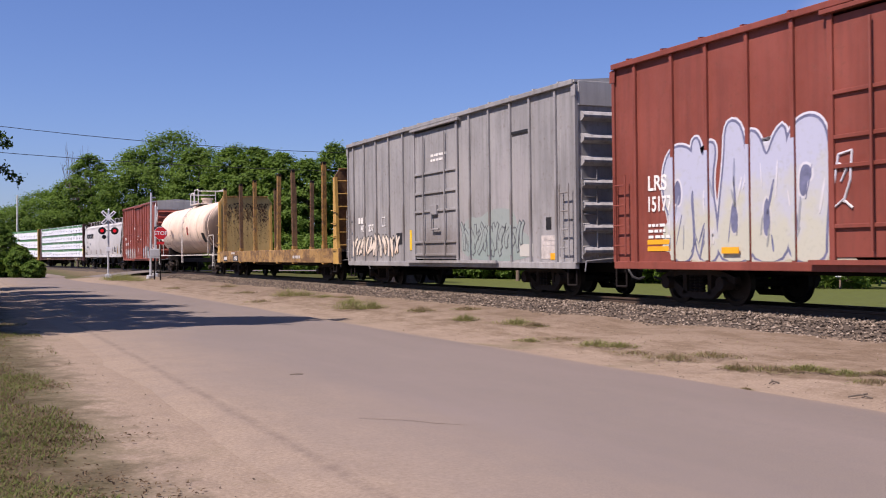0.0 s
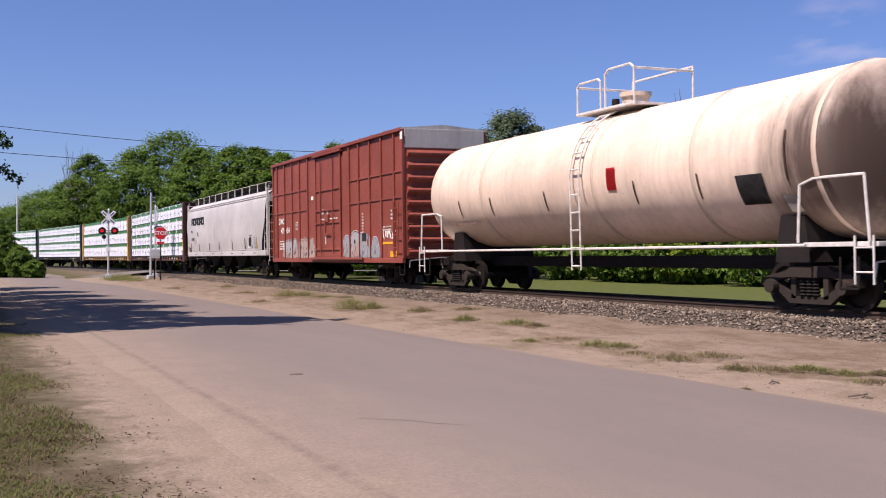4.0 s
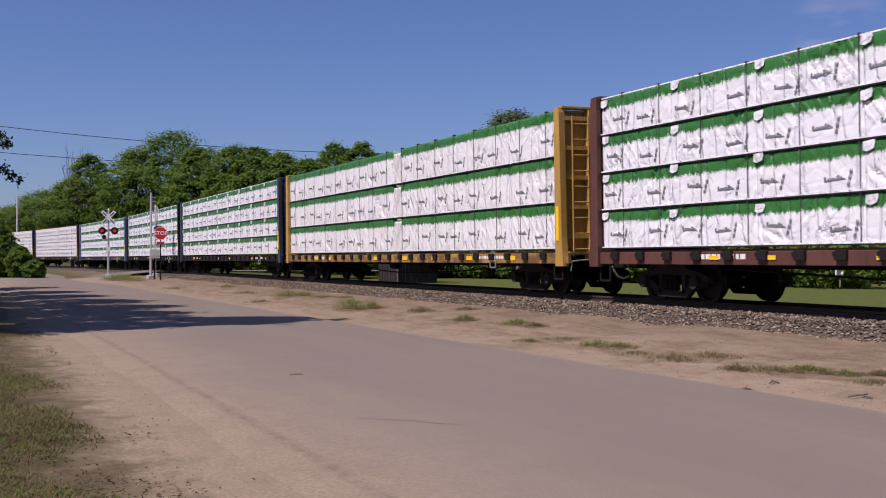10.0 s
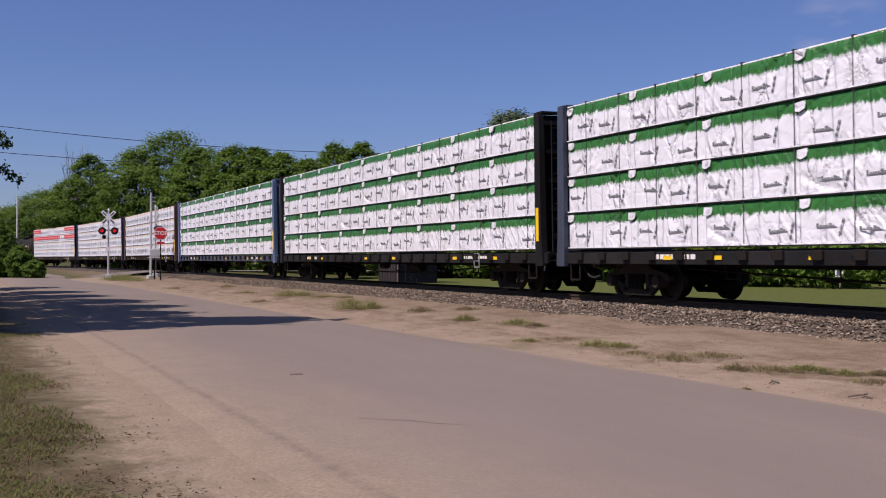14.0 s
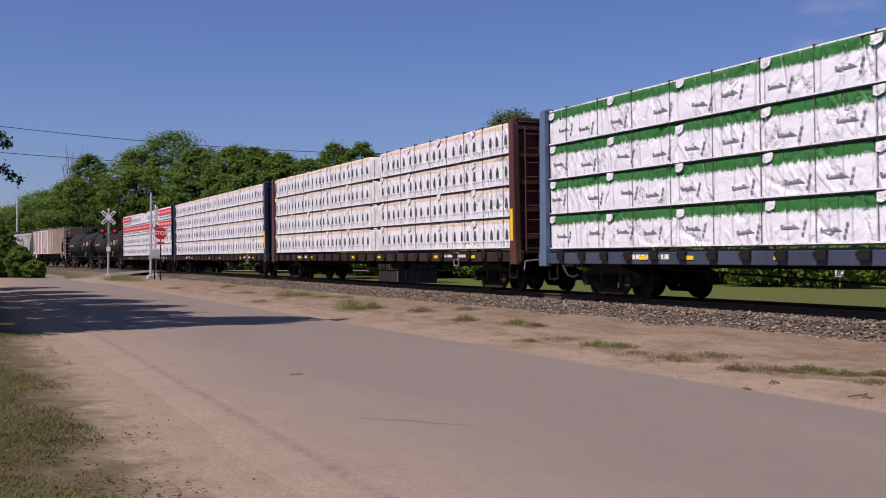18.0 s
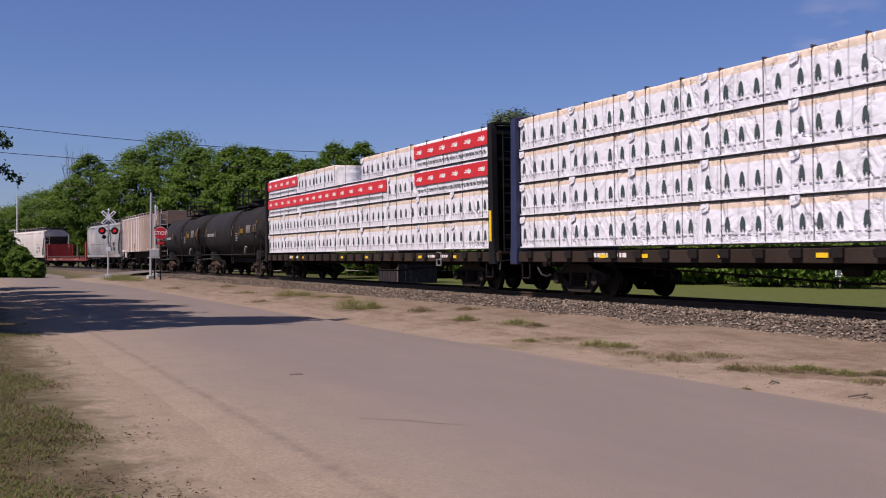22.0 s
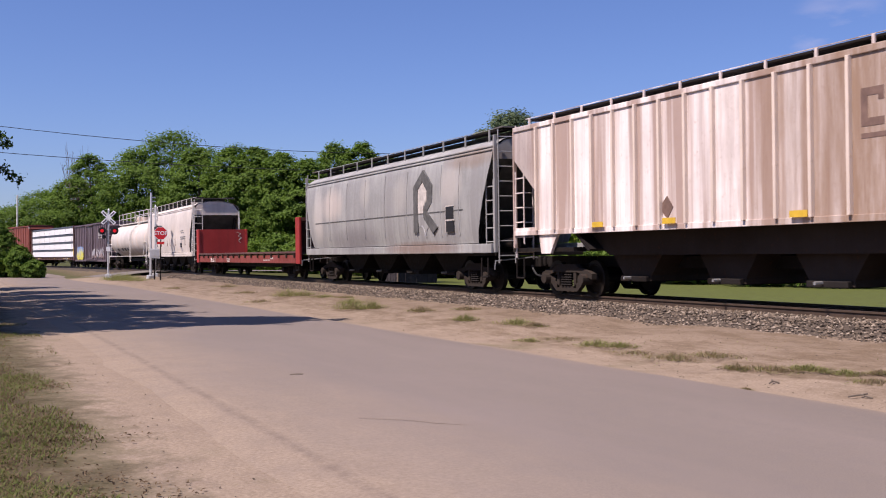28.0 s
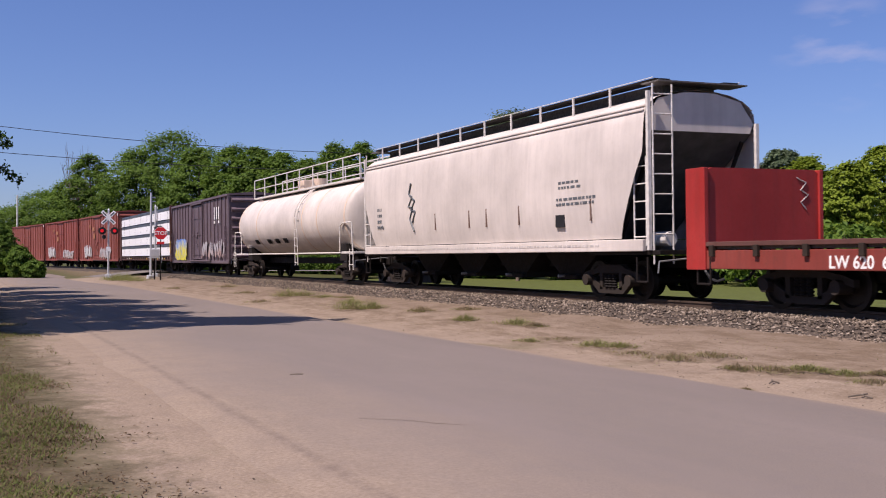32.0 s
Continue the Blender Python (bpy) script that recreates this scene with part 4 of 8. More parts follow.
def glyph(rng, x0, x1, z0, z1, swell=0.0):
    """One sprayed form: a few fat bent strokes, each a polygon; no letter in particular."""
    w, h = x1 - x0, z1 - z0
    shapes = []
    g = swell * min(w, h)

    def stroke(pts, th):
        a, c, b = [Vector((x0 + w * u, z0 + h * v)) for u, v in pts]
        left, right, n = [], [], 9
        for k in range(n + 1):
            u = -0.03 + 1.06 * k / n
            p = a * (1 - u) ** 2 + c * 2 * u * (1 - u) + b * u * u
            d = ((c - a) * (1 - u) + (b - c) * u).normalized()
            side = Vector((-d.y, d.x)) * (w * th * (0.62 if h < 1.3 else 1.0) * (0.75 + 0.4 * math.sin(math.pi * k / n)) + g)
            p = p + d * g * (-1 if k == 0 else 1 if k == n else 0)
            left.append(tuple(p + side))
            right.append(tuple(p - side))
        shapes.append(left + right[::-1])
    j = lambda a: rng.uniform(-a, a)
    lean = rng.choice((-0.12, 0.1, 0.22))
    for k in range(3):
        u = 0.1 + 0.36 * k + j(0.06)
        lo, hi = rng.uniform(0.0, 0.3), rng.uniform(0.7, 1.0)
        stroke([(u - lean, lo), (u + rng.choice((-0.26, 0.26)) + j(0.08), (lo + hi) / 2), (u + lean, hi)], 0.13)
    return shapes


def glyph_mesh(shapes, y0, y1):
    bm = bmesh.new()
    for k, sh in enumerate(shapes):
        prism(bm, sh, "y", y0 - 0.0002 * k, y1)
    return bm


def graffiti(car, x0, x1, z0, z1, n, y, fill, line, back=None, seed=3, ribs=(), proud=0.06, label="sprayed graffiti lettering", halo=None):
    """Sprayed panels a hair above the sheet, and on the ribs that they cross."""
    rng = random.Random(seed)
    g = None
    if back:
        k = 40
        blob = []
        for i in range(k):
            a = 2 * math.pi * i / k
            r = 1 + 0.09 * rng.uniform(-1, 1) + 0.05 * math.sin(i * 2.1)
            ca, sa = math.cos(a), math.sin(a)
            blob.append(((x0 + x1) / 2 + (x1 - x0) / 2 * 1.04 * r * math.copysign(abs(ca) ** 0.5, ca), max(z0 - 0.02, (z0 + z1) / 2 + (z1 - z0) / 2 * 1.02 * r * math.copysign(abs(sa) ** 0.6, sa))))
        g = part("graffiti", prism(bmesh.new(), blob, "y", y - 0.002, y + 0.004), back, car, label)
    w = (x1 - x0) / n
    for k in range(n):
        a, b = x0 + k * w + rng.uniform(-0.12, 0.0) * w, x0 + (k + 1) * w + rng.uniform(0.0, 0.16) * w
        lo, hi = z0 + rng.uniform(0.03, 0.12) * (z1 - z0), z1 - rng.uniform(0.02, 0.2) * (z1 - z0)
        step = 0.0006 * k
        state = rng.getstate()
        if halo:
            part("painted_halo", glyph_mesh(glyph(rng, a, b, lo, hi, 0.11), y - 0.0012 - step * 0.5, y + 0.002), halo, g or car)
            rng.setstate(state)
        part("painted_outline", glyph_mesh(glyph(rng, a, b, lo, hi, 0.06 if hi - lo > 1.3 else 0.045), y - 0.0035 - step, y + 0.002), line, g or car)
        rng.setstate(state)
        part("painted_letter", glyph_mesh(glyph(rng, a, b, lo, hi), y - 0.0065 - step, y + 0.002), fill, g or car)
        bm = bmesh.new()
        h = hi - lo
        for q in range(4):
            u, v = a + (b - a) * rng.uniform(0.08, 0.85), lo + h * rng.uniform(0.08, 0.75)
            du, dv = rng.uniform(-0.22, 0.22) * w, h * rng.uniform(0.12, 0.34)
            prism(bm, [(u, v), (u + 0.03, v), (u + 0.03 + du * 0.5, v + dv * 0.55), (u + du + 0.015, v + dv), (u + du, v + dv), (u + du * 0.5, v + dv * 0.55)], "y", y - 0.0085 - step, y)
        tagged(part("painted_stroke", bm, line if q % 2 else (back or line), g or car), kind="stuff")
    for r in ribs:
        if x0 - 0.05 < r < x1 + 0.05:
            part("painted_rib", boxes((r - 0.044, r + 0.044, y - proud - 0.004, y - proud + 0.012, z0 + 0.05, z1 - 0.12 - rng.uniform(0, 0.25))), fill, g or car)


def softened(pts, times=2):
    """Rounds the corners of a closed outline."""
    for _ in range(times):
        out = []
        for (ax, az), (bx, bz) in zip(pts, pts[1:] + pts[:1]):
            out += [(ax * 0.75 + bx * 0.25, az * 0.75 + bz * 0.25), (ax * 0.25 + bx * 0.75, az * 0.25 + bz * 0.75)]
        pts = out
    return pts


def swollen(pts, d):
    """The outline pushed outwards by d."""
    n, out = len(pts), []
    for k in range(n):
        a, b, c = Vector(pts[k - 1]), Vector(pts[k]), Vector(pts[(k + 1) % n])
        t = (c - a).normalized()
        out.append(tuple(b + Vector((t.y, -t.x)) * d))
    area = sum(p[0] * q[1] - q[0] * p[1] for p, q in zip(pts, pts[1:] + pts[:1]))
    return out if area > 0 else swollen(pts[::-1], d)


FORMS = (
    ([(0.22, 0), (0.2, 0.4), (0.0, 0.55), (0.0, 0.85), (0.3, 1.02), (0.75, 1.0), (1.0, 0.88), (0.95, 0.66), (0.8, 0.58), (0.88, 0.3), (0.85, 0)], [(0.35, 0.5), (0.3, 0.62), (0.42, 0.74), (0.55, 0.66), (0.52, 0.5)]),
    ([(0.1, 0), (0.0, 0.5), (-0.1, 1.0), (0.2, 1.06), (0.38, 0.85), (0.6, 1.0), (0.95, 0.96), (0.72, 0.66), (0.95, 0.3), (1.0, 0)], [(0.42, 0.5), (0.5, 0.62), (0.62, 0.55), (0.52, 0.36)]),
    ([(-0.05, 0), (0.1, 0.45), (0.25, 0.8), (0.3, 1.1), (0.72, 1.06), (0.85, 0.7), (1.0, 0.35), (1.05, 0)], [(0.38, 0.28), (0.5, 0.55), (0.62, 0.28), (0.5, 0.2)]),
    ([(0.0, 0), (0.0, 0.5), (0.02, 1.04), (0.3, 1.0), (0.5, 0.78), (0.72, 0.98), (1.0, 1.06), (1.02, 0.5), (1.05, 0)], [(0.4, 0.2), (0.42, 0.45), (0.55, 0.52), (0.6, 0.2)]),
    ([(0.15, 0), (0.05, 0.3), (0.0, 0.7), (0.1, 0.95), (0.45, 1.08), (0.85, 1.05), (1.02, 0.85), (1.0, 0.5), (0.92, 0.2), (0.92, 0)], [(0.36, 0.5), (0.4, 0.72), (0.62, 0.72), (0.66, 0.62), (0.55, 0.6), (0.52, 0.48)]),
)


def sprayed_piece(car, spans, z0, y, fill, line, halo, ribs, proud=0.06, label="large silver and lilac graffiti lettering with pale edges"):
    """Fat rounded sprayed forms side by side, each with a pale halo, a dark outline and a dark opening."""
    high = (spans[0][2] - z0) * 0.5
    g = part("graffiti", prism(bmesh.new(), softened([(spans[0][0] - 0.1, z0), (spans[0][0], z0 + high * 0.8), (spans[0][1], z0 + high), (spans[-1][1], z0 + high), (spans[-1][1] + 0.04, z0)], 1), "y", y - 0.0012, y + 0.004), fill, car, label)
    for k, (a, b, top) in enumerate(spans):
        form, hole = FORMS[k % len(FORMS)]
        at = lambda pts: softened([(a + (b - a) * u, z0 + (top - z0) * v) for u, v in pts])
        shape, gap, step = at(form), at(hole), 0.0005 * k
        for name, grow, mat, depth in (("painted_halo", 0.045 * high + 0.045, halo, 0.002), ("painted_outline", 0.03 * high + 0.02, line, 0.0045), ("painted_letter", 0.0, fill, 0.007)):
            pts = [(px, max(z0, pz)) for px, pz in (swollen(shape, grow) if grow else shape)]
            part(name, prism(bmesh.new(), pts, "y", y - depth - step, y + 0.002), mat, g)
        part("painted_edge", prism(bmesh.new(), swollen(gap, 0.035 * high + 0.01), "y", y - 0.0095 - step, y), halo, g)
        part("painted_opening", prism(bmesh.new(), gap, "y", y - 0.011 - step, y), line, g)
        rng = random.Random(31 + k)
        for q in range(7):
            # shading strokes and highlights within the form
            u, lo = rng.uniform(0.12, 0.8), rng.uniform(0.02, 0.6)
            hi, lean, wide = lo + rng.uniform(0.12, 0.3), rng.uniform(-0.14, 0.2), rng.uniform(0.025, 0.075)
            x, za, zb = a + (b - a) * u, z0 + (top - z0) * lo, z0 + (top - z0) * hi
            stroke = softened([(x, za), (x + wide, za + 0.03), (x + wide + lean, zb), (x + lean + wide * 0.3, zb + 0.02)], 1)
            part("painted_stroke", prism(bmesh.new(), stroke, "y", y - 0.0125 - step, y), (line, halo, "tag_shade")[q % 3], g)
        for r in ribs:
            if a < r <= (spans[k + 1][0] if k + 1 < len(spans) else b):
                part("painted_rib", boxes((r - 0.044, r + 0.044, y - proud - 0.004, y - proud + 0.012, z0 + 0.02, z0 + (top - z0) * 0.93)), fill, g)


def boxcar(label, ends, L, z0, z1, mat, ribs, door, stringers=(), roofmat="roofgrey", ribw=0.09, corr=8, doorbars=(), seed=1, endmat=None, upper=None):
    car = thing("boxcar", label, "boxcar", "freight cars of the train")
    H, Y = L / 2, 1.5
    half = (ends[0] - ends[1]) / 2
    gear(car, half, H - 2.3, z0)
    top = z1 - 0.16
    for s in (-1, 1):
        if s < 0:
            part("side_panel", boxes((-H + 0.03, door[0], -Y, -Y + 0.04, z0, top)), mat, car)
            part("side_panel", boxes((door[1], H - 0.03, -Y, -Y + 0.04, z0, top)), mat, car)
        else:
            part("side_panel", boxes((-H + 0.03, H - 0.03, Y - 0.04, Y, z0, top)), mat, car)
        part("top_chord", boxes((-H, H, s * Y - 0.1, s * Y + 0.1, top, top + 0.12), bevel=0.015), mat, car)
        part("side_sill", boxes((-H, H, s * Y - 0.06, s * Y + 0.06, z0 - 0.14, z0 + 0.02), bevel=0.015), mat, car)
        for e in (-1, 1):
            part("corner_post", boxes((e * H - 0.05, e * H + 0.05, s * Y - 0.05, s * Y + 0.05, z0, top), bevel=0.012), mat, car)
        for x in ribs:
            if s < 0 or abs(x) < H:
                rep("rib", ("rib", ribw, round(top - z0, 2), mat), lambda: boxes((-ribw / 2, ribw / 2, -0.03, 0.03, 0, top - z0), bevel=0.012), mat, car, x, s * (Y + 0.03), z0)
    marks = sorted([-H, *ribs, H])
    for zs in stringers:
        for a, b in zip(marks, marks[1:]):
            if not (a < door[1] and b > door[0]):
                part("stringer", boxes((a + ribw / 2, b - ribw / 2, -Y - 0.035, -Y, zs - 0.035, zs + 0.035)), mat, car)
    for e in (-1, 1):
        wall = part("end_wall", boxes((e * H - 0.03, e * H + 0.03, -Y + 0.05, Y - 0.05, z0, top)), endmat or mat, car)
        if upper:
            part("end_top_panel", boxes((min(e * H, e * (H + 0.07)), max(e * H, e * (H + 0.07)), -Y + 0.05, Y - 0.05, top - upper, top + 0.08), bevel=0.01), roofmat, wall, "pale galvanised panel above the corrugations")
        part("corner_gusset", boxes((e * H - 0.1, e * H + 0.1, -Y - 0.062, -Y - 0.05, top - 0.28, top - 0.02)), "letter" if e > 0 and mat in ("red", "red3") else mat, car)
        for k in range(corr):
            z = z0 + (k + 0.5) * (top - z0 - (upper or 0)) / corr
            rep("end_corrugation", ("corr", endmat or mat), lambda: prism(bmesh.new(), [(0, -0.1), (0.05, -0.09), (0.15, -0.03), (0.16, 0.03), (0.1, 0.1), (0, 0.14)], "y", -Y + 0.12, Y - 0.12), endmat or mat, wall, e * (H + 0.03), 0, z, 0, 0, 0 if e > 0 else 180)
        rung_ladder(car, e * (H + 0.13), -1.22, z0 + 0.1, z0 + 2.2, 0.42, mat, "y", 5)
        rung_ladder(car, e * (H - 0.35), -1.64, z0 + 0.15, z0 + 1.9, 0.44, mat, "x", 4)
    rf = part("roof", prism(bmesh.new(), [(-1.56, top + 0.1), (0, top + 0.24), (1.56, top + 0.1), (1.56, top + 0.05), (-1.56, top + 0.05)], "x", -H - 0.05, H + 0.05), roofmat, car)
    for k in range(int(L / 1.25)):
        x = -H + 0.6 + k * 1.25
        rep("roof_seam", ("seam", roofmat), lambda: prism(bmesh.new(), [(-1.57, 0), (0, 0.14), (1.57, 0), (1.57, 0.05), (0, 0.19), (-1.57, 0.05)], "x", -0.03, 0.03), roofmat, rf, x, 0, top + 0.11)
    # plug door with its rods and rails
    a, b = door
    d = part("door", boxes((a + 0.03, b - 0.03, -Y - 0.02, -Y + 0.05, z0 + 0.1, top - 0.15), bevel=0.01), mat, car)
    part("door_track", boxes((a - 0.4, b + 2.6, -Y - 0.16, -Y - 0.10, z0 - 0.02, z0 + 0.06)), mat, car)
    part("door_hood", boxes((a - 0.1, b + 0.2, -Y - 0.14, -Y, top - 0.1, top - 0.02), bevel=0.01), mat, car)
    for x in (a + 0.06, b - 0.06):
        part("door_post", boxes((x - 0.06, x + 0.06, -Y - 0.07, -Y - 0.02, z0 + 0.05, top - 0.1), bevel=0.012), mat, d)
    for x in (a + 0.26 * (b - a), a + 0.74 * (b - a)):
        part("lock_rod", rods([[(x, -Y - 0.09, z0 + 0.2), (x, -Y - 0.09, top - 0.3)]], 0.028), mat, d)
    for z in doorbars:
        part("door_bar", boxes((a + 0.12, b - 0.12, -Y - 0.065, -Y - 0.02, z - 0.035, z + 0.035), bevel=0.01), mat, d)
    part("door_handle", rods([[(a + 0.45 * (b - a), -Y - 0.1, z0 + 1.5), (a + 0.45 * (b - a), -Y - 0.1, z0 + 1.0), (a + 0.62 * (b - a), -Y - 0.1, z0 + 1.0)]], 0.03), mat, d)
    part("door_gear_box", boxes((a + 0.42 * (b - a), a + 0.56 * (b - a), -Y - 0.1, -Y - 0.02, z0 + 1.45, z0 + 1.75), bevel=0.015), mat, d)
    return car


def bundle_mesh(L, h, w, seed, dense):
    """A wrapped lumber pack: soft edges, slack plastic on its outer face."""
    def make():
        bm = bmesh.new()
        nx, nz = (54, 16) if dense else (3, 2)
        rng = random.Random(seed)
        ph = rng.uniform(0, 50)
        creases = []
        for k in range(2):
            # taut folds fan out from where a strap pulls the plastic in
            cx, cz, lean = rng.uniform(-0.48, 0.48) * L, rng.choice((0.75, 0.85, 0.2)) * h, rng.choice((-1, 1)) * rng.uniform(0.5, 0.95)
            for q in range(rng.choice((1, 2, 3))):
                a = lean + rng.uniform(0.12, 0.3) * q
                creases.append((cx + 0.05 * q, cz, math.cos(a), math.sin(a), rng.uniform(0.3, 1.1), rng.uniform(0.016, 0.036), rng.uniform(0.018, 0.04)))

        def dent(x, z):
            d = 0.0
            for cx, cz, ca, sa, reach, deep, wide in creases:
                along, off = (x - cx) * ca + (z - cz) * sa, -(x - cx) * sa + (z - cz) * ca
                if abs(along) < reach:
                    d -= deep * (1 - (along / reach) ** 2) * math.exp(-(off / wide) ** 2)
            return max(d, -0.05)
        front = []
        for k in range(nz + 1):
            row = []
            for i in range(nx + 1):
                u, v = i / nx, k / nz
                inset = 0.014 * (max(0, 1 - min(u, 1 - u) * 10) + max(0, 1 - min(v, 1 - v) * 7))
                d = 0.008 * noise.noise((u * 5 + ph + v * 3, v * 3, seed)) + 0.003 * noise.noise((u * 13 + v * 8, v * 9 + ph, seed))
                inner = 0 < i < nx and 0 < k < nz
                if dense and inner:
                    d += dense * dent((u - 0.5) * L, v * h)
                row.append(bm.verts.new(((u - 0.5) * (L - 0.02), -w + min(0.05, inset) - d * (1 if inner else 0.25), v * (h - 0.035) + 0.012 * noise.noise((u * 4 + ph, seed, v)))))
            front.append(row)
        for r0, r1 in zip(front, front[1:]):
            for i in range(nx):
                bm.faces.new((r0[i], r0[i + 1], r1[i + 1], r1[i]))
        ringv = front[0] + [r[-1] for r in front[1:]] + front[-1][-2::-1] + [r[0] for r in front[-2:0:-1]]
        bk = [bm.verts.new((v.co.x, 0, v.co.z)) for v in ringv]
        n = len(ringv)
        for i in range(n):
            bm.faces.new((ringv[(i + 1) % n], ringv[i], bk[i], bk[(i + 1) % n]))
        bm.faces.new(bk)
        bmesh.ops.recalc_face_normals(bm, faces=bm.faces)
        return bm
    return make


def leafmark_mesh(y):
    """The maker's mark on the wrap as one plain shape: a row of small teeth that ends in a two-bladed sprig."""
    out, u = [(-0.38, 0.0)], -0.38
    for k, w in enumerate((0.1, 0.075, 0.055, 0.055, 0.08, 0.05, 0.05, 0.08)):
        h = 0.105 if k in (0, 5, 6) else 0.065
        out += [(u, h), (u + w * 0.6, h), (u + w * 0.6, 0.03), (u + w, 0.03)]
        u += w
    out += [(0.235, 0.0)]
    bm = prism(bmesh.new(), [(a * 0.8, b * 0.72) for a, b in out], "y", y, y + 0.006)
    for x, z, t in ((0.30, 0.10, 1), (0.27, 0.0, 1), (0.235, -0.1, 0.9)):
        prism(bm, [(x - 0.02, z - 0.045), (x - 0.022, z + 0.015), (x + 0.005, z + 0.06 * t), (x + 0.004, z - 0.01)], "y", y, y + 0.006)
        prism(bm, [(x + 0.014, z - 0.045), (x + 0.016, z + 0.01), (x + 0.045, z + 0.055 * t), (x + 0.036, z - 0.01)], "y", y, y + 0.006)
    return bm


def firmark_mesh(y):
    """A small dark rounded fir on two feet."""
    half = [(0.012, 0.02), (0.02, -0.05), (0.06, -0.05), (0.075, 0.0), (0.068, 0.08), (0.055, 0.15), (0.035, 0.21), (0.0, 0.235)]
    return prism(bmesh.new(), half + [(-a, b) for a, b in half[-2::-1]], "y", y, y + 0.006)


def dashes_mesh(L, y):
    bm, rng, u = bmesh.new(), random.Random(6), -L / 2 + 0.1
    while u < L / 2 - 0.2:
        w = rng.uniform(0.06, 0.14)
        box(bm, u, u + w, y, y + 0.006, -0.009, 0.009)
        u += w + rng.uniform(0.06, 0.1)
    return bm


def flap_mesh():
    """A folded corner of loose white plastic, taped over the joint of two packs."""
    bm = prism(bmesh.new(), [(-0.13, -0.05), (-0.04, -0.08), (0.1, -0.04), (0.13, 0.04), (0.12, 0.1), (-0.12, 0.09)], "y", -1.386, -1.37)
    prism(bm, [(-0.1, -0.02), (0.07, 0.02), (0.08, 0.07), (-0.07, 0.06)], "y", -1.391, -1.38)
    return bm


def bannermark_mesh(y):
    """One white mark of a red banner: two bars and a zigzag in one outline."""
    return prism(bmesh.new(), [(-0.25, -0.03), (-0.02, -0.03), (0.02, -0.06), (0.13, -0.06), (0.2, 0.0), (0.15, 0.09), (0.09, 0.02), (0.03, 0.1), (-0.02, 0.01), (-0.02, 0.06), (-0.19, 0.06), (-0.19, 0.025), (-0.06, 0.025), (-0.06, 0.0), (-0.25, 0.0)], "y", y, y + 0.005)


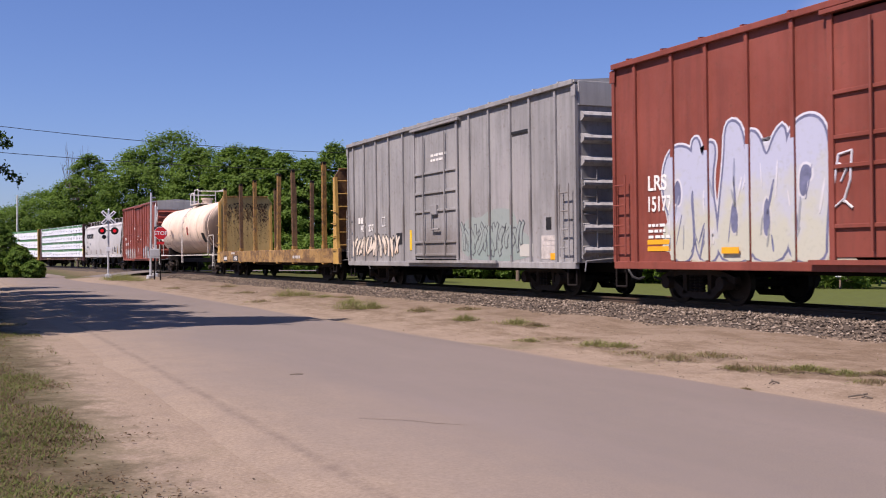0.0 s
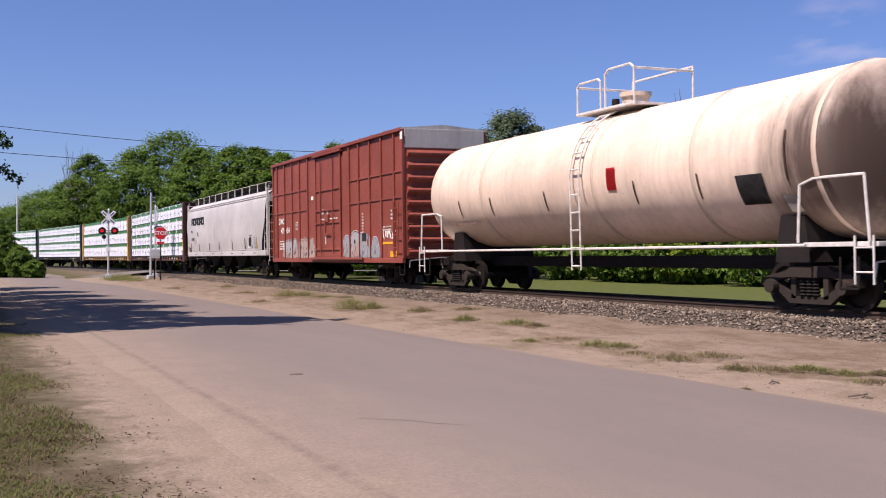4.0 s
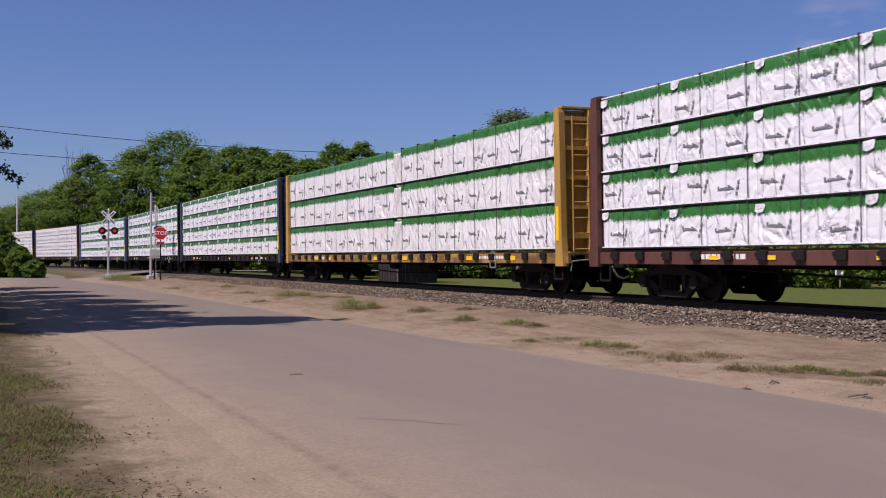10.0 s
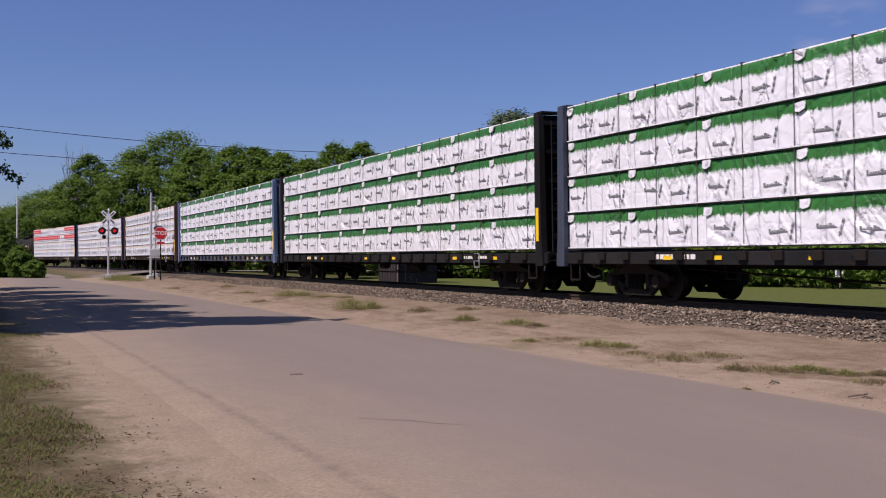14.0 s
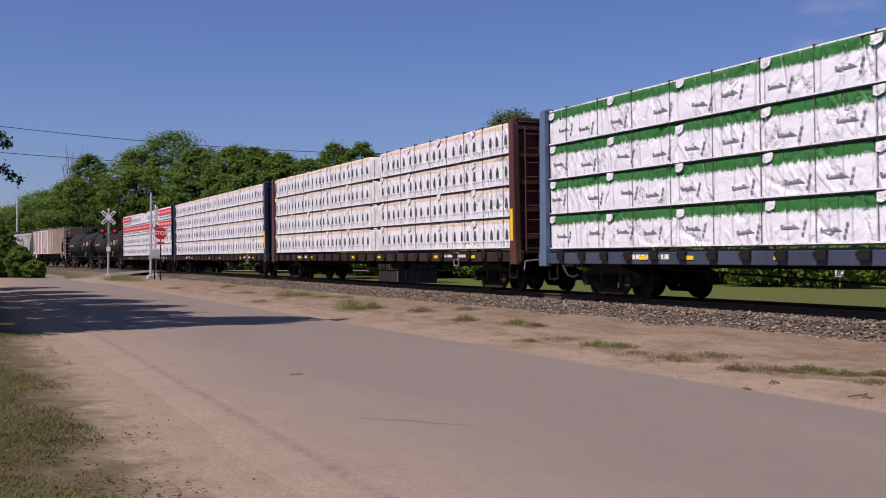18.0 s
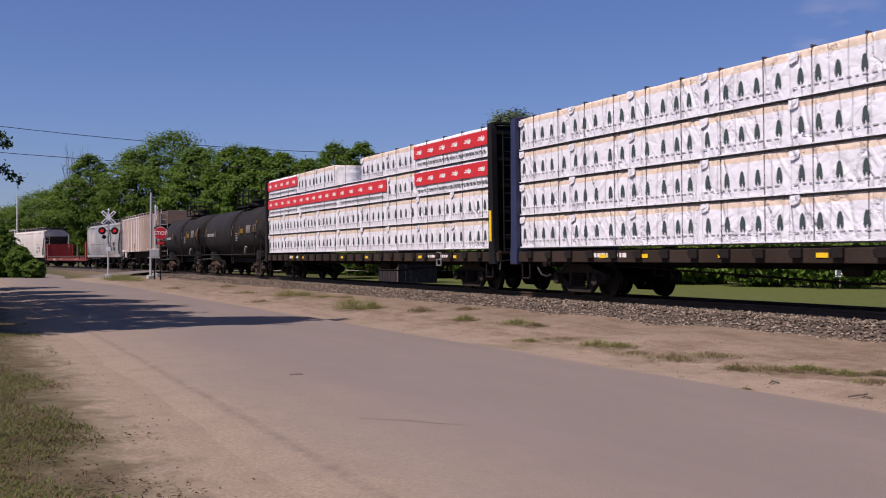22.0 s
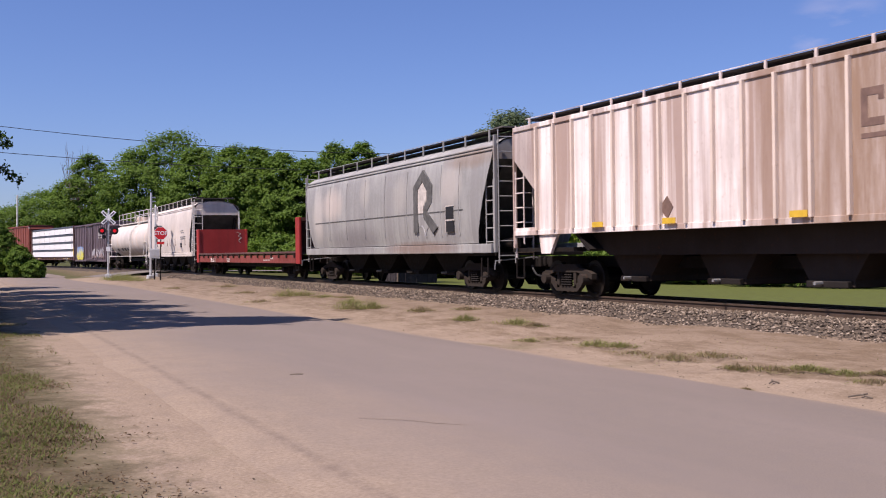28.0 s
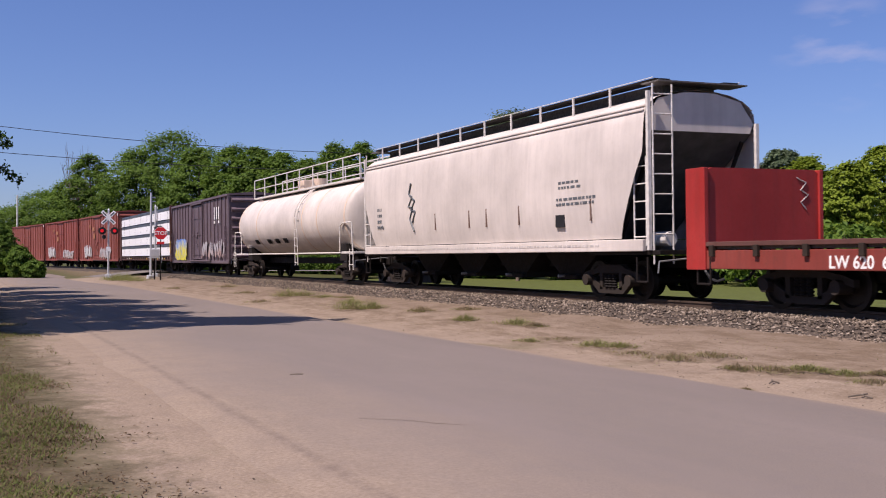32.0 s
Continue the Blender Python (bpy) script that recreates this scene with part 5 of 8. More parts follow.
def centerbeam(label, ends, mat, loads, tiers, z0=1.16, ztop=4.57, half_load=11.66, straps=1.3, cap=None, deck=None, yellow=(-8, -6.4, -3.8, -1.2, 1.5, 3.9, 6.4, 9)):
    """A flat car with a lattice wall along its middle, end bulkheads and wrapped lumber on both sides. loads: for each tier, from the
    bottom, rows of (x0, x1, kind)."""
    car = thing("centerbeam_car", label, "lumber car", "freight cars of the train")
    half = (ends[0] - ends[1]) / 2
    deck = deck or mat
    gear(car, half, half - 3.0, 0.95)
    B = half_load
    part("deck", boxes((-B - 0.55, B + 0.55, -1.45, 1.45, z0 - 0.14, z0 - 0.06)), deck, car)
    for s in (-1, 1):
        sill = part("side_sill", boxes((-B - 0.55, B + 0.55, s * 1.47 - 0.05, s * 1.47 + 0.05, z0 - 0.36, z0 - 0.1), bevel=0.015), deck, car)
        if s < 0:
            n, big = 24, 1.0 if deck == "rustsill" else 0.7
            for k in range(n):
                x = -B + 0.6 + k * (2 * B - 1.2) / (n - 1)
                rep("winch", "winch", lambda: boxes((-0.13, 0.13, -0.08, 0.0, -0.13, 0.05), (-0.2, -0.13, -0.06, 0.0, -0.06, 0.02), bevel=0.012), "steel", sill, x, -1.5, z0 - 0.14)
            for x in yellow:
                rep("reflector", ("refl", big), lambda: boxes((-0.2 * big, 0.2 * big, -0.006, 0.0, -0.06 * big, 0.06 * big)), "reflector", sill, x + 0.35, -1.53, z0 - 0.22)
            print_lines(sill, -7.4, z0 - 0.2, 1.3, 1, 0.2, -1.523, seed=7)
            print_lines(sill, 8.0, z0 - 0.2, 1.6, 1, 0.16, -1.523, seed=9)
            rep("step_frame", "stepframe", lambda: rods([[(-0.16, 0, 0.12), (-0.16, 0, -0.26), (0.16, 0, -0.26), (0.16, 0, 0.12), (-0.16, 0, 0.12)], [(-0.16, 0, -0.08), (0.16, 0, -0.08)]], 0.022), "chrome", car, 8.25, -1.54, z0 - 0.22)
    # truss rods and brake gear below the deck
    part("underframe", boxes((-B + 3, B - 3, -0.3, 0.3, z0 - 0.45, z0 - 0.15), bevel=0.02), "steel", car)
    part("brake_rod", rods([[(-B + 3.2, -0.7, z0 - 0.45), (-1.0, -0.75, z0 - 0.72), (3.2, -0.75, z0 - 0.7), (B - 3.4, -0.7, z0 - 0.42)]], 0.022), "steel", car)
    part("air_reservoir", rod(rod(bmesh.new(), (1.4, -0.75, z0 - 0.5), (2.5, -0.75, z0 - 0.5), 0.17, n=14), (-1.0, -0.85, z0 - 0.48), (-0.5, -0.85, z0 - 0.48), 0.12, n=12), "steel", car)
    for x in (-6.5, -3.8, 0.6, 4.4, 6.8):
        rep("pipe_hanger", "hanger", lambda: rods([[(0, 0, 0), (0, 0, -0.5), (0.35, 0, -0.5), (0.35, 0, 0)]], 0.02), "steel", car, x, -0.95, z0 - 0.15)
    # centre beam
    part("top_chord", boxes((-B, B, -0.16, 0.16, ztop - 0.12, ztop + 0.06), bevel=0.02), mat, car)
    for k in range(12):
        x = -B + 0.9 + k * (2 * B - 1.8) / 11
        rep("beam_post", ("bpost", mat), lambda: boxes((-0.1, 0.1, -0.1, 0.1, 0, ztop - 0.12 - z0)), mat, car, x, 0, z0)
    for e in (-1, 1):
        x0, x1 = sorted((e * (B + 0.05), e * (B + 0.42)))
        bh = part("bulkhead", boxes((x0 if e > 0 else x1 - 0.08, x0 + 0.08 if e > 0 else x1, -1.46, 1.46, z0 - 0.1, ztop - 0.02)), mat, car)
        for s in (-1, 1):
            part("bulkhead_post", prism(bmesh.new(), [(e * (B + 0.05), z0 - 0.42), (e * (B + 0.42), z0 - 0.42), (e * (B + 0.36), z0 + 0.3), (e * (B + 0.3), ztop - 0.1), (e * (B + 0.27), ztop + 0.03), (e * (B + 0.05), ztop + 0.03)], "y", s * 1.5 - 0.08, s * 1.5 + 0.08), mat, bh)
        for y in (-0.7, 0.0, 0.7):
            part("bulkhead_beam", boxes((min(e * (B + 0.1), e * (B + 0.36)), max(e * (B + 0.1), e * (B + 0.36)), y - 0.07, y + 0.07, z0 - 0.3, ztop - 0.02)), mat, bh)
        for k in range(5):
            z = z0 + 0.3 + k * 0.72
            part("bulkhead_rail", boxes((min(e * (B + 0.1), e * (B + 0.3)), max(e * (B + 0.1), e * (B + 0.3)), -1.42, 1.42, z - 0.05, z + 0.05)), mat, bh)
        rung_ladder(bh, e * (B + 0.5), -1.1, z0 - 0.2, ztop - 0.2, 0.45, mat, "y", 9)
        part("bulkhead_cap", boxes((min(e * (B + 0.03), e * (B + 0.32)), max(e * (B + 0.03), e * (B + 0.32)), -1.5, 1.5, ztop + 0.0, ztop + 0.06), bevel=0.01), cap or mat, bh)
        if e > 0:
            rep("reflector", "bhrefl", lambda: boxes((-0.07, 0.07, -0.006, 0.0, -0.42, 0.42)), "reflector", bh, B + 0.18, -1.586, z0 + 0.62)
    # the load
    kinds = {"g": "greenwrap" if tiers == 4 else "greenwrap_tall", "t": "tanwrap", "r": "redwrap", "s": "darkwrap", "k": "slackwrap"}
    th = (ztop - z0) / tiers
    for k, tier in enumerate(loads):
        # black strip stands in for the shaded gap under each tier
        part("tier_lath", boxes((-B, B, -1.5, -1.36, z0 + k * th - 0.02, z0 + k * th + 0.004)), "black", car)
        part("wrap_hem", boxes((-B, B, -1.495, -1.38, z0 + k * th + 0.008, z0 + k * th + 0.034)), "redwrap", car)
        for j, (a, b, kind) in enumerate(tier):
            L, h = b - a, th if kind != "k" else th * 0.9
            seed = (j * 3 + k * 5) % 8
            for s in (-1, 1):
                key = ("bundle", round(L, 2), round(h, 2), kinds[kind], seed if s < 0 else 9)
                o = rep("lumber_pack", key, bundle_mesh(L, h, 1.36, seed + 1, 0 if s > 0 else 1.0 if kind == "g" else 0.55), kinds[kind], car, (a + b) / 2, s * 0.12, z0 + k * th + 0.012, 0, 0, 0 if s < 0 else 180, smooth=True)
                if s > 0:
                    continue
                if kind == "g":
                    n = max(1, round(L / 1.3))
                    for q in range(n):
                        tagged(rep("printed_mark", ("leafmark", tiers), lambda: leafmark_mesh(-1.374), "midink", o, -L / 2 + (q + 0.5) * L / n + 0.22 * math.sin(j * 3 + k * 5 + q * 2), 0, h * (0.31 + 0.07 * math.sin(q * 2 + j + k)), 0, 3 * math.sin(j + q * 3), 0), kind="stuff")
                    if tiers == 4:
                        rep("wrap_patch", "patch", flap_mesh, "redwrap", o, -L / 2 + 0.14 + 0.05 * math.sin(j * 5 + k), 0, h - 0.16 - 0.04 * math.sin(k * 3 + j), 0, 4 * math.sin(j + k), 0)
                elif kind == "t":
                    n = max(1, round(L / 0.52))
                    for q in range(n):
                        rep("printed_mark", "firmark", lambda: firmark_mesh(-1.374), "firink", o, -L / 2 + (q + 0.5 + 0.12 * math.sin(j * 2 + q * 1.7)) * L / n, 0, h * 0.32)
                    tagged(rep("printed_dashes", ("dashes", round(L, 1)), lambda: dashes_mesh(L, -1.374), "faintink", o, 0, 0, h * 0.2), kind="stuff")
                    rep("wrap_patch", "patch", flap_mesh, "redwrap", o, -L / 2 + 0.14, 0, h - 0.15 - 0.04 * math.sin(k * 3 + j))
                elif kind == "r":
                    band = rep("red_band", ("band", round(L, 2)), lambda: boxes((-L / 2 + 0.02, L / 2 - 0.02, -1.394, -1.37, -0.2, 0.2)), "redband", o, 0, 0, h * 0.62)
                    n = max(2, round(L / 0.95))
                    for q in range(n):
                        rep("printed_mark", "banner", lambda: bannermark_mesh(-1.398), "letter", band, -L / 2 + (q + 0.5) * L / n, 0, -0.02)
                    print_lines(o, 0, h * 0.2, L * 0.9, 1, 0.1, -1.386, "ink", seed=j + k)
    if tiers == 4 and kinds[loads[-1][0][2]] == "greenwrap":
        part("wrap_hem", boxes((-B, B, -1.47, -1.3, ztop - 0.03, ztop - 0.002)), "redwrap", car)
    n = int(2 * B / straps)
    for k in range(n):
        x = -B + (k + 0.62) * 2 * B / n
        rep("strap", ("strap", round(ztop - z0, 2)), lambda: boxes((-0.008, 0.008, -0.003, 0.004, 0, ztop - z0 + 0.01), (-0.016, 0.016, -0.012, 0.1, ztop - z0 - 0.02, ztop - z0 + 0.022)), "strap", car, x, -1.489, z0)
    return car


def hopper_bins(car, xs, z0, mat="steel", w=0.8, low=0.42):
    for a, b in xs:
        m = (a + b) / 2
        bn = part("hopper_bin", prism(bmesh.new(), [(a, z0 + 0.25), (b, z0 + 0.25), (b - 0.1, z0 - 0.05), (m + 0.55, low + 0.12), (m + 0.55, low), (m - 0.55, low), (m - 0.55, low + 0.12), (a + 0.1, z0 - 0.05)], "y", -w, w), mat, car)
        part("outlet_gate", boxes((m - 0.5, m + 0.5, -w - 0.12, w + 0.12, low - 0.02, low + 0.1), bevel=0.02), "steel", bn)
        part("gate_shaft", rods([[(m - 0.1, -w - 0.3, low + 0.06), (m - 0.1, w, low + 0.06)]], 0.035), "chrome", bn)


def end_cage(car, e, x, z0, z1, mat, y=1.45):
    """Corner ladders and posts at the end of a hopper."""
    for s in (-1, 1):
        part("corner_post", boxes((e * x - 0.04, e * x + 0.04, s * y - 0.04, s * y + 0.04, z0, z1 if s < 0 else z1 - 0.6)), mat, car)
    rung_ladder(car, e * (x + 0.06), -y + 0.32, z0 - 0.3, z1 + 0.15, 0.5, mat, "y", 9)
    rung_ladder(car, e * (x - 0.3), -y - 0.02, z0 + 0.1, z0 + 2.0, 0.45, mat, "x", 5)


def roof_walk(car, L, z, mat_post, posts, y=0.92):
    part("hatch_trough", boxes((-L / 2 + 0.4, L / 2 - 0.4, -0.7, 0.7, z - 0.1, z + 0.19), bevel=0.03), "hatch", car)
    for s in (-1, 1):
        rb = part("running_board", boxes((-L / 2 + 0.1, L / 2 - 0.1, s * y - 0.2, s * y + 0.2, z + 0.2, z + 0.24)), "steel", car)
        for x in posts:
            rep("board_bracket", ("bracket", mat_post), lambda: boxes((-0.03, 0.03, -0.02, 0.02, -0.24, 0.25), bevel=0.008), mat_post, rb, x, s * (y + 0.26), z)
        part("edge_rail", rods([[(-L / 2 + 0.1, s * (y + 0.26), z + 0.25), (L / 2 - 0.1, s * (y + 0.26), z + 0.25)]], 0.010), mat_post, rb)


def smooth_hopper(label, ends, L, mat, posts, bins, roof=4.42, lines=2, sill=None, flare=3.2):
    """A covered hopper with bulging smooth sides, cut away at its lower ends."""
    car = thing("covered_hopper_car", label, "hopper car", "freight cars of the train")
    half = (ends[0] - ends[1]) / 2
    H = L / 2
    gear(car, half, H - 2.0, 0.95)
    prof = [(1.46, 1.36), (1.53, 1.7), (1.565, 2.2), (1.57, 2.7), (1.555, 3.0), (1.55, 3.2), (1.50, 3.7), (1.46, 3.92), (1.36, 4.08), (1.15, 4.22), (0.8, 4.33), (0.4, 4.39), (0.0, 4.41)]
    prof = [(y, z * 1.0 + (roof - 4.42)) if z > 3.6 else (y, z) for y, z in prof]

    def reach(z):
        """The sides are cut away aslant below the height flare."""
        return H - 0.95 * max(0.0, (flare - z) / (flare - 1.36)) if z < flare else H
    ring = [(-y, z) for y, z in prof] + [(y, z) for y, z in prof[-2::-1]]
    bm, n = bmesh.new(), 26
    cols = []
    for k in range(n + 1):
        cols.append([bm.verts.new(((2 * k / n - 1) * reach(z), y, z)) for y, z in ring])
    for c0, c1 in zip(cols, cols[1:]):
        for j in range(len(ring) - 1):
            bm.faces.new((c0[j], c1[j], c1[j + 1], c0[j + 1]))
    bmesh.ops.recalc_face_normals(bm, faces=bm.faces)
    part("shell", bm, mat, car, smooth=True)
    for e in (-1, 1):
        bmz = prism(bmesh.new(), [(-1.36, 3.68), (1.36, 3.68), (1.46, 3.9), (1.1, roof - 0.22), (0.4, roof - 0.06), (-0.4, roof - 0.06), (-1.1, roof - 0.22), (-1.46, 3.9)], "x", e * (H - 0.03) - 0.02, e * (H - 0.03) + 0.02)
        part("end_panel", bmz, mat, car)
        part("slope_sheet", prism(bmesh.new(), [(e * (H - 0.04), 3.68), (e * (H - 3.4), 1.2), (e * (H - 3.5), 1.25), (e * (H - 0.12), 3.72)], "y", -1.42, 1.42), "slope", car)
        part("crossover_platform", boxes((min(e * (H - 0.5), e * (H + 0.12)), max(e * (H - 0.5), e * (H + 0.12)), -1.2, 1.2, roof + 0.12, roof + 0.15)), "hatch", car)
        part("end_platform", boxes((min(e * (H - 2.4), e * (half - 0.5)), max(e * (H - 2.4), e * (half - 0.5)), -1.4, 1.4, 1.0, 1.1), bevel=0.01), "steel", car)
        end_cage(car, e, H + 0.1, 1.1, roof - 0.1, "railing" if mat != "silver" else "silver")
        part("brake_cylinder", rod(bmesh.new(), (e * (H - 0.9), -0.6, 1.35), (e * (H - 0.3), -0.6, 1.35), 0.16, n=14), "railing" if mat in ("white", "creamwhite") else "steel", car)
        part("slope_brace", rods([[(e * (H - 0.1), -1.2, 3.5), (e * (H - 1.5), -1.2, 1.1)], [(e * (H - 0.1), 1.2, 3.5), (e * (H - 1.5), 1.2, 1.1)]], 0.05), "steel", car)
    for s in (-1, 1):
        part("side_sill", boxes((-H + 0.05, H - 0.05, s * 1.47 - 0.06, s * 1.47 + 0.06, 1.08, 1.34), bevel=0.02), sill or mat, car)
        for k in range(lines):
            zr = 3.93 + 0.10 * k + (roof - 4.42)
            part("side_ridge", boxes((-H + 0.02, H - 0.02, s * (1.475 - 0.05 * k) - 0.02, s * (1.475 - 0.05 * k) + 0.02, zr - 0.018, zr + 0.018), bevel=0.006), mat, car)
    roof_walk(car, L, roof - (0.12 if mat == "silver" else 0.02), "railing" if mat != "silver" else "silver", posts)
    hopper_bins(car, bins, 1.1)
    return car


def tank_car(label, ends, R, zc, L, mat, rail="carblack", dome=True, walk_rail=False, platx=0.0, tx=None, lit="frame", shell=None):
    car = thing("tank_car", label, "tank car", "freight cars of the train")
    half = (ends[0] - ends[1]) / 2
    gear(car, half, tx or half - 2.4, 0.95, lit)
    H = L / 2
    prof = [(-H, 0.0)] + [(-H + 0.42 * (1 - math.cos(a)), R * math.sin(a)) for a in np.linspace(0.22, math.pi / 2, 8)]
    prof = prof + [(-x, r) for x, r in reversed(prof)]
    bm = lathe(bmesh.new(), prof, 40)
    bmesh.ops.translate(bm, verts=bm.verts, vec=(0, 0, zc))
    part("tank_shell", bm, shell or mat, car, smooth=True)
    for x in (-H * 0.55, H * 0.55, -H + 0.5, H - 0.5, 0.6 + platx):
        bm = lathe(bmesh.new(), [(-0.06, R + 0.004), (-0.05, R + 0.014), (0.05, R + 0.014), (0.06, R + 0.004)], 40)
        part("shell_band", bm, mat, car, smooth=True).matrix_basis = pose(x, 0, zc)
    for e in (-1, 1):
        x = e * (H - 1.5)
        part("saddle", prism(bmesh.new(), [(x - 0.45, 0.85), (x + 0.45, 0.85), (x + 0.3, zc - R * 0.72), (x - 0.3, zc - R * 0.72)], "y", -1.15, 1.15), mat if mat != "cream" else "steel", car)
        part("end_platform", boxes((min(e * (H - 0.9), e * (half - 0.45)), max(e * (H - 0.9), e * (half - 0.45)), -1.45, 1.45, 1.12, 1.2), bevel=0.01), "steel" if mat == "tank" else rail, car)
        part("end_handrail", rods([[(e * (H - 1.0), -1.48, 1.2), (e * (H - 0.95), -1.48, 2.2), (e * (H - 0.6), -1.48, 2.3), (e * (half - 0.7), -1.48, 2.3)], [(e * (half - 0.7), -1.48, 2.3), (e * (half - 0.6), -1.48, 1.2)]], 0.026), rail, car)
        rung_ladder(car, e * (half - 0.7), -1.5, 0.5, 1.3, 0.4, rail, "x", 2, "step")
    part("side_rail", rods([[(-H + 0.8, -1.5, 1.15), (H - 0.8, -1.5, 1.15)], [(-H + 0.8, 1.5, 1.15), (H - 0.8, 1.5, 1.15)]], 0.03), rail, car)
    # ladder to the manway platform
    lad = []
    for w in (-0.2, 0.2):
        lad.append([(platx + w, -(R + 0.1) * math.cos(a), zc + (R + 0.1) * math.sin(a)) for a in np.linspace(0.05, 1.35, 10)] )
        lad.append([(platx + w, -(R + 0.1), zc + 0.1), (platx + w, -(R + 0.06), 0.65)])
    for k in range(5):
        z = 0.75 + k * (zc - 0.75) / 5
        lad.append([(platx - 0.2, -(R + 0.07), z), (platx + 0.2, -(R + 0.07), z)])
    for a in np.linspace(0.1, 1.3, 6):
        lad.append([(platx - 0.2, -(R + 0.1) * math.cos(a), zc + (R + 0.1) * math.sin(a)), (platx + 0.2, -(R + 0.1) * math.cos(a), zc + (R + 0.1) * math.sin(a))])
    part("ladder", rods(lad, 0.022, 5), rail, car)
    top = zc + R
    if dome:
        pl = part("manway_platform", boxes((platx - 1.25, platx + 1.25, -0.85, 0.85, top + 0.02, top + 0.08), bevel=0.01), rail, car)
        part("manway", rod(rod(bmesh.new(), (platx + 0.1, 0, top - 0.1), (platx + 0.1, 0, top + 0.38), 0.32, n=20), (platx + 0.1, 0, top + 0.36), (platx + 0.1, 0, top + 0.46), 0.38, n=20), mat, pl)
        part("valve", rod(bmesh.new(), (platx - 0.6, -0.1, top), (platx - 0.6, -0.1, top + 0.4), 0.12, 0.09, n=12), "steel", pl)
        for s in (-1, 1):
            y = s * 0.82
            part("platform_rail", rods([[(platx - 1.2, y, top), (platx - 1.2, y, top + 0.72), (platx - 1.08, y, top + 0.8), (platx - 0.25, y, top + 0.8), (platx - 0.15, y, top + 0.72), (platx - 0.15, y, top)], [(platx + 0.05, y, top), (platx + 0.05, y, top + 0.85), (platx + 0.2, y, top + 0.96), (platx + 1.1, y, top + 0.96), (platx + 1.25, y, top + 0.85), (platx + 1.25, y, top)], [(platx + 1.25, -0.82, top + 0.85), (platx + 1.25, 0.82, top + 0.85)], [(platx - 1.2, -0.82, top + 0.72), (platx - 1.2, 0.82, top + 0.72)]] if s < 0 else [[(platx - 1.2, y, top), (platx - 1.2, y, top + 0.95), (platx + 1.25, y, top + 0.95), (platx + 1.25, y, top)]], 0.03), rail, pl)
    if walk_rail:
        pl = part("top_walkway", boxes((-H + 1.0, H - 0.6, -0.75, 0.75, top - 0.02, top + 0.06)), rail, car)
        for s in (-1, 1):
            lines = [[(-H + 1.0, s * 0.75, top + 0.95), (H - 0.6, s * 0.75, top + 0.95)], [(-H + 1.0, s * 0.75, top + 0.5), (H - 0.6, s * 0.75, top + 0.5)]]
            part("walkway_rail", rods(lines, 0.025), rail, pl)
            for k in range(9):
                x = -H + 1.0 + k * (L - 1.6) / 8
                rep("rail_post", ("rpost", rail), lambda: rods([[(0, 0, 0), (0, 0, 0.95)]], 0.028), rail, pl, x, s * 0.75, top)
        part("manway", rod(bmesh.new(), (0.8, 0, top), (0.8, 0, top + 0.5), 0.35, n=20), mat, pl)
        part("valve_box", boxes((-1.6, -0.6, -0.3, 0.3, top + 0.05, top + 0.55), bevel=0.04), mat, pl)
    return car


def plate(car, x, z, w, h, R, zc, mat, name="placard", extra=0.02):
    """A flat plate or decal bent round a tank's flank."""
    bm = bmesh.new()
    n = 6
    rows = []
    for k in range(n + 1):
        zz = z - h / 2 + h * k / n
        y = -math.sqrt(max(0.01, (R + extra) ** 2 - (zz - zc) ** 2))
        rows.append([bm.verts.new((x - w / 2, y, zz)), bm.verts.new((x + w / 2, y, zz))])
    for a, b in zip(rows, rows[1:]):
        bm.faces.new((a[0], a[1], b[1], b[0]))
    bmesh.ops.solidify(bm, geom=bm.faces[:], thickness=-0.008)
    return part(name, bm, mat, car)


# ---- the cars in their order ----
M["darkwrap"] = wrap("dark_topped_wrap", (0.05, 0.055, 0.065), 0.58, 0.10)
M["slackwrap"] = plain("slack_white_plastic", (0.66, 0.66, 0.68), 0.35, scale=3, vary=0.35, relief=0.9)
M["tag_silver"] = tag_paint("silver_green_spray", (0.46, 0.46, 0.38), (0.42, 0.44, 0.55), 0.7, 3.2)
M["tag_pale"] = tag_paint("pale_lilac_spray", (0.48, 0.47, 0.43), (0.58, 0.58, 0.64), 0.7, 3.2)
M["tag_mint"] = tag_paint("mint_spray", (0.235, 0.29, 0.27), (0.27, 0.31, 0.295), 0.6, 2.0)
M["tag_cream"] = tag_paint("cream_orange_spray", (0.62, 0.40, 0.24), (0.68, 0.60, 0.50), 0.6, 1.9, 0.3)
M["tag_blue"] = tag_paint("blue_white_spray", (0.12, 0.19, 0.42), (0.45, 0.47, 0.54), 0.7, 1.7, 0.5)
M["tag_grey"] = tag_paint("grey_pink_spray", (0.36, 0.24, 0.21), (0.34, 0.33, 0.35), 0.7, 1.8)
M["tag_yellow"] = tag_paint("yellow_blue_spray", (0.55, 0.50, 0.05), (0.10, 0.2, 0.5), 0.7, 2.4, 0.6)
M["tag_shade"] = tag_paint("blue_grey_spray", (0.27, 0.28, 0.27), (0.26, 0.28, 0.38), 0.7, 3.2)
M["tag_pink"] = tag_paint("dusty_pink_spray", (0.40, 0.30, 0.27), (0.36, 0.27, 0.25), 0.7, 1.8)
M["tag_line"] = plain("slate_spray_line", (0.14, 0.15, 0.24), 0.6, vary=0.3)
M["orange"] = plain("orange_decal", (0.75, 0.36, 0.02), 0.5, vary=0.1)
M["flake"] = plain("bare_rust_flake", (0.085, 0.045, 0.025), 0.85, vary=0.4)
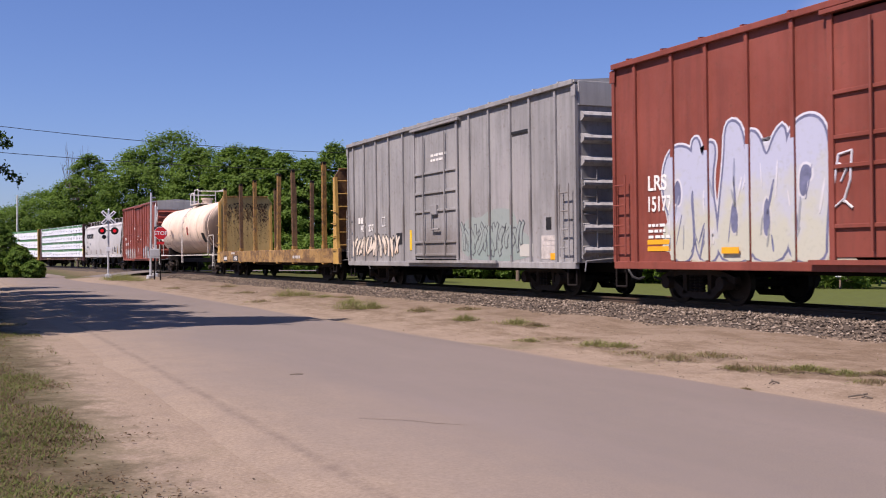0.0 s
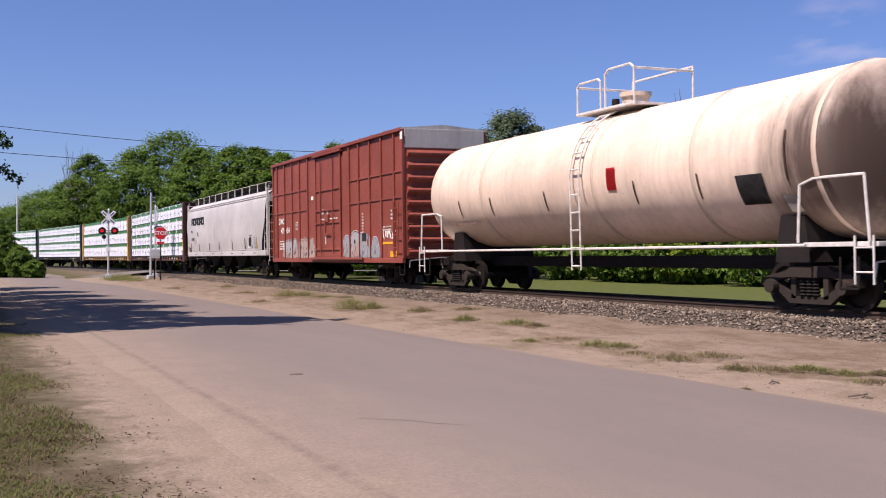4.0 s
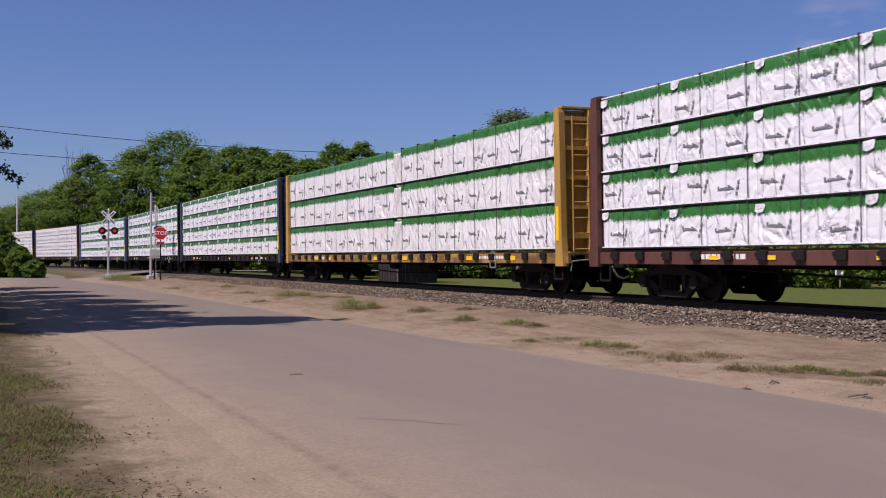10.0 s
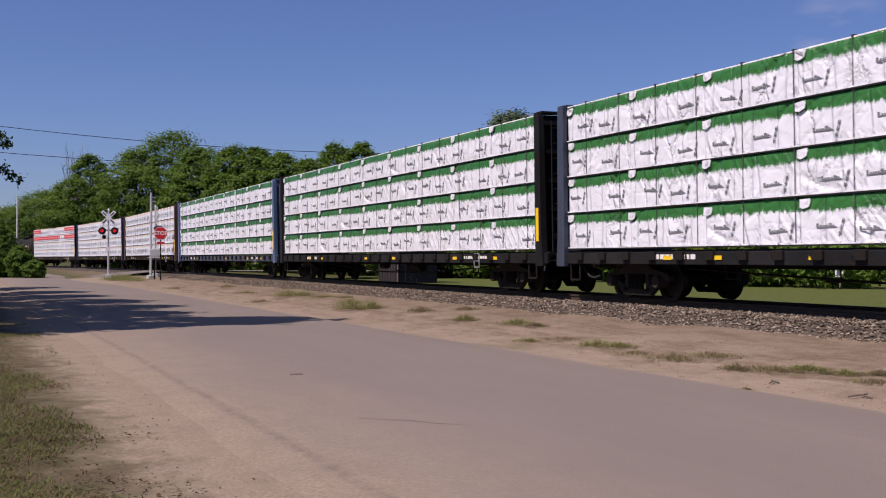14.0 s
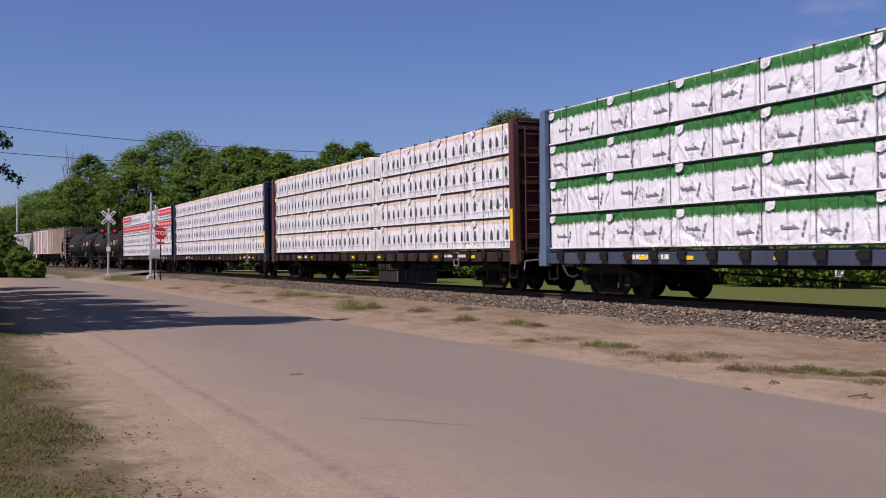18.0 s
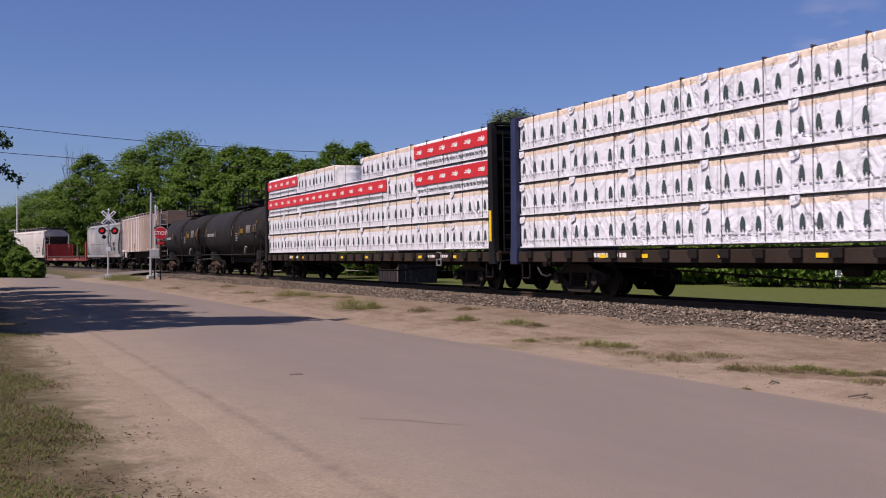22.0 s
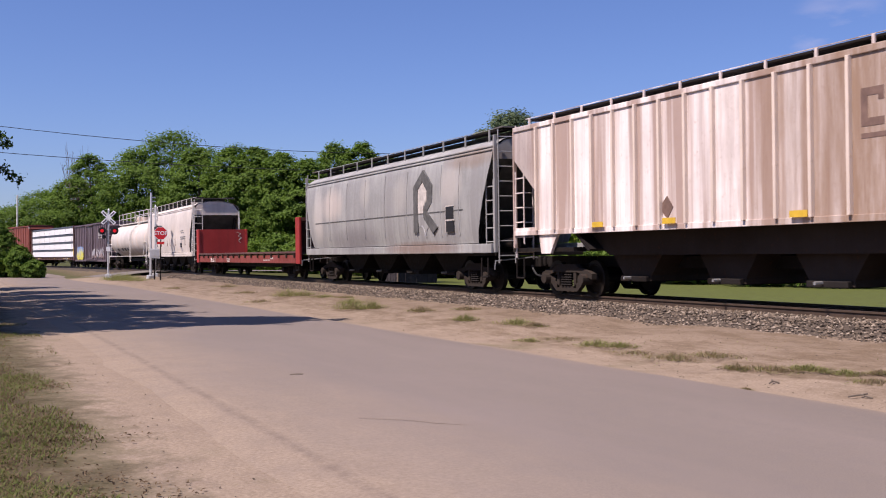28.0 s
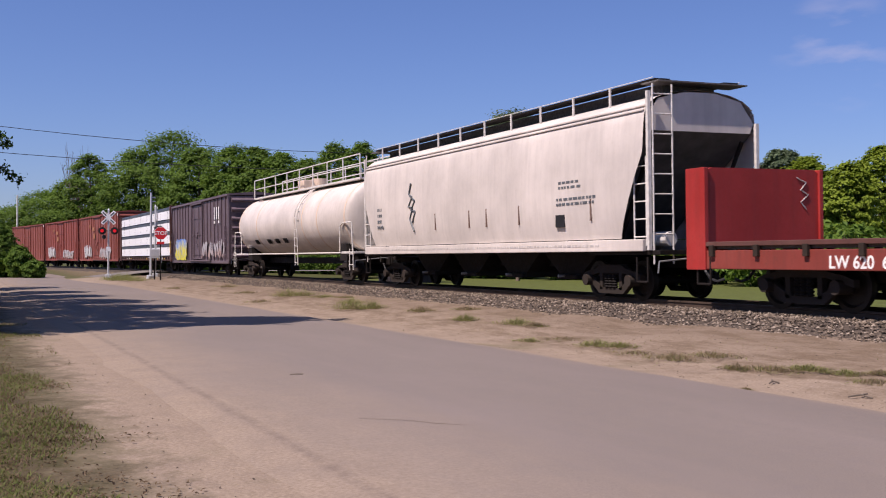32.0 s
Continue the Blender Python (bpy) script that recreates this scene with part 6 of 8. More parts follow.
M["tag_wash"] = tag_paint("yellow_grey_wash", (0.40, 0.38, 0.28), (0.42, 0.42, 0.40), 0.7, 2.2)
M["brownpatch"] = plain("brown_print", (0.16, 0.10, 0.08), 0.7)
M["darkpatch"] = plain("sooty_patch", (0.10, 0.10, 0.10), 0.8, vary=0.4)
M["palepatch"] = plain("pale_scuffed_patch", (0.5, 0.46, 0.43), 0.6, vary=0.3)

SPAN = {"lrs": (193.2, 174.8), "gbox": (174.8, 156.95), "yflat": (156.95, 134.6), "tankA": (134.6, 114.95), "boxa": (114.95, 97.3), "procor": (97.3, 76.9), "c": (76.9, 51.65), "d": (51.65, 26.2), "e": (26.2, 1.35), "f": (1.35, -23.5), "g": (-23.5, -48.7), "h": (-48.7, -74.2), "y": (-74.2, -99.1), "z": (-99.1, -124.3), "tk1": (-124.3, -139.9), "tk2": (-139.9, -153.7), "csx": (-153.7, -172.9), "rh": (-172.9, -191.2), "rflat": (-191.2, -214.3), "wh": (-214.3, -233.4), "tkB": (-233.4, -253.4), "pbox": (-253.4, -271.4), "sil": (-271.4, -296.5), "rb1": (-296.5, -318.0), "rb2": (-318.0, -337.0), "rb3": (-337.0, -356.0)}


def red_graffiti_box():
    e = SPAN["lrs"]
    ribs = [-7.47, -6.16, -5.05, -3.85, -2.66, 3.0, 4.2, 5.4, 6.6, 7.6]
    car = boxcar("faded red boxcar with a large silver graffiti panel", e, 16.6, 0.84, 5.27, "red", ribs, (-1.8, 1.9), (), "red", 0.09, 9, (1.46, 2.45, 2.94, 3.68), endmat="red")
    writing("car_mark", "LRS", 0.44, "letter", car, -6.72, -1.515, 2.36)
    writing("car_number", "15177", 0.44, "letter", car, -6.66, -1.515, 1.92, stretch=0.8)
    print_lines(car, -6.7, 1.62, 0.7, 3, 0.12, -1.512, seed=4)
    for z in (1.27, 1.13):
        part("yellow_strip", boxes((-7.1, -6.3, -1.508, -1.50, z - 0.05, z + 0.05)), "orange", car)
    part("yellow_strip", boxes((-4.6, -4.1, -1.565, -1.555, 1.02, 1.14)), "orange", car)
    wash = [(-5.6, 0.86)] + [(-5.6 + k * 0.34, 1.55 + 0.28 * math.sin(k * 1.9) + 0.2 * math.sin(k * 4.1)) for k in range(13)] + [(-1.2, 0.86)]
    part("painted_wash", prism(bmesh.new(), wash, "y", -1.5035, -1.50), "tag_wash", car)
    sprayed_piece(car, [(-6.5, -5.4, 3.15), (-5.5, -4.75, 3.2), (-4.8, -3.75, 3.3), (-3.9, -2.85, 3.2), (-2.95, -1.85, 3.2)], 0.87, -1.503, "tag_silver", "tag_line", "tag_pale", ribs)
    for pts in ([(-1.72, 2.1), (-1.6, 2.65), (-1.3, 2.7), (-1.35, 2.2), (-1.5, 1.85)], [(-1.75, 1.75), (-1.5, 1.9), (-1.3, 1.75)], [(-1.6, 2.5), (-1.42, 2.4), (-1.55, 2.2)]):
        part("sprayed_swirl", rods([[(x, -1.53 if x > -2 else -1.502, z) for x, z in pts]], 0.022, 6), "tag_pale", car)
    couple(car, e)


def grey_box():
    e = SPAN["gbox"]
    ribs = [-7.54, -6.4, -5.19, -3.97, -2.69, 2.37, 3.61, 4.88, 5.94, 7.25]
    car = boxcar("pale grey boxcar with graffiti along its lower side", e, 16.3, 0.82, 5.22, "grey", ribs, (-1.75, 1.6), (), "roofgrey", 0.08, 7, (1.05, 1.44, 2.4, 2.97, 3.58), upper=0.5)
    print_lines(car, 0.15, 4.1, 1.1, 2, 0.15, -1.525, seed=2)
    writing("car_number", "409   237", 0.34, "letter", car, -6.2, -1.512, 1.9)
    bars(car, "stencil", [(-7.0, 2.3, 0.2, 0.22), (-6.72, 2.3, 0.2, 0.22), (-6.45, 2.3, 0.2, 0.22)], "letter", -1.512)
    bars(car, "square_outline", [(-4.55, 2.35, 0.3, 0.03), (-4.55, 2.05, 0.3, 0.03), (-4.7, 2.2, 0.03, 0.3), (-4.4, 2.2, 0.03, 0.3)], "letter", -1.512)
    part("reflector", boxes((-2.2, -2.05, -1.512, -1.50, 1.2, 1.85)), "reflector", car)
    part("black_panel", boxes((-3.35, -2.8, -1.512, -1.50, 1.4, 1.78)), "black", car)
    part("black_panel", boxes((6.7, 6.95, -1.512, -1.50, 1.65, 1.95)), "black", car)
    print_lines(car, 6.85, 1.4, 0.6, 2, 0.12, -1.512, "palepatch", seed=5)
    part("pale_panel", boxes((6.45, 7.2, -1.508, -1.50, 0.92, 1.5)), "palepatch", car)
    part("yellow_strip", boxes((6.9, 7.25, -1.512, -1.50, 0.9, 1.06)), "orange", car)
    part("vent_slot", boxes((4.95, 5.9, -1.53, -1.50, 4.18, 4.26)), "black", car)
    graffiti(car, -7.5, -3.1, 0.97, 1.85, 6, -1.503, "tag_cream", "black", None, 5, ribs)
    mist = softened([(1.75, 0.86), (1.7, 1.7), (2.2, 2.15), (2.9, 2.05), (3.5, 2.25), (4.3, 2.3), (5.0, 2.2), (5.2, 1.7), (5.9, 1.5), (6.1, 0.86)], 2)
    part("painted_wash", prism(bmesh.new(), [(a, max(0.86, b)) for a, b in mist], "y", -1.5028, -1.50), "tag_mint", car)
    graffiti(car, 1.8, 5.6, 0.97, 2.0, 6, -1.503, "tag_mint", "ink", None, 6, ribs)
    part("painted_patch", boxes((5.3, 6.0, -1.507, -1.50, 0.98, 1.3)), "tag_pale", car)
    couple(car, e)


def stake_flat():
    e = SPAN["yflat"]
    car = thing("bulkhead_flatcar", "rusty yellow bulkhead flatcar with tall stakes and no load", "flatcar", "freight cars of the train")
    gear(car, (e[0] - e[1]) / 2, 7.9, 0.95)
    part("deck", boxes((-10.6, 10.6, -1.4, 1.4, 1.2, 1.3)), "wood", car)
    for s in (-1, 1):
        part("side_sill", boxes((-10.75, 10.7, s * 1.45 - 0.06, s * 1.45 + 0.06, 0.76, 1.33), bevel=0.02), "rustsill", car)
    part("underframe", boxes((-6, 6, -0.5, 0.5, 0.6, 1.2), bevel=0.03), "steel", car)
    for k, x in enumerate((-9.2, -5.4, -2.5, 1.75, 4.3, 8.6)):
        for s in (-1, 1):
            mat = "stakerust_plateshade" if s > 0 or k in (1, 4) else "rustyellow"
            st = rep("stake", ("stake", mat), lambda: prism(bmesh.new(), [(-0.095, -0.08), (-0.03, -0.08), (-0.03, -0.045), (0.03, -0.045), (0.03, -0.08), (0.095, -0.08), (0.095, 0.08), (-0.095, 0.08)], "z", 0, 3.6), mat, car, x + (0.35 if s > 0 else 0), s * 1.4, 1.2, 0.6 * math.sin(k * 2 + s), 0.8 * math.sin(k * 3 + s), 0)
            rep("stake_cap", "stakecap", lambda: boxes((-0.098, 0.098, -0.084, 0.084, 3.5, 3.64), bevel=0.03), "steel", st)
            rep("stake_pocket", "stakepocket", lambda: boxes((-0.13, 0.13, -0.1, 0.1, -0.5, 0.28), bevel=0.02), "rustyellow", st)
    for f in (-1, 1):
        # front plate darker than the rear: shade of the car ahead painted in
        bh = part("bulkhead", prism(bmesh.new(), [(-1.5, 1.25), (1.5, 1.25), (1.5, 4.1), (1.28, 4.42), (-1.28, 4.42), (-1.5, 4.1)], "x", min(f * 10.15, f * 10.25), max(f * 10.15, f * 10.25)), "bleached" if f < 0 else "stakerust_plateshade", car)
        for s in (-1, 1):
            part("gusset", prism(bmesh.new(), [(f * 10.05, 0.72), (f * 10.7, 0.72), (f * 10.5, 1.6), (f * 10.32, 4.1), (f * 10.12, 4.1)], "y", s * 1.46 - 0.06, s * 1.46 + 0.06), "yellow", bh)
        for y in (-0.85, -0.3, 0.3, 0.85):
            # front rakers darker too, rust and shade in one colour
            part("raker", prism(bmesh.new(), [(f * 10.25, 1.2), (f * 10.8, 1.0), (f * 10.4, 4.3), (f * 10.25, 4.35)], "y", y - 0.055, y + 0.055), "rustyellow" if f < 0 else "rustsill", bh)
        for k in range(4):
            part("grab_iron", rods([[(f * 10.25 - 0.22, -1.53, 1.3 + k * 0.5), (f * 10.25 - 0.22, -1.58, 1.3 + k * 0.5), (f * 10.25 + 0.2, -1.58, 1.3 + k * 0.5), (f * 10.25 + 0.2, -1.53, 1.3 + k * 0.5)]], 0.018), "yellow", bh)
        for k in range(6):
            part("cross_rung", rods([[(f * 10.62 - f * 0.05 * k, -1.4, 1.45 + k * 0.5), (f * 10.62 - f * 0.05 * k, -0.8, 1.45 + k * 0.5)]], 0.02), "yellow", bh)
        part("bulkhead_cap", boxes((min(f * 10.05, f * 10.35), max(f * 10.05, f * 10.35), -1.28, 1.28, 4.41, 4.46), bevel=0.01), "rustyellow", bh)
    rust = bmesh.new()
    rng = random.Random(3)
    for k in range(900):
        line = rng.choice((-1.0, -0.55, -0.3, 0.1, 0.45, 0.8, 1.1))
        y, z = line + rng.gauss(0, 0.12), 4.2 - 2.4 * abs(rng.gauss(0, 0.45)) - 0.15
        if not 1.5 < z < 4.3 or abs(y) > 1.35:
            continue
        r = rng.uniform(0.006, 0.021) * (1.5 if z > 3 else 0.9)
        prism(rust, [(y + r * math.cos(a) * rng.uniform(0.5, 1.4), z + r * 1.7 * math.sin(a) * rng.uniform(0.5, 1.4)) for a in np.linspace(0, 5.5, 7)], "x", -10.148, -10.14)
    tagged(part("flaked_paint", rust, "flake", car), kind="stuff")
    for x0, x1 in ((-9.1, -8.35), (-6.9, -5.75)):
        part("number_panel", boxes((x0, x1, -1.518, -1.508, 0.8, 1.1)), "black", car)
    print_lines(car, -8.72, 0.95, 0.62, 1, 0.36, -1.522, seed=21)
    writing("car_number", "81950", 0.3, "letter", car, -6.32, -1.522, 0.85)
    print_lines(car, 5.0, 1.0, 1.2, 1, 0.25, -1.515, "palepatch", seed=22)
    print_lines(car, -6.9, 1.22, 0.8, 1, 0.2, -1.515, "palepatch", seed=23)
    couple(car, e)


def cream_tank():
    e = SPAN["tankA"]
    car = tank_car("cream tank car stained pink and rusty at its end", e, 1.58, 2.84, 17.2, "cream", "railing", True, False, 0.45, shell="creamsoot")
    plate(car, 6.4, 2.2, 0.75, 0.55, 1.58, 2.84, "darkpatch")
    for x in (-6.2, -4.2, -1.2, 2.7, 4.9, 7.4):
        plate(car, x, 2.35 if x < 7 else 2.75, 0.05, 0.5 if x < 7 else 0.9, 1.58, 2.84, "brownpatch", "drip_mark")
    plate(car, 1.85, 2.7, 0.35, 0.5, 1.58, 2.84, "redband", "painted_mark")
    print_lines(car, -6, 1.95, 1.6, 1, 0.12, -1.36, "brownpatch", seed=8)
    plate(car, 7.3, 1.9, 0.3, 0.3, 1.58, 2.84, "letter", "warning_diamond")
    couple(car, e)


def stringer_box():
    e = SPAN["boxa"]
    ribs = [-7.29, -6.07, -4.9, -3.76, -2.58, 2.7, 3.75, 4.9, 6.05, 7.25]
    car = boxcar("brick red ribbed boxcar with graffiti low on its side", e, 16.0, 0.92, 5.3, "red3", ribs, (-1.5, 1.75), (2.98, 3.84), "roofgrey", 0.1, 9, (0.98, 1.3, 2.35, 2.85, 3.66), upper=0.55)
    writing("car_mark", "DWC", 0.36, "letter", car, -6.62, -1.515, 2.48)
    writing("car_number", "409   454", 0.36, "letter", car, -6.05, -1.515, 2.06)
    bars(car, "square_outline", [(-4.25, 2.5, 0.26, 0.025), (-4.25, 2.2, 0.26, 0.025), (-4.38, 2.35, 0.025, 0.3), (-4.12, 2.35, 0.025, 0.3), (-4.25, 2.38, 0.12, 0.05)], "letter", -1.512)
    part("pale_patch", boxes((-2.15, -1.85, -1.512, -1.50, 3.35, 3.5)), "letter", car)
    print_lines(car, -6.6, 1.7, 0.75, 4, 0.11, -1.512, seed=31)
    print_lines(car, 0.25, 2.5, 2.0, 1, 0.1, -1.53, seed=32)
    bars(car, "door_plate", [(-0.55, 2.8, 0.3, 0.2), (0.05, 2.78, 0.14, 0.2), (0.75, 2.86, 0.7, 0.05), (-0.2, 1.65, 0.12, 0.3)], "palepatch", -1.53)
    for x in (4.1, 4.85):
        print_lines(car, x, 2.55, 0.16, 7, 0.11, -1.512, "palepatch", seed=33)
    for x in (5.95, 6.95):
        print_lines(car, x, 2.55, 0.14, 3, 0.13, -1.512, "palepatch", seed=34)
    print_lines(car, 6.45, 2.02, 1.0, 2, 0.1, -1.512, "palepatch", seed=35)
    part("yellow_strip", boxes((6.1, 7.2, -1.512, -1.50, 1.42, 1.5)), "orange", car)
    part("yellow_strip", boxes((6.8, 7.4, -1.512, -1.50, 0.98, 1.18)), "orange", car)
    part("black_panel", boxes((4.0, 4.45, -1.512, -1.50, 1.55, 1.85)), "black", car)
    sprayed_piece(car, [(-6.5, -5.6, 1.68), (-5.7, -4.9, 1.72), (-5.0, -4.15, 1.7)], 0.96, -1.503, "tag_grey", "darkpatch", "tag_shade", ribs, 0.06, "faded grey and pink graffiti lettering")
    sprayed_piece(car, [(-3.95, -3.2, 1.7), (-3.2, -2.5, 1.74), (-2.45, -1.75, 1.68)], 0.96, -1.503, "tag_pink", "black", "palepatch", ribs, 0.06, "pale pink graffiti lettering with black edges")
    sprayed_piece(car, [(1.95, 2.75, 1.75), (3.75, 4.6, 1.8), (4.9, 5.75, 1.6)], 0.96, -1.503, "tag_shade", "tag_line", "tag_blue", ribs, 0.06, "blue and grey graffiti lettering")
    sprayed_piece(car, [(2.8, 3.75, 1.9)], 1.0, -1.504, "tag_grey", "black", "palepatch", ribs, 0.06, "dull red and white graffiti form")
    graffiti(car, 6.2, 7.3, 1.55, 1.95, 4, -1.503, "letter", "red", None, 44)
    couple(car, e)


def white_hopper_with_name():
    e = SPAN["procor"]
    car = smooth_hopper("clean white covered hopper with black lettering blocks", e, 19.2, "white", [-7.74 + 1.62 * k for k in range(11)], [(-6.4, -3.4), (-3.2, -0.2), (0.2, 3.2), (3.4, 6.4)], 4.42, flare=2.75)
    for k in range(6):
        x, w, h, th = -8.05 + k * 0.62, 0.5, 0.44, 0.1
        bm = boxes((x, x + th, -1.582, -1.56, 2.98, 2.98 + h), (x + w - th, x + w, -1.582, -1.56, 2.98, 2.98 + h), (x + th, x + w - th, -1.582, -1.56, 2.98 + h - th, 2.98 + h), (x + th, x + w - th, -1.582, -1.56, 2.98 + (0.0 if k % 2 else 0.12), 3.08 + (0.0 if k % 2 else 0.12)))
        part("name_block", bm, "black", car, "black outlined lettering block")
    print_lines(car, -7.95, 2.6, 0.5, 1, 0.3, -1.578, "ink", seed=51)
    print_lines(car, -7.75, 2.14, 0.75, 1, 0.36, -1.572, "ink", seed=52)
    part("square_outline", boxes((-6.35, -6.05, -1.578, -1.566, 2.3, 2.55)), "ink", car)
    part("grey_panel", boxes((-7.1, -6.7, -1.572, -1.556, 1.9, 2.2)), "silver", car)
    for x, h in ((-8.3, 0.5), (-5.9, 0.42), (-2.95, 0.42), (-0.4, 0.45), (2.8, 0.55), (5.6, 0.6), (7.95, 1.15)):
        part("rust_streak", prism(bmesh.new(), [(x - 0.06, 1.4 + h), (x - 0.03, 1.4 + h), (x + 0.05, 1.4), (x - 0.01, 1.4)], "y", -1.568, -1.53), "yellow" if x > 7 else "brownpatch", car)
    bars(car, "square_outline", [(6.7, 2.06, 0.62, 0.03), (6.7, 1.5, 0.62, 0.03), (6.39, 1.78, 0.03, 0.56), (7.01, 1.78, 0.03, 0.56)], "letter", -1.565)
    print_lines(car, 7.6, 2.0, 0.5, 4, 0.13, -1.565, "faintink", seed=54)
    print_lines(car, 5.6, 1.85, 0.5, 3, 0.12, -1.565, "faintink", seed=55)
    for k in range(7):
        x = -7.2 + k * 2.4
        part("sill_stencil", boxes((x, x + 0.5, -1.536, -1.52, 1.19, 1.23)), "ink", car)
    part("black_panel", boxes((6.44, 6.68, -1.566, -1.54, 1.58, 1.98)), "black", car)
    part("black_panel", boxes((6.73, 6.96, -1.566, -1.54, 1.58, 1.98)), "black", car)
    print_lines(car, 6.7, 2.1, 0.5, 2, 0.08, -1.567, "ink", seed=53)
    couple(car, e)


def even(n, kind, B=11.66):
    return [(-B + k * 2 * B / n + 0.015, -B + (k + 1) * 2 * B / n - 0.015, kind) for k in range(n)]


def lumber_cars():
    for key, mat, label, tiers, n, kind, deck in (
            ("c", "brown", "brown lumber car loaded with green-and-white wrapped bundles", 4, 9, "g", None),
            ("d", "yellow", "yellow lumber car with three high tiers of wrapped bundles", 3, 9, "g", None),
            ("e", "slate", "blue-grey lumber car loaded with green-and-white wrapped bundles", 4, 9, "g", "carblack"),
            ("f", "carblack", "black lumber car loaded with green-and-white wrapped bundles", 4, 9, "g", None),
            ("g", "lightblue", "slate blue lumber car loaded with green-and-white wrapped bundles", 4, 9, "g", None)):
        e = SPAN[key]
        loads = [even(n, kind) for _ in range(tiers)]
        if key == "d":
            loads = [[(-11.66, 0.75, None)] for _ in range(tiers)]
            loads = [[(-11.66 + k * 2.48, -11.66 + (k + 1) * 2.48 - 0.03, "g") for k in range(5)] + [(0.78, 1.4, "k")] + [(1.42 + k * 2.56, 1.42 + (k + 1) * 2.56 - 0.03, "g") for k in range(4)] for _ in range(tiers)]
        couple(centerbeam(label, e, mat, loads, tiers, deck="rustsill" if key == "d" else "slate" if mat == "lightblue" else deck), e)
    for key, mat, label in (("h", "brown", "rust brown lumber car loaded with tan-topped white bundles"), ("y", "blue", "navy lumber car loaded with tan-topped white bundles")):
        e = SPAN[key]
        row = [(-11.66 + k * 2.5, -11.66 + (k + 1) * 2.5 - 0.02, "t") for k in range(5)] + [(0.86, 1.95, "k")] + [(1.97 + k * 2.42, 1.97 + (k + 1) * 2.42 - 0.02, "t") for k in range(4)]
        if key == "y":
            row = [(-11.66 + k * 2.5, -11.66 + (k + 1) * 2.5 - 0.02, "t") for k in range(5)] + [(0.86, 1.3, "k")] + [(1.32 + k * 2.58, 1.32 + (k + 1) * 2.58 - 0.02, "t") for k in range(4)]
        couple(centerbeam(label, e, mat, [row] * 4, 4, z0=1.2, deck="brownsteel", straps=1.22), e)
    e = SPAN["z"]
    low = [(-11.66 + k * 2.53, -11.66 + (k + 1) * 2.53 - 0.02, "t") for k in range(4)] + [(-1.52 + k * 2.635, -1.52 + (k + 1) * 2.635 - 0.02, "t") for k in range(5)]
    third = [(-11.66, -6.69, "r"), (-6.67, -1.35, "r"), (-1.33, 3.82, "r"), (3.84, 6.28, "t"), (6.3, 11.66, "r")]
    fourth = [(-11.66, -6.83, "r"), (-6.81, -4.3, "t"), (-4.28, -1.82, "t"), (-1.8, -1.33, "k"), (1.22, 3.72, "t"), (3.74, 6.28, "t"), (6.3, 11.66, "r")]
    couple(centerbeam("black lumber car with white bundles and red printed bands", e, "carblack", [low, low, third, fourth], 4, z0=1.2, ztop=4.6, straps=1.25, deck="brownsteel"), e)


def black_tanks():
    for key, R, zc, L, px, tx in (("tk1", 1.36, 2.32, 13.9, 1.0, 5.2), ("tk2", 1.36, 2.36, 12.3, 1.2, 4.75)):
        e = SPAN[key]
        car = tank_car("sooty black tank car with small yellow placards", e, R, zc, L, "tank", "carblack", True, False, px, tx, "tankframe")
        x = px + 1.8
        plate(car, x, zc + 0.05, 0.7, 0.26, R, zc, "mustard")
        plate(car, x + 1.45, zc + 0.12, 0.9, 0.42, R, zc, "palepatch")
        plate(car, x + 2.35, zc + 0.12, 0.35, 0.36, R, zc, "brownpatch")
        for u in (-L / 2 + 0.9, -L / 2 + 3.6, px - 0.35, x - 0.5, x + 2.9):
            plate(car, u, zc + 0.1, 0.09, 0.5 if u < x + 2 else 0.85, R, zc, "mustard", "yellow_tick")
        plate(car, x + 2.6, zc + 0.15, 0.05, 0.4, R, zc, "letter", "white_tick")
        print_lines(car, -L / 2 + 2.3, zc - 0.02, 1.9, 1, 0.34, -R - 0.012, "silver", seed=61, name="car_number")
        print_lines(car, px + 0.75, zc - 0.05, 0.45, 4, 0.12, -R - 0.012, "silver", seed=62)
        part("outlet_valve", rod(bmesh.new(), (px + 0.2, 0, zc - R - 0.35), (px + 0.2, 0, zc - R + 0.05), 0.25, 0.3, n=16), "steel", car)
        part("placard_holder", rods([[(px + 3.0, -1.48, 1.2), (px + 3.25, -1.48, 1.55)]], 0.07), "chrome", car)
        couple(car, e)


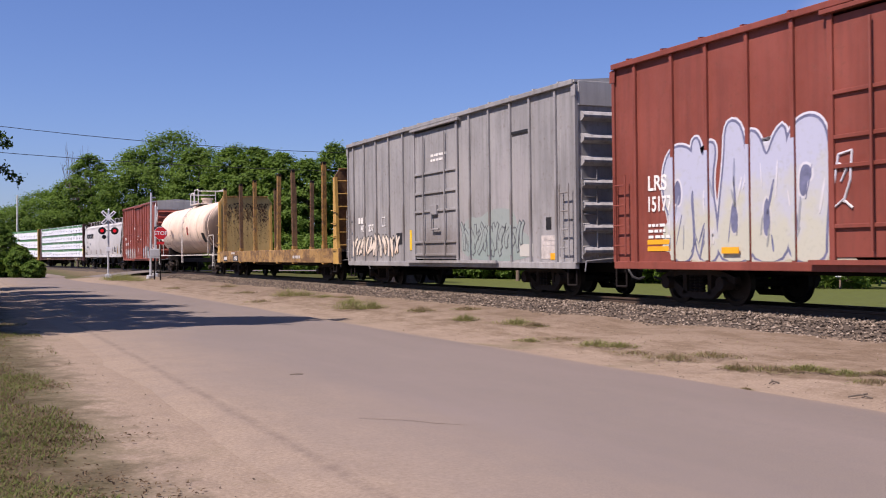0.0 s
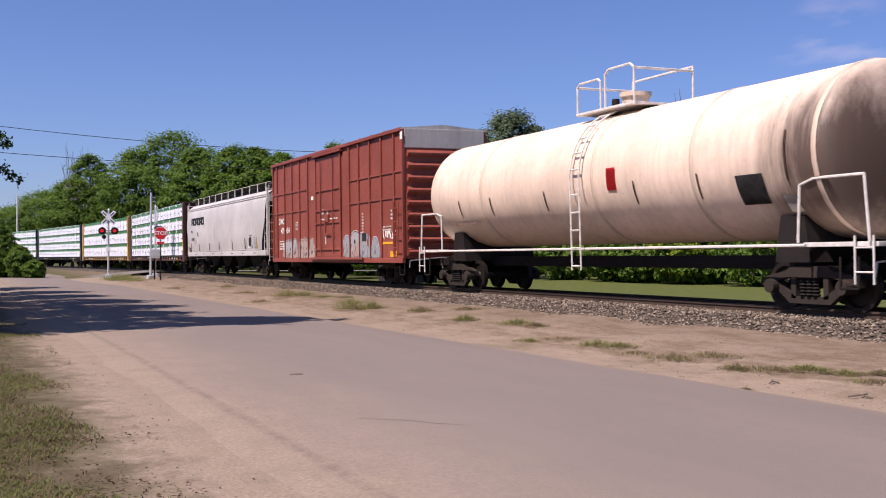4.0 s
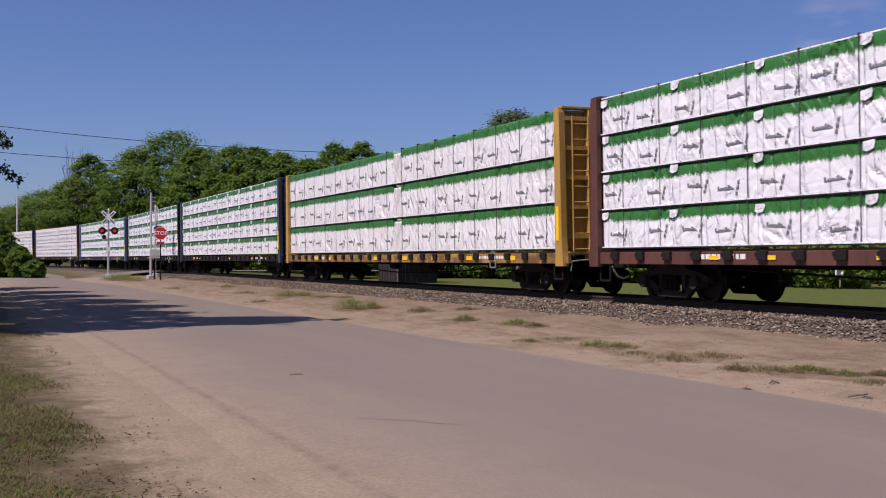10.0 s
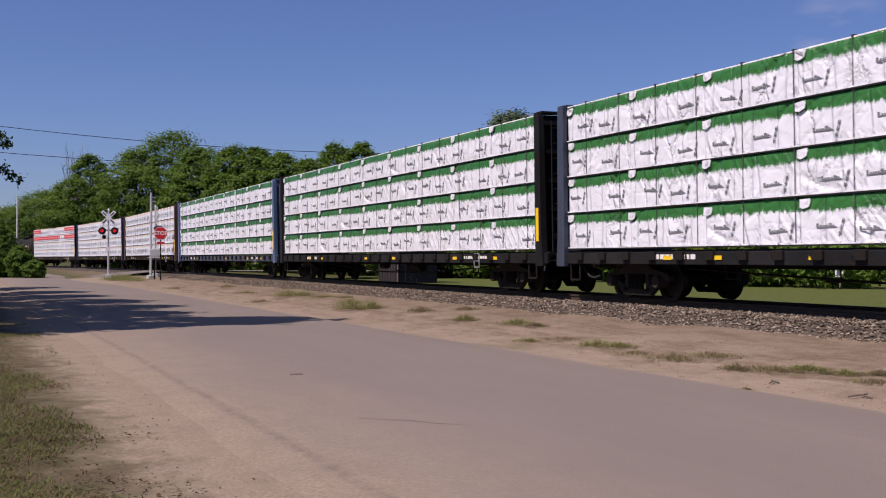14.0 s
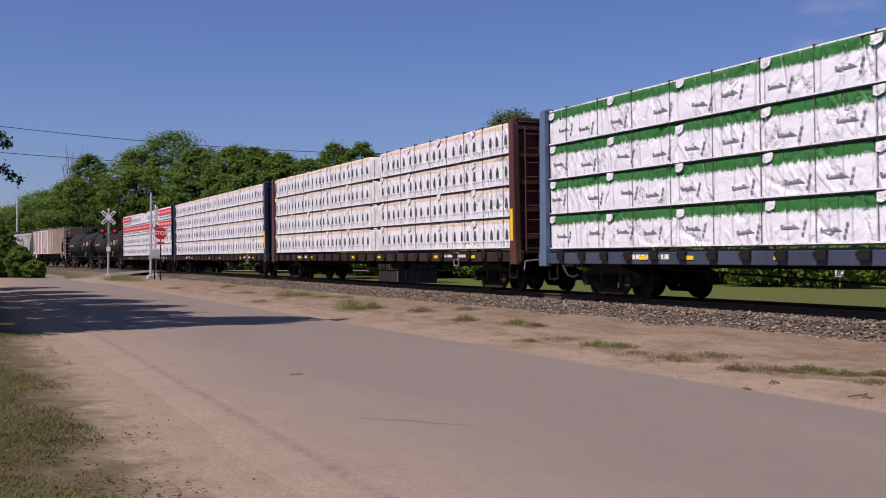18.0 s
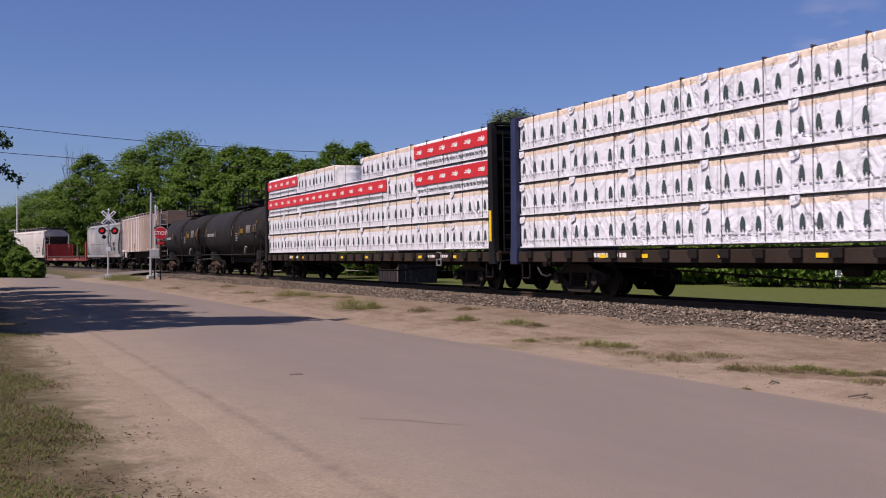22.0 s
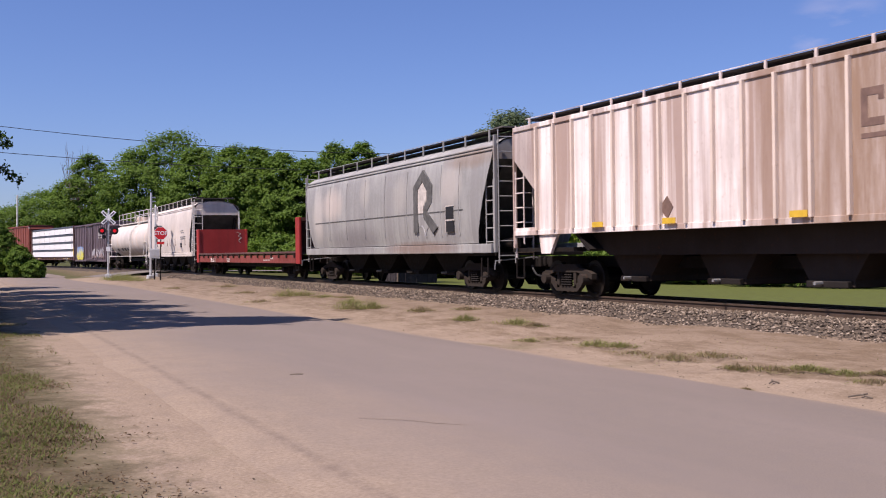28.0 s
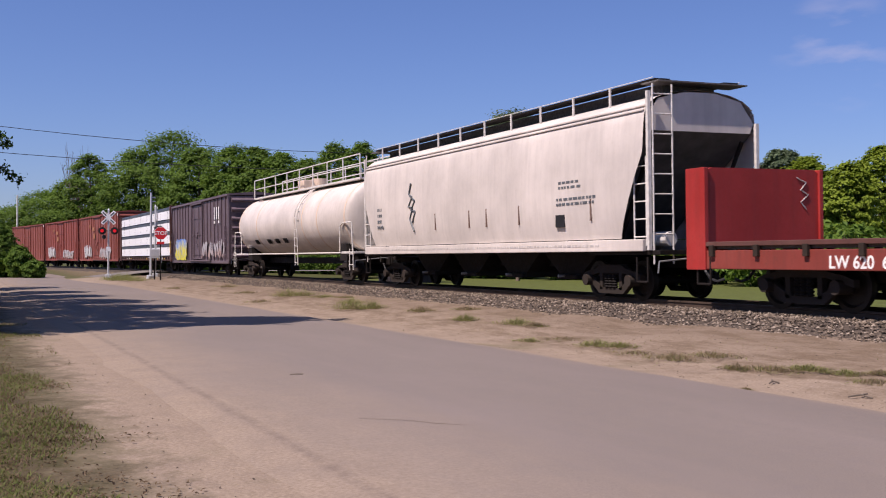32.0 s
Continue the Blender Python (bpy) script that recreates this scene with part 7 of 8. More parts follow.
def ribbed_hopper():
    e = SPAN["csx"]
    car = thing("covered_hopper_car", "stained tan ribbed covered hopper with faded dark letters", "hopper car", "freight cars of the train")
    half, H = (e[0] - e[1]) / 2, 8.75
    gear(car, half, 6.9, 0.95)
    ribs = [-7.49 + k * 0.872 for k in range(18)]
    top = 4.28
    for s in (-1, 1):
        out = [(-H, top), (H, top), (H, 3.5), (7.4, 2.58), (7.4, 1.62), (-7.55, 1.62), (-7.55, 2.58), (-H, 3.5)]
        part("side_sheet", prism(bmesh.new(), out, "y", s * 1.5 - 0.025, s * 1.5 + 0.025), "tan", car)
        part("side_sill", boxes((-H, H, s * 1.5 - 0.05, s * 1.5 + 0.05, 1.52, 1.64), bevel=0.01), "tan", car)
        part("top_chord", boxes((-H, H, s * 1.5 - 0.06, s * 1.5 + 0.05, top - 0.05, top + 0.07), bevel=0.015), "tan", car)
        for x in ribs:
            rep("rib", "tanrib", lambda: boxes((-0.036, 0.036, -0.045, 0.045, 0, top - 1.66), bevel=0.01), "palerib", car, x, s * 1.565, 1.63)
        part("slope_flank", prism(bmesh.new(), [(-5.9, 1.55), (5.9, 1.55), (4.9, 1.0), (-4.9, 1.0)], "y", s * 1.0 - 0.1, s * 1.0 + 0.1), "brownsteel", car)
    part("roof", prism(bmesh.new(), [(-1.5, top), (-0.6, top + 0.14), (0.6, top + 0.14), (1.5, top), (1.5, top - 0.04), (-1.5, top - 0.04)], "x", -H, H), "tan", car)
    for f in (-1, 1):
        part("end_panel", boxes((min(f * (H - 0.05), f * H), max(f * (H - 0.05), f * H), -1.48, 1.48, 3.5, top)), "tan", car)
        part("slope_sheet", prism(bmesh.new(), [(f * (H - 0.04), 3.55), (f * (H - 3.5), 1.1), (f * (H - 3.6), 1.15), (f * (H - 0.12), 3.6)], "y", -1.46, 1.46), "steel", car)
        part("end_platform", boxes((min(f * 6.0, f * (half - 0.5)), max(f * 6.0, f * (half - 0.5)), -1.4, 1.4, 1.1, 1.2)), "steel", car)
        part("end_shelf", boxes((min(f * 7.4, f * (H + 0.1)), max(f * 7.4, f * (H + 0.1)), -1.52, -1.4, 1.6, 1.72), bevel=0.01), "tan", car)
        end_cage(car, f, H + 0.05, 1.2, top, "tan", 1.48)
        part("jack_bracket", prism(bmesh.new(), [(f * 6.6, 1.52), (f * 7.5, 1.52), (f * 7.4, 1.05), (f * 6.95, 1.05)], "y", -1.5, -1.42), "tan", car)
    roof_walk(car, 17.4, top + 0.05, "tan", [-8.4 + k * 1.29 for k in range(14)], 0.98)
    hopper_bins(car, [(-5.6, -2.7), (-2.3, 0.3), (0.5, 3.1), (3.3, 6.0)], 1.5, "brownsteel", 0.85, 0.42)
    bm = bmesh.new()
    for x in (3.2, 4.12, 5.0):
        for d in ((0, 0.14, 0, 0.62), (0.14, 0.48, 0, 0.13), (0.14, 0.48, 0.49, 0.62), (0.36, 0.48, 0.3, 0.49) if x > 4 else (0.36, 0.48, 0.4, 0.49)):
            box(bm, x + d[0], x + d[1], -1.531, -1.52, 3.05 + d[2], 3.05 + d[3])
        box(bm, x, x + 0.6, -1.531, -1.52, 2.86, 2.94)
    part("faded_letters", bm, "brownpatch", car, "faded dark painted blocks")
    part("diamond_mark", prism(bmesh.new(), [(-2.33, 1.98), (-2.05, 2.22), (-1.85, 1.98), (-2.05, 1.74)], "y", -1.535, -1.52), "brownpatch", car)
    for x in (1.83, 4.46, -4.6, -1.9, 7.0):
        part("reflector", boxes((x - 0.22, x + 0.22, -1.615, -1.60, 1.64, 1.76)), "reflector" if x > 3 else "mustard", car)
    bars(car, "square_outline", [(4.5, 2.18, 0.32, 0.03), (4.5, 1.84, 0.32, 0.03), (4.34, 2.0, 0.03, 0.32), (4.66, 2.0, 0.03, 0.32)], "letter", -1.53)
    part("black_panel", boxes((4.38, 4.62, -1.531, -1.52, 1.88, 2.12)), "black", car)
    couple(car, e)


def grey_hopper():
    e = SPAN["rh"]
    car = smooth_hopper("weathered grey covered hopper with a dark arched mark", e, 17.3, "silver", [-7.9 + 1.58 * k for k in range(11)], [(-5.7, -2.9), (-2.7, 0.0), (0.2, 2.9), (3.0, 5.8)], 4.42, flare=3.68)
    arch = [(3.22, 1.75), (3.22, 3.2), (4.0, 3.7), (4.7, 3.2), (4.7, 2.68), (4.3, 2.4), (5.1, 1.88), (4.75, 1.7), (4.02, 2.2), (4.02, 2.5), (4.3, 2.72), (4.3, 3.02), (3.96, 3.34), (3.58, 3.1), (3.58, 1.75)]
    part("arched_mark", prism(bmesh.new(), arch, "y", -1.583, -1.5), "darkpatch", car)
    part("pale_patch", prism(bmesh.new(), [(3.6, 2.35), (4.0, 2.35), (4.0, 2.55), (4.27, 2.75), (4.27, 3.0), (3.96, 3.3), (3.6, 3.08)], "y", -1.58, -1.5), "palepatch", car)
    part("black_panel", boxes((5.72, 6.25, -1.582, -1.5, 2.12, 2.45)), "black", car)
    part("black_panel", boxes((5.74, 6.27, -1.578, -1.5, 1.72, 2.02)), "black", car)
    bars(car, "square_outline", [(6.0, 2.07, 0.62, 0.04), (6.0, 2.49, 0.62, 0.03), (5.69, 2.1, 0.03, 0.8)], "palepatch", -1.581)
    part("seam_strip", boxes((-7.2, 6.9, -1.578, -1.5, 2.33, 2.36)), "darkpatch", car)
    for k, x in enumerate((-5.4, -3.4, -1.4, 0.6, 2.6, 5.3, 6.6)):
        # welded vertical seams, each a chain of short plates that follow the bulging side
        for (ya, za), (yb, zb) in (((1.53, 1.62), (1.567, 2.3)), ((1.567, 2.3), (1.567, 2.9)), ((1.567, 2.9), (1.535, 3.4)), ((1.535, 3.4), (1.50, 3.75))):
            part("panel_seam", prism(bmesh.new(), [(-ya - 0.012, za), (-yb - 0.012, zb), (-yb + 0.03, zb), (-ya + 0.03, za)], "x", x - 0.02, x + 0.02), "silver", car)
    for cx, r in ((3.75, 0.33), (4.45, 0.3)):
        ring = rods([[(cx + r * math.cos(a), -1.545, 1.62 + r * math.sin(a)) for a in np.linspace(0.0, 3.14, 12)]], 0.016, 5)
        part("sprayed_loop", ring, "faintink", car)
    couple(car, e)


def red_flat():
    e = SPAN["rflat"]
    car = thing("bulkhead_flatcar", "empty oxide red flatcar with low plated bulkheads", "flatcar", "freight cars of the train")
    gear(car, (e[0] - e[1]) / 2, 8.2, 0.95)
    part("deck", boxes((-10.8, 10.8, -1.42, 1.42, 1.1, 1.22)), "wood", car)
    for s in (-1, 1):
        part("side_sill", boxes((-10.9, 10.9, s * 1.43 - 0.05, s * 1.43 + 0.05, 0.72, 1.08), bevel=0.015), "dullred", car)
        part("top_rail", boxes((-10.4, 10.4, s * 1.46 - 0.05, s * 1.46 + 0.05, 1.16, 1.25), bevel=0.012), "brown", car)
        for k in range(17):
            rep("stake_pocket", "pocket", lambda: boxes((-0.06, 0.06, -0.05, 0.05, 0, 0.22), bevel=0.012), "brownsteel", car, -10.2 + k * 1.275, s * 1.5, 0.96)
    part("underframe", boxes((-7, 7, -0.6, 0.6, 0.5, 1.0), bevel=0.03), "steel", car)
    for f in (-1, 1):
        # front bulkhead in brown, not red: its outer face's shade painted in
        bh = part("bulkhead", prism(bmesh.new(), [(-1.5, 1.2), (1.5, 1.2), (1.5, 2.5), (1.44, 2.64), (1.3, 2.72), (-1.3, 2.72), (-1.44, 2.66), (-1.5, 2.6)], "x", min(f * 10.45, f * 10.55), max(f * 10.45, f * 10.55)), "vivid" if f < 0 else "brown", car)
        for s in (-1, 1):
            part("end_post", boxes((min(f * 10.4, f * 11.0), max(f * 10.4, f * 11.0), s * 1.47 - 0.05, s * 1.47 + 0.05, 0.7, 2.72), bevel=0.015), "vivid", bh)
        # front rakers and rails carry the same painted shade
        for y in (-0.9, -0.3, 0.3, 0.9):
            part("raker", boxes((min(f * 10.55, f * 10.85), max(f * 10.55, f * 10.85), y - 0.06, y + 0.06, 0.95, 2.68)), "vivid" if f < 0 else "brown", bh)
        for z in (1.4, 2.0, 2.6):
            part("cross_rail", boxes((min(f * 10.55, f * 10.8), max(f * 10.55, f * 10.8), -1.42, 1.42, z - 0.05, z + 0.05)), "vivid" if f < 0 else "brown", bh)
    writing("car_mark", "LW 620  6", 0.3, "letter", car, -6.5, -1.484, 0.76)
    print_lines(car, -2.6, 0.92, 0.8, 2, 0.12, -1.484, seed=71)
    print_lines(car, 5.4, 0.86, 1.2, 1, 0.1, -1.484, "palepatch", seed=72)
    part("pale_patch", boxes((6.1, 6.6, -1.486, -1.47, 0.9, 1.0)), "palepatch", car)
    part("chalk_scrawl", rods([[(-10.44, 0.85, 2.55), (-10.44, 1.1, 2.45), (-10.44, 0.95, 2.3), (-10.44, 1.15, 2.2), (-10.44, 0.95, 2.05), (-10.44, 1.1, 1.9)]], 0.011), "palepatch", car)
    couple(car, e)


def white_hopper():
    e = SPAN["wh"]
    car = smooth_hopper("cream-white covered hopper with small graffiti marks", e, 17.3, "creamwhite", [-7.7 + 1.62 * k for k in range(10)], [(-5.7, -2.9), (-2.7, 0.0), (0.2, 2.9), (3.0, 5.8)], 4.6)
    pts = [(-4.2, 3.35), (-4.35, 3.0), (-4.1, 2.9), (-4.4, 2.6), (-4.05, 2.55), (-4.3, 2.2), (-3.95, 1.8)]
    part("painted_mark", rods([[(x, -1.575, z) for x, z in pts], [(x + 0.22, -1.575, z - 0.12) for x, z in pts[1:-1]]], 0.03), "ink", car)
    for x in (-2.3, 0.1, 1.2, 3.1, 6.6):
        part("drip_mark", boxes((x - 0.025, x + 0.025, -1.575, -1.54, 1.8, 2.3)), "brownpatch", car)
    print_lines(car, 5.6, 2.75, 0.9, 2, 0.12, -1.572, "ink", seed=81)
    print_lines(car, 5.9, 2.35, 1.7, 2, 0.12, -1.572, "ink", seed=82)
    part("black_panel", boxes((5.0, 5.4, -1.572, -1.53, 1.68, 1.98)), "black", car)
    print_lines(car, -7.0, 2.6, 0.5, 4, 0.2, -1.57, "ink", seed=83)
    print_lines(car, 0.0, 1.22, 14, 1, 0.1, -1.535, "palepatch", seed=84)
    couple(car, e)


def cream_tank_far():
    e = SPAN["tkB"]
    car = tank_car("dirty white tank car with a railed walkway along its top", e, 1.46, 2.55, 17.8, "cream", "railing", False, True, 2.2, shell="creamwhite")
    for x in (-5.5, -3.2, -1.8, -0.4):
        plate(car, x, 1.75, 0.7, 0.22, 1.46, 2.55, "darkpatch", "smudge")
    couple(car, e)


def last_boxes():
    e = SPAN["pbox"]
    car = boxcar("dusty plum boxcar with yellow and blue graffiti", e, 16.9, 0.8, 4.5, "purple", [-7.6 + k * 0.95 for k in range(17) if not -1.6 < -7.6 + k * 0.95 < 1.6], (-1.5, 1.5), (), "purple", 0.08, 7, (1.2, 2.4, 3.4))
    bars(car, "white_letters", [(5.1, 3.5, 0.18, 0.7), (5.7, 3.5, 0.18, 0.7), (6.2, 3.5, 0.18, 0.7), (5.1, 3.0, 0.3, 0.15), (6.2, 3.0, 0.3, 0.15)], "letter", -1.58)
    graffiti(car, -6.9, -3.2, 0.85, 2.2, 2, -1.59, "tag_yellow", "tag_blue", "tag_yellow", 91)
    graffiti(car, 1.8, 7.4, 0.85, 2.1, 5, -1.59, "tag_grey", "purple", None, 92)
    couple(car, e)
    e = SPAN["sil"]
    couple(centerbeam("brown lumber car with dark-striped white bundles", e, "brown", [even(8, "s") for _ in range(4)], 4, straps=2.9), e)
    for key, mat, L, door, txt in (("rb1", "red", 20.4, (-1.9, 1.9), True), ("rb2", "red2", 17.9, (-1.6, 1.6), True), ("rb3", "red", 17.9, (-1.6, 1.6), False)):
        e = SPAN[key]
        H = L / 2
        n = int(L / 1.25)
        ribs = [-H + 0.7 + k * (L - 1.4) / (n - 1) for k in range(n)]
        ribs = [x for x in ribs if not door[0] - 0.3 < x < door[1] + 0.3]
        car = boxcar("oxide red boxcar with pale graffiti along its foot", e, L, 0.85, 5.25, mat, ribs, door, (), "red2", 0.1, 8, (1.3, 2.6, 3.8))
        if txt:
            bars(car, "white_letters", [(-1.6, 3.9, 1.2, 0.35), (-1.2, 3.2, 0.9, 0.5), (-3.4, 4.2, 0.7, 0.3)], "orangefade", -1.62)
            graffiti(car, -6.8, -3.0, 0.9, 2.4, 4, -1.6, "tag_pale", "tag_grey", None, 95)
            graffiti(car, 1.6, 7.0, 0.9, 2.0, 5, -1.6, "tag_grey", "tag_pale", None, 96)
        couple(car, e)


red_graffiti_box()
grey_box()
stake_flat()
cream_tank()
stringer_box()
white_hopper_with_name()
lumber_cars()
black_tanks()
ribbed_hopper()
grey_hopper()
red_flat()
white_hopper()
cream_tank_far()
last_boxes()


# ---- crossing, signs, poles and wires ----
def crossing_signal(x, y, z, face):
    """A mast with a crossbuck and a pair of red lamps, turned by face degrees."""
    ob = thing("crossing_signal", "galvanised crossing mast with white crossbuck and two red lamps", "signal", "crossing signals")
    part("mast", rod(bmesh.new(), (0, 0, 0), (0, 0, 4.75), 0.065, n=14), "galv", ob)
    part("mast_base", boxes((-0.2, 0.2, -0.2, 0.2, -0.2, 0.25), bevel=0.04), "galv", ob)
    part("finial", rod(bmesh.new(), (0, 0, 4.75), (0, 0, 4.85), 0.08, 0.02, n=12), "galv", ob)
    for a in (45, -45):
        bl = part("crossbuck_blade", boxes((-0.62, 0.62, -0.012, 0.012, -0.115, 0.115), bevel=0.008), "signwhite", ob, "white crossbuck blade with dark lettering bars")
        placed(bl, 0, -0.1 - (0.03 if a > 0 else 0), 4.2, 0, a, 0)
        bars(bl, "lettering_bar", [(-0.36, 0, 0.34, 0.09), (0.36, 0, 0.34, 0.09)], "ink", -0.016)
    arm = part("lamp_arm", rods([[(-0.42, -0.02, 3.28), (0.42, -0.02, 3.28)]], 0.035), "black", ob)
    for s in (-1, 1):
        lamp = part("lamp_housing", rod(bmesh.new(), (s * 0.42, -0.16, 3.28), (s * 0.42, 0.06, 3.28), 0.13, 0.1, n=18), "black", ob)
        part("lamp_disc", rod(bmesh.new(), (s * 0.42, -0.12, 3.28), (s * 0.42, -0.09, 3.28), 0.26, n=26), "black", lamp)
        part("lens", rod(bmesh.new(), (s * 0.42, -0.21, 3.28), (s * 0.42, -0.16, 3.28), 0.09, 0.115, n=20), "lampred", lamp, "glowing red lens")
        bm = bmesh.new()
        for k in range(10):
            a0, a1 = math.pi * k / 10, math.pi * (k + 1) / 10
            v = [bm.verts.new((s * 0.42 + 0.17 * math.cos(a), yy, 3.28 + 0.17 * math.sin(a))) for a, yy in ((a0, -0.16), (a1, -0.16), (a1, -0.42), (a0, -0.42))]
            bm.faces.new(v)
        bmesh.ops.solidify(bm, geom=bm.faces[:], thickness=0.008)
        part("lamp_hood", bm, "black", lamp)
    part("bell", rod(bmesh.new(), (-0.3, 0, 2.85), (-0.3, -0.12, 2.85), 0.15, 0.12, n=16), "black", ob)
    part("bell_bracket", boxes((-0.3, 0.0, -0.03, 0.03, 2.82, 2.88)), "galv", ob)
    part("notice_plate", boxes((-0.14, 0.14, -0.085, -0.07, 1.85, 2.15)), "signwhite", ob)
    placed(ob, x, y, z, 0, 0, face)
    return ob


crossing_signal(-78.4, 9.5, land(-78.4, 9.5), 80)
crossing_signal(-74.6, 12.1, land(-74.6, 12.1), 168)

stop = thing("stop_sign", "red octagonal stop sign on a dark steel post", "sign")
part("post", boxes((-0.035, 0.035, -0.03, 0.03, -0.2, 3.1)), "steel", stop)
oct_pts = [(0.415 * math.cos(radians(22.5 + 45 * k)), 2.88 + 0.415 * math.sin(radians(22.5 + 45 * k))) for k in range(8)]
part("sign_rim", prism(bmesh.new(), oct_pts, "y", -0.045, -0.035), "signwhite", stop)
face = part("sign_face", prism(bmesh.new(), [(a * 0.94, 2.88 + (b - 2.88) * 0.94) for a, b in oct_pts], "y", -0.05, -0.04), "signred", stop)
writing("sign_lettering", "STOP", 0.33, "signwhite", stop, 0, -0.053, 2.77)
part("small_plate", boxes((-0.22, 0.22, -0.045, -0.035, 2.2, 2.36)), "signred", stop)
placed(stop, -67.1, 11.2, land(-67.1, 11.2), 0, 0, 80)

pole = thing("utility_pole", "slim pale grey pole beside the crossing", "pole")
part("shaft", rod(bmesh.new(), (0, 0, -0.3), (0, 0, 5.55), 0.085, 0.065, n=12), "galv", pole)
part("pole_foot", boxes((-0.22, 0.22, -0.22, 0.22, -0.3, 0.22), bevel=0.05), "galv", pole)
for z in (4.95, 5.2):
    part("bracket", boxes((-0.3, 0.06, -0.03, 0.03, z, z + 0.06)), "galv", pole)
placed(pole, -71.1, 11.25, land(-71.1, 11.25), 0, 0, -80)
case = thing("relay_case", "small grey metal relay cabinet on a stand", "cabinet")
part("cabinet_body", boxes((-0.3, 0.3, -0.2, 0.2, 1.42, 1.95), bevel=0.03), "galv", case)
part("cabinet_door", boxes((-0.27, 0.27, -0.22, -0.2, 1.46, 1.91), bevel=0.01), "galv", case)
part("shelf", boxes((-0.42, 0.32, -0.24, 0.24, 1.36, 1.42)), "galv", case)
part("stand_leg", boxes((-0.05, 0.05, -0.05, 0.05, -0.15, 1.38)), "steel", case)
placed(case, -69.6, 11.25, land(-69.6, 11.25), 0, 0, 80)


def power_pole(x, y, h, r, mat, arms, label):
    ob = thing("power_pole", label, "pole", "roadside power line")
    part("shaft", rod(bmesh.new(), (0, 0, -0.5), (0, 0, h), r, r * 0.65, n=12), mat, ob)
    for z in arms:
        part("insulator", rod(bmesh.new(), (0.1, 0, z - 0.12), (0.1, 0, z + 0.06), 0.06, 0.045, n=10), "signwhite", ob)
    placed(ob, x, y, land(x, y))
    return ob


power_pole(-63.2, 42.2, 11.1, 0.15, "birch", (9.35, 7.85), "tall pale weathered power pole at the wood's edge")
power_pole(-68.8, 36.8, 8.1, 0.15, "pole", (), "plain brown wooden pole at the meadow's edge")
power_pole(-60.0, -2.6, 9.4, 0.16, "pole", (8.7, 7.2), "brown wooden power pole on the verge")
power_pole(-189.8, 8.6, 12.0, 0.2, "birch", (), "distant pale pole above the bushes")


def wire(a, b, sag, name="power_line", r=0.016):
    cu = bpy.data.curves.new(name, "CURVE")
    cu.dimensions, cu.bevel_depth = "3D", r
    sp = cu.splines.new("POLY")
    sp.points.add(40)
    a, b = Vector(a), Vector(b)
    for k, p in enumerate(sp.points):
        u = k / 40
        q = a.lerp(b, u) - Vector((0, 0, 4 * sag * u * (1 - u)))
        p.co = (*q, 1)
    tmp = bpy.data.objects.new(name, cu)
    scene.collection.objects.link(tmp)
    me = bpy.data.meshes.new_from_object(tmp.evaluated_get(bpy.context.evaluated_depsgraph_get()))
    bpy.data.objects.remove(tmp)
    me.materials.clear()
    me.materials.append(M["black"])
    tagged(part(name, me, "black"), "thin black overhead power line between poles", "power line", "roadside power line")


wire((-59.9, -2.6, 8.7), (-63.1, 42.2, 9.4), 1.15)
wire((-59.9, -2.6, 7.2), (-63.1, 42.2, 7.88), 0.75)
wire((-63.1, 42.2, 9.4), (-72, 96, 10.5), 1.1)
wire((-63.1, 42.2, 7.88), (-72, 96, 8.8), 0.8)

hut = thing("meter_box", "small white meter box on a post in the meadow", "meter box")
part("box_body", boxes((-0.24, 0.24, -0.15, 0.15, 0.62, 1.0), bevel=0.03), "signwhite", hut)
part("post", boxes((-0.05, 0.05, -0.05, 0.05, -0.2, 0.62)), "pole", hut)
placed(hut, -44.3, 43.4, land(-44.3, 43.4), 0, 0, 20)


shed = thing("shed", "low dark flat-roofed shed at the meadow's edge", "shed")
walls = part("wall", boxes((-1.3, 1.3, -1.5, 1.5, -0.2, 2.75), bevel=0.02), "shedwall", shed)
part("corner_board", boxes((1.26, 1.34, -1.54, -1.46, -0.1, 2.75)), "pole", walls)
for k in range(7):
    part("batten", boxes((1.3, 1.325, -1.35 + k * 0.42, -1.31 + k * 0.42, 0.0, 2.7)), "shedwall", walls)
    part("batten", boxes((-1.15 + k * 0.36, -1.11 + k * 0.36, -1.525, -1.5, 0.0, 2.7)), "shedwall", walls)
part("roof", boxes((-1.5, 1.55, -1.75, 1.75, 2.75, 2.92), bevel=0.03), "hatch", shed)
placed(shed, -66.6, 27.3, land(-66.6, 27.3), 0, 0, 8)


